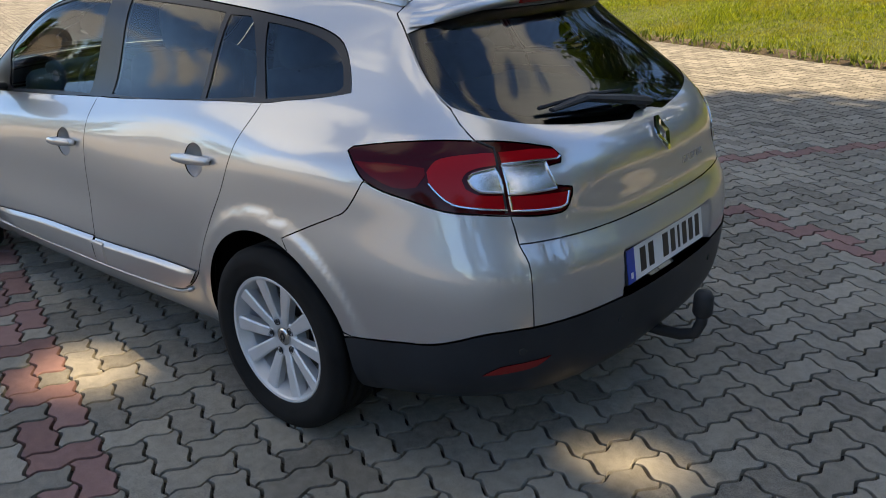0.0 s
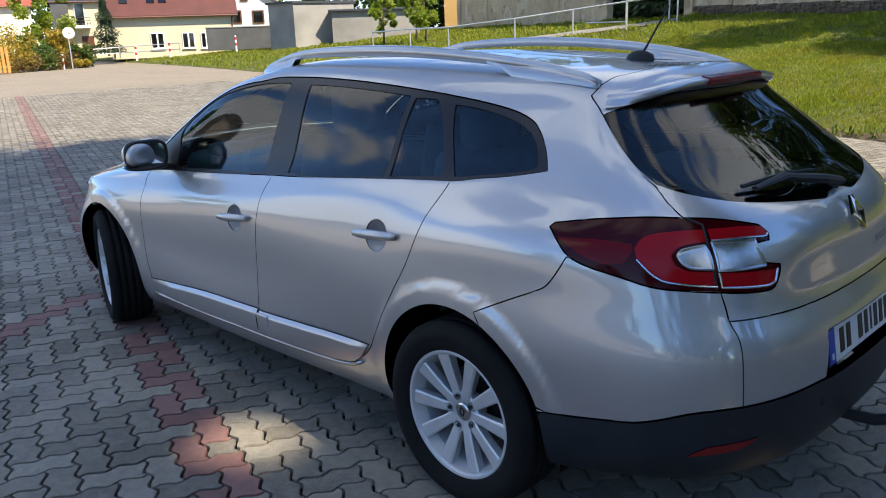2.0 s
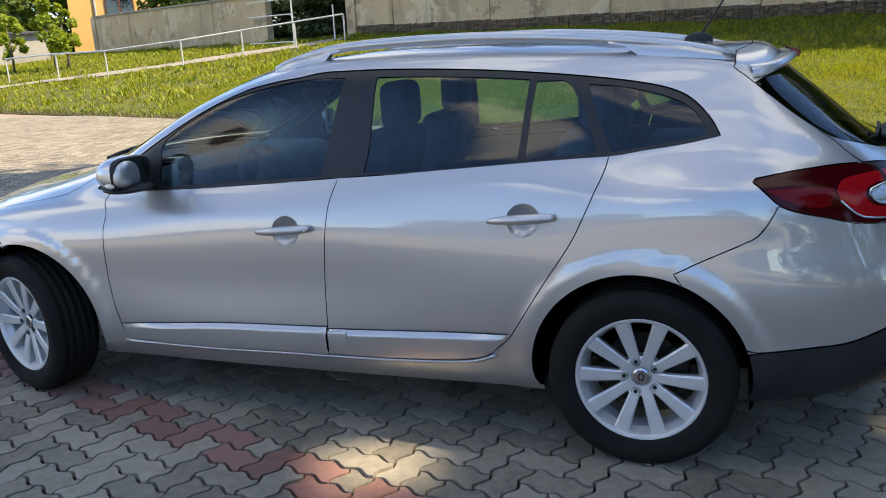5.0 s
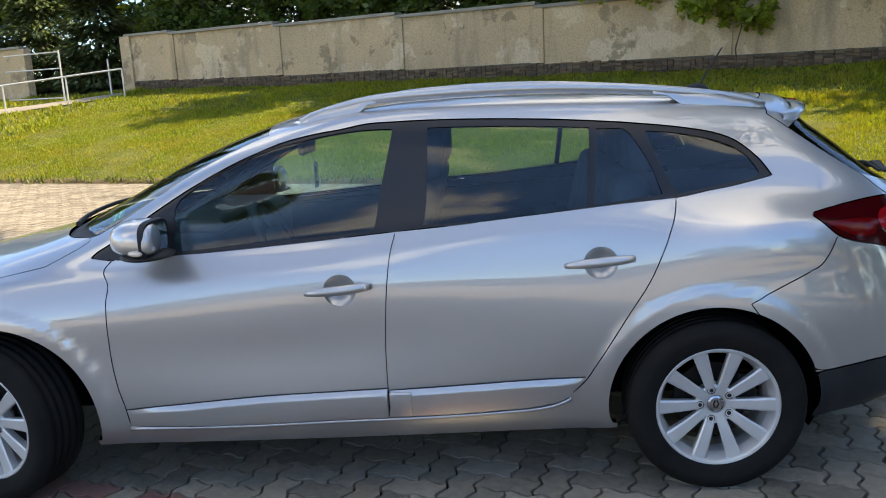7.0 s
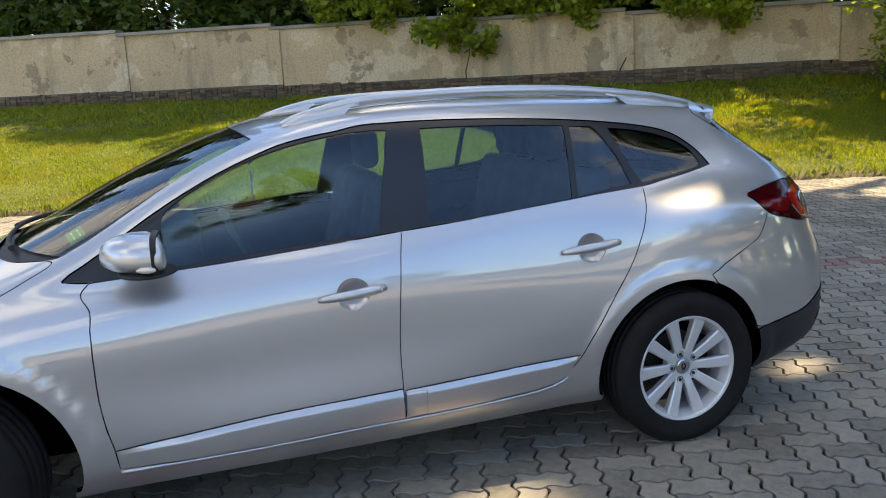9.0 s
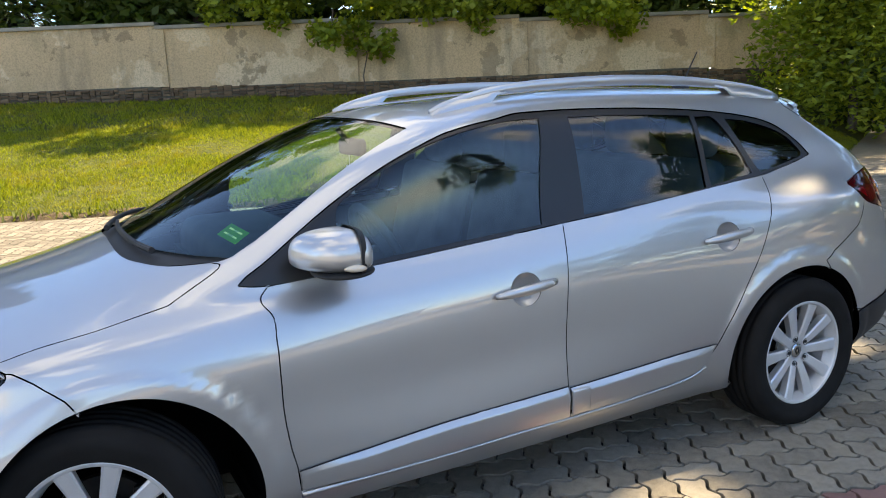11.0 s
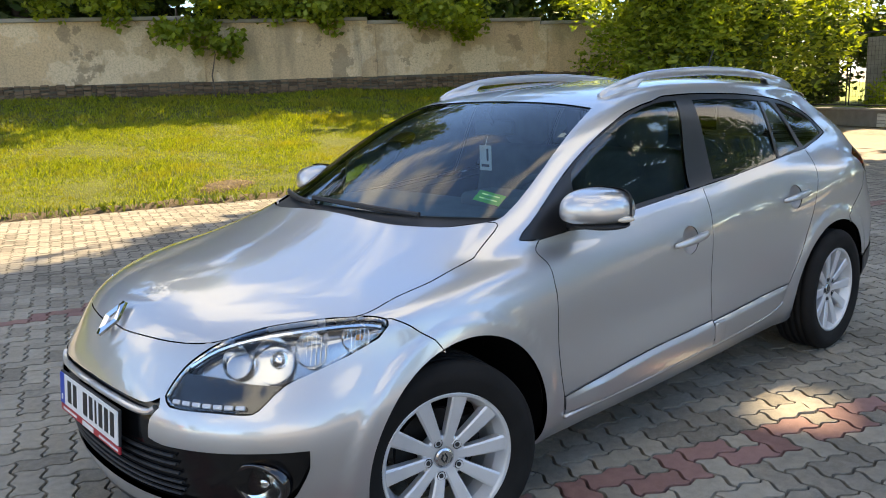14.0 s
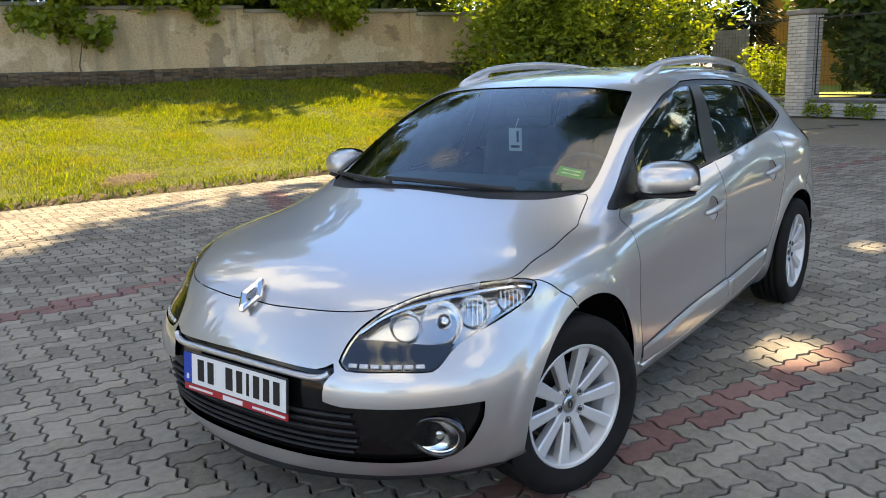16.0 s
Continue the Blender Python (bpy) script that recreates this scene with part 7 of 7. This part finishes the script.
for k in range(7):
    part("baluster", tube([at2(1.5 + k * .24, -.98, 2.7), at2(1.5 + k * .24, -.98, 3.45)], .014, 5), M_IRON, balcony_house)
win2(2.2, 3.75, .8, 1.9, False)
part("door", box((.95, .1, 1.95), bevel=.02), M_DOORWOOD, balcony_house, at=Matrix.Translation(at2(2.6, -.04, .98)) @ Matrix.Rotation(math.atan2(-4.2, -1.6), 4, "Z"))
house("red_roofed_house", "pale yellow house with a red tiled roof", (75.2, -18.5), (73.8, -23.6), 9, 0, 4.75, 3.5, surface("yellow_render", (.62, .57, .42), (.74, .69, .54), .85), surface("red_tiles", (.26, .05, .035), (.36, .08, .055), .7, 2, 30, .3))

# ochre building behind the further wall
ochre = thing("ochre_house", "ochre rendered building with brown windows behind the wall", "building")
ochre_at = Matrix.Translation((42.5, -43.0, 0)) @ Matrix.Rotation(radians(40.5), 4, "Z")
part("wall", box((6.2, 7, 6.6), (-2.4, -3.5, 3.7)), M_OCHRE, ochre, at=ochre_at)
part("roof", box((7.0, 8, .3), (-2.4, -3.5, 7.1), .05), M_DARKROOF, ochre, at=ochre_at)
for x in (-2.6,):
    fr = part("window", box((1.9, .12, 1.6), (x, .02, 4.6), .02), M_DOORWOOD, ochre, at=ochre_at)
    for k in (-.46, .46):
        part("pane", box((.78, .05, 1.36), (x + k, .07, 4.6)), M_GLOSS, fr)
part("downpipe", tube([(-1.0, .1, 7.0), (-1.0, .1, .4)], .06, 8), M_ZINC, ochre, at=ochre_at)

# grey shed and walls
shed = thing("grey_shed", "old grey rendered shed with a flat roof", "shed")
pts = [(45.3, -28.5), (42.72, -28.66), (41.9, -32.9), (46.5, -33.6)]
bm = bmesh.new()
f0 = bm.faces.new([bm.verts.new((x, y, .4)) for x, y in pts])
ext = bmesh.ops.extrude_face_region(bm, geom=[f0])
bmesh.ops.translate(bm, vec=(0, 0, 3.0), verts=[v for v in ext["geom"] if isinstance(v, bmesh.types.BMVert)])
bmesh.ops.recalc_face_normals(bm, faces=bm.faces)
part("wall", bm, M_GREYOLD, shed)
bm = bmesh.new()
f0 = bm.faces.new([bm.verts.new((44 + (x - 44) * 1.06, -31 + (y + 31) * 1.06, 3.4)) for x, y in pts])
ext = bmesh.ops.extrude_face_region(bm, geom=[f0])
bmesh.ops.translate(bm, vec=(0, 0, .14), verts=[v for v in ext["geom"] if isinstance(v, bmesh.types.BMVert)])
bmesh.ops.recalc_face_normals(bm, faces=bm.faces)
part("roof", bm, M_DARKROOF, shed)
annexe = thing("low_annexe", "lower grey annexe with an overhanging dark roof", "shed")
aturn = math.atan2(-3.77, -3.21)
part("wall", box((5.6, 2.4, 2.4), bevel=.01), M_GREYOLD, annexe, at=Matrix.Translation((40.3, -33.4, 1.6)) @ Matrix.Rotation(aturn, 4, "Z"))
part("roof", box((6.0, 2.9, .14), bevel=.02), M_DARKROOF, annexe, at=Matrix.Translation((40.3, -33.4, 2.88)) @ Matrix.Rotation(aturn, 4, "Z"))
for i in range(3):
    part("pipe_post", tube([(41.6 + .2 * i, -31.6 - .35 * i, .8), (41.6 + .2 * i, -31.6 - .35 * i, 2.5)], .05, 8), M_CAP, annexe)
dark_wall = thing("dark_garden_wall", "dark grey block wall beside the houses", "wall")
part("wall", box((5.2, .25, 1.5), bevel=.02), M_DARKWALL, dark_wall, at=Matrix.Translation((49.5, -29.2, 1.35)) @ Matrix.Rotation(math.atan2(-3.8, -2.4), 4, "Z"))
part("coping", box((5.3, .34, .08), bevel=.02), M_CAP, dark_wall, at=Matrix.Translation((49.5, -29.2, 2.14)) @ Matrix.Rotation(math.atan2(-3.8, -2.4), 4, "Z"))

# planting, fence, sign and bollards at the corner
conifer("conifer", "bushy blue-green conifer at a house corner", (55.3, -21.9, .6), 3.4, 1.3, 4200, leafy("blue_green_needles", (.015, .04, .02), (.05, .09, .045), .15), 190)
tree("corner_tree", "light green tree between the houses", (60.5, -19.6, .2), 7.5, 1.9, 4200, .16, M_LEAF_BRIGHT, 191, clumps=30, trunk=.12, low=.15)
for k, (x, y, w, h, mat, words) in enumerate(((47.9, -13.2, 1.3, 2.6, M_GOLD, "golden leafy shrub in a corner bed"), (50.8, -16.9, .9, 2.4, M_GOLD, "golden leafy shrub in a corner bed"), (49.2, -15.2, 1.2, 1.5, M_LEAF, "clipped green shrub in a corner bed"), (50.3, -18.0, .9, 1.4, M_LEAF, "clipped green shrub in a corner bed"), (51.8, -15.4, 1.4, 2.0, M_LEAF, "clipped green shrub in a corner bed"), (49.6, -17.6, .5, .6, M_GOLD, "golden leafy shrub in a corner bed"))):
    sh = thing("corner_shrub", words, "shrub", "corner planting")
    part("stems", limbs((x, y, .1), (x, y, h * .6), .04, 200 + k, 5, w * .5), M_BARK, sh)
    part("foliage", leaves(2400, lambda rng, x=x, y=y, w=w, h=h: (np.array((x + rng.normal(0, w * .4), y + rng.normal(0, w * .4), .25 + rng.random() * (h - .5))), w * .38), .085, 210 + k, 20), mat, sh)
def hedge_run(rng):
    t = rng.random()
    return np.array((47.0 + 3.2 * t, -13.0 - 5.0 * t, .2 + .45 * rng.random())), .4


tagged(part("low_hedge", leaves(5200, hedge_run, .07, 220, 44), leafy("bronze_hedge", (.10, .07, .02), (.24, .17, .05), .3)), "low bronze hedge along the yard's edge", "hedge", kind="stuff")
gate_fence = thing("wooden_fence", "orange wooden picket fence", "fence")
for k in range(16):
    y = -9.2 - .21 * k
    part("picket", box((.03, .15, 1.35), (46.3 - .035 * k, y, .72), .008, 1), M_WOOD, gate_fence)
for z in (.35, 1.1):
    part("fence_rail", tube([(46.36, -9.1, z), (45.8, -12.5, z)], .04, 6), M_WOOD, gate_fence)
sign = thing("round_sign", "round white road sign on a grey post", "sign")
p = Vector((48.69, -16.84, 2.04))
part("post", tube([(48.72, -16.80, 0), (48.72, -16.80, 2.3)], .035, 8), M_ZINC, sign)
disc = part("plate", lathe([(0, .012), (.31, .012), (.33, 0), (.31, -.01), (0, -.01)], 32, "X"), M_WHITE, sign, at=Matrix.Translation(p) @ Matrix.Rotation(radians(-20), 4, "Z") @ Matrix.Rotation(math.pi, 4, "Z"))
for z in (.05, -.04):
    part("text_bar", box((.012, .16, .05), (.014, .03, z)), M_CAP, disc)
M_REDPAINT = plain("red_band", (.45, .03, .03), .5)
for k, (x, y, z) in enumerate(((48.88, -16.35, .0), (48.2, -20.56, .35), (43.07, -24.52, .72), (46.6, -22.0, .5))):
    bl = thing("bollard", "white bollard with red bands", "bollard", "bollards along the yard")
    part("post", tube([(x, y, z - .1), (x, y, z + .85)], .06, 10), M_WHITE, bl)
    for h in (.25, .6):
        part("band", lathe([(.064, 0), (.064, .16)], 12, "Z"), M_REDPAINT, bl, at=pose(x, y, z + h))
chain = thing("chain_fence", "low pipe fence between bollards", "fence")
for a, b in (((54.0, -19.6, .35), (53.1, -21.7, .45)), ((53.1, -21.7, .45), (48.2, -23.5, .6))):
    for h in (.25, .62):
        part("rail", tube([Vector(a) + Vector((0, 0, h)), Vector(b) + Vector((0, 0, h))], .03, 6), M_ZINC, chain)
    for q in (a, b):
        part("post", tube([Vector(q) - Vector((0, 0, .1)), Vector(q) + Vector((0, 0, .7))], .035, 6), M_ZINC, chain)
# trees on the open side of the yard
for k, (x, y, h, r) in enumerate(((43, 17, 7.5, 3.4), (52, 25, 8.0, 4.0), (-8, 44, 9, 4.5), (14, 46, 8, 4.2))):
    tree("yard_tree", "leafy tree at the far side of the yard", (x, y, 0), h, r, 3400, .26, M_LEAF, 270 + k, clumps=34, trunk=.22, low=.2, group="trees across the yard")
# woods closing the view
for k, (x, y, h, r) in enumerate(((58, -48, 11, 5), (50, -44, 10, 4.5), (50, -50, 11, 4.5), (30.5, -41, 10, 4), (68, -44, 11, 5), (84, -30, 13, 6), (88, -14, 13, 6), (34, -42, 9, 3.5))):
    tree("far_tree", "large leafy tree behind the houses", (x, y, 0), h, r, 3400, .30, M_LEAF, 240 + k, clumps=34, trunk=.25, low=.15, group="trees behind the houses")

# weeds at the foot of the low wall, and a fallen twig
for k, d in enumerate((.5, .9, 1.6, 2.0, -.5)):
    q = PILLAR + END_DIR * d + END_OUT * .3
    wd = thing("wall_weed", "small weed at the foot of the low wall", "weed", "weeds at the low wall")
    part("leaves", leaves(120, lambda rng, q=q: (np.array((q.x, q.y, .14 + .1 * rng.random())), .2), .05, 300 + k, 5, ratio=.5), M_LEAF_BRIGHT, wd)
tagged(part("fallen_twig", tube([(-13.6, -1.4, .012), (-13.2, -1.9, .02), (-12.9, -1.7, .012), (-12.3, -2.2, .012)], [.012, .010, .007, .004], 6), M_BARK), "dry fallen twig lying on the paving", "twig")


# ---- block paving: zigzag blocks in herringbone, with bands of red blocks ----
UNIT = .1125
AX1 = np.array((math.cos(radians(163.3)), math.sin(radians(163.3))))
AX2 = np.array((math.cos(radians(73.3)), math.sin(radians(73.3))))
ROW0, COL0, WAVE = .58, 12.15, .105


def block_material(name, low, high, joined):
    m, n, l, b = nodes_of(name)
    geo, info = n.new("ShaderNodeNewGeometry"), n.new("ShaderNodeObjectInfo")
    stain, grit, mot = (n.new("ShaderNodeTexNoise") for _ in range(3))
    for t, s, d in ((stain, 1.1, 6), (grit, 330, 4), (mot, 26, 6)):
        t.inputs["Scale"].default_value, t.inputs["Detail"].default_value = s, d
        t.inputs["Roughness"].default_value = .62
        l.new(geo.outputs["Position"], t.inputs["Vector"])
    chance = geo.outputs["Random Per Island"] if joined else info.outputs["Random"]

    def math_node(op, a, b_):
        q = n.new("ShaderNodeMath")
        q.operation = op
        for k, v in enumerate((a, b_)):
            if isinstance(v, (int, float)):
                q.inputs[k].default_value = v
            else:
                l.new(v, q.inputs[k])
        return q.outputs[0]
    t = math_node("MULTIPLY", chance, .5)
    t = math_node("ADD", t, math_node("MULTIPLY", math_node("SUBTRACT", stain.outputs["Fac"], .5), .9))
    t = math_node("ADD", t, math_node("MULTIPLY", math_node("SUBTRACT", mot.outputs["Fac"], .5), .9))
    t = math_node("ADD", t, math_node("MULTIPLY", math_node("SUBTRACT", grit.outputs["Fac"], .5), 1.9))
    t = math_node("ADD", t, .26)
    mx = n.new("ShaderNodeMixRGB")
    mx.use_clamp = True
    mx.inputs[1].default_value, mx.inputs[2].default_value = (*low, 1), (*high, 1)
    l.new(t, mx.inputs[0])
    l.new(mx.outputs[0], b.inputs["Base Color"])
    b.inputs["Roughness"].default_value = .82
    bp = n.new("ShaderNodeBump")
    bp.inputs["Strength"].default_value, bp.inputs["Distance"].default_value = .6, .004
    l.new(grit.outputs["Fac"], bp.inputs["Height"])
    l.new(bp.outputs["Normal"], b.inputs["Normal"])
    return m


GREY, RED = ((.108, .097, .077), (.365, .333, .272)), ((.15, .076, .066), (.30, .172, .152))
M_BLOCK = {(red, joined): block_material("block_%s_%s" % ("red" if red else "grey", "field" if joined else "single"), *(RED if red else GREY), joined) for red in (0, 1) for joined in (0, 1)}


def outline(cells_u, cells_v):
    """The wavy rim of a block of so many units, counterclockwise, drawn in a little for its joint."""
    pts = []
    def edge(p, d, flip):
        side = np.array((-d[1], d[0])) if flip else np.array((d[1], -d[0]))
        for s, w in ((0, 0), (.2, WAVE), (.35, WAVE * .7), (.65, -WAVE * .7), (.8, -WAVE)):
            pts.append(p + d * s + side * w * TURN[0 if abs(d[0]) > .5 else 1])
    for k in range(cells_u):
        edge(np.array((k, 0.0)), np.array((1.0, 0)), False)
    for k in range(cells_v):
        edge(np.array((cells_u, k * 1.0)), np.array((0.0, 1)), False)
    for k in range(cells_u):
        edge(np.array((cells_u - k, cells_v * 1.0)), np.array((-1.0, 0)), False)
    for k in range(cells_v):
        edge(np.array((0.0, cells_v - k * 1.0)), np.array((0.0, -1)), False)
    p = np.array(pts)
    a, b = p - np.roll(p, 1, 0), np.roll(p, -1, 0) - p
    nrm = lambda d: np.stack([-d[:, 1], d[:, 0]], 1) / np.linalg.norm(d, axis=1)[:, None]  # noqa: E731
    inn = nrm(a) + nrm(b)
    inn /= np.linalg.norm(inn, axis=1)[:, None] * .95
    return p, inn


TURN = (1, 1)


def block_rings(cells_u, cells_v):
    p, inn = outline(cells_u, cells_v)
    top = (p + inn * .059) * UNIT
    rim = (p + inn * .049) * UNIT
    low = (p + inn * .046) * UNIT
    return [(top, 0.0), (rim, -.0025), (low, -.030)]


KIND = {"long": (2, 1), "across": (1, 2), "half": (1, 1)}
RINGS = {k: block_rings(*v) for k, v in KIND.items()}


def to_world(i, j):
    s, t = (i + ROW0) * UNIT, (j + COL0) * UNIT
    return s * AX1[0] + t * AX2[0], s * AX1[1] + t * AX2[1]


BAND = [np.array(q) for q in ((2.9, -3.3), (1.9, -3.15), (.23, -3.13), (-.24, -3.80), (-.52, -4.19), (-1.9, -6.1))]


def in_band(c):
    for a, b in zip(BAND, BAND[1:]):
        d = b - a
        t = min(max(float((c - a) @ d / (d @ d)), 0), 1)
        if np.linalg.norm(c - a - d * t) < .10:
            return True
    return False


def is_red(i, j, kind, c):
    if kind == "half":
        return 0
    if j in (0, 1) and (kind == "long" or j == 0):
        return 1
    if -33 <= j <= -32 and (kind == "long" or j == -33) and i > -20:
        return 1
    if 2 <= j <= 16 and abs((i - .58 + 26.4 - .6) - (j + 12.15 - 16.8)) < 1.2:
        return 1
    return int(j < -20 and in_band(c))


joined = {0: ([], []), 1: ([], [])}
single = []
lattice = []
X0, X1, Y0, Y1 = -9.5, 25.0, -13.0, 5.2
for i in range(-240, 130):
    for j in range(-165, 60):
        x, y = to_world(i + .5, j + .5)
        if not (X0 < x < X1 and Y0 < y < Y1) or y < edge_y(x) - .1 or (x > 12 and y > 3.2):
            continue
        if j < 0:
            m = (i + 2 - j) % 4
        else:
            m = (i - j) % 4
        if m == 0:
            lattice.append((i, j, "long"))
        elif m == 3:
            lattice.append((i, j, "half" if j == -1 else "across"))
        if j == 0 and m == 2:
            lattice.append((i, j, "half"))
pavement = tagged(new("pavement"), "grey zigzag block paving with bands of red blocks", "pavement", kind="structure")
rng = random.Random(5)
flatmap = np.stack([AX1, AX2])
LOCAL = {}
for k, rings in RINGS.items():
    LOCAL[k] = [np.column_stack([r @ flatmap, np.full(len(r), z)]) for r, z in rings]
# AX1 turned to AX2 runs clockwise seen from above: wind the faces so that they look up
UP = 1 if AX1[0] * AX2[1] - AX1[1] * AX2[0] > 0 else -1


def block_faces(n, base, rings):
    f = [tuple(base + k for k in range(n))[::UP]]
    for r in range(rings - 1):
        for k in range(n):
            a, b = base + r * n + k, base + r * n + (k + 1) % n
            f.append((a, a + n, b + n, b)[::UP])
    return f


SHARED = {}
for (i, j, kind) in lattice:
    x, y = to_world(i, j)
    u, v = KIND[kind]
    cx, cy = to_world(i + u / 2, j + v / 2)
    red = is_red(i, j, kind, np.array((cx, cy)))
    z = rng.uniform(-.0022, .0006)
    near = -.45 < cx < 3.05 and .98 < cy < 2.75
    if near:
        single.append((kind, red, x, y, z))
        continue
    close = -4 < cx < 7 and -4.5 < cy < 4
    verts, faces = joined[red]
    rings = LOCAL[kind] if close else LOCAL[kind][1:2]
    base = len(verts)
    tilt = (rng.gauss(0, .004), rng.gauss(0, .004))
    for r in rings:
        verts.extend((x + q[0], y + q[1], q[2] * (1 if close else 0) + z + tilt[0] * q[0] + tilt[1] * q[1]) for q in r.tolist())
    faces.extend(block_faces(len(rings[0]), base, len(rings)))
for red, (verts, faces) in joined.items():
    me = bpy.data.meshes.new("paving_field")
    me.from_pydata(verts, [], faces)
    tagged(part("paving_field", me, M_BLOCK[red, 1], pavement), "joined field of %s paving blocks" % ("red" if red else "grey"), kind="stuff")
for kind, red, x, y, z in single:
    key = (kind, red)
    if key not in SHARED:
        me = bpy.data.meshes.new("paver")
        n = len(LOCAL[kind][0])
        me.from_pydata([tuple(q) for r in LOCAL[kind] for q in r.tolist()], [], block_faces(n, 0, 3))
        me.materials.append(M_BLOCK[red, 0])
        SHARED[key] = me
    part("paver", SHARED[key], None, pavement, at=pose(x, y, z, rng.gauss(0, .25), rng.gauss(0, .25), 0))
M_BED = surface("joint_sand", (.010, .009, .007), (.030, .026, .02), .95, 5, 200, .6)
bm = bmesh.new()
row = []
for k in range(44):
    x = X0 + (X1 - X0) * k / 43
    row.append((bm.verts.new((x, max(edge_y(x) - .15, Y0), -.026)), bm.verts.new((x, (Y1 if x < 12 else 3.2) - .12, -.026))))
for a, b in zip(row, row[1:]):
    bm.faces.new((a[0], b[0], b[1], a[1]))
part("joint_bed", bm, M_BED, pavement, "dark sand in the joints")
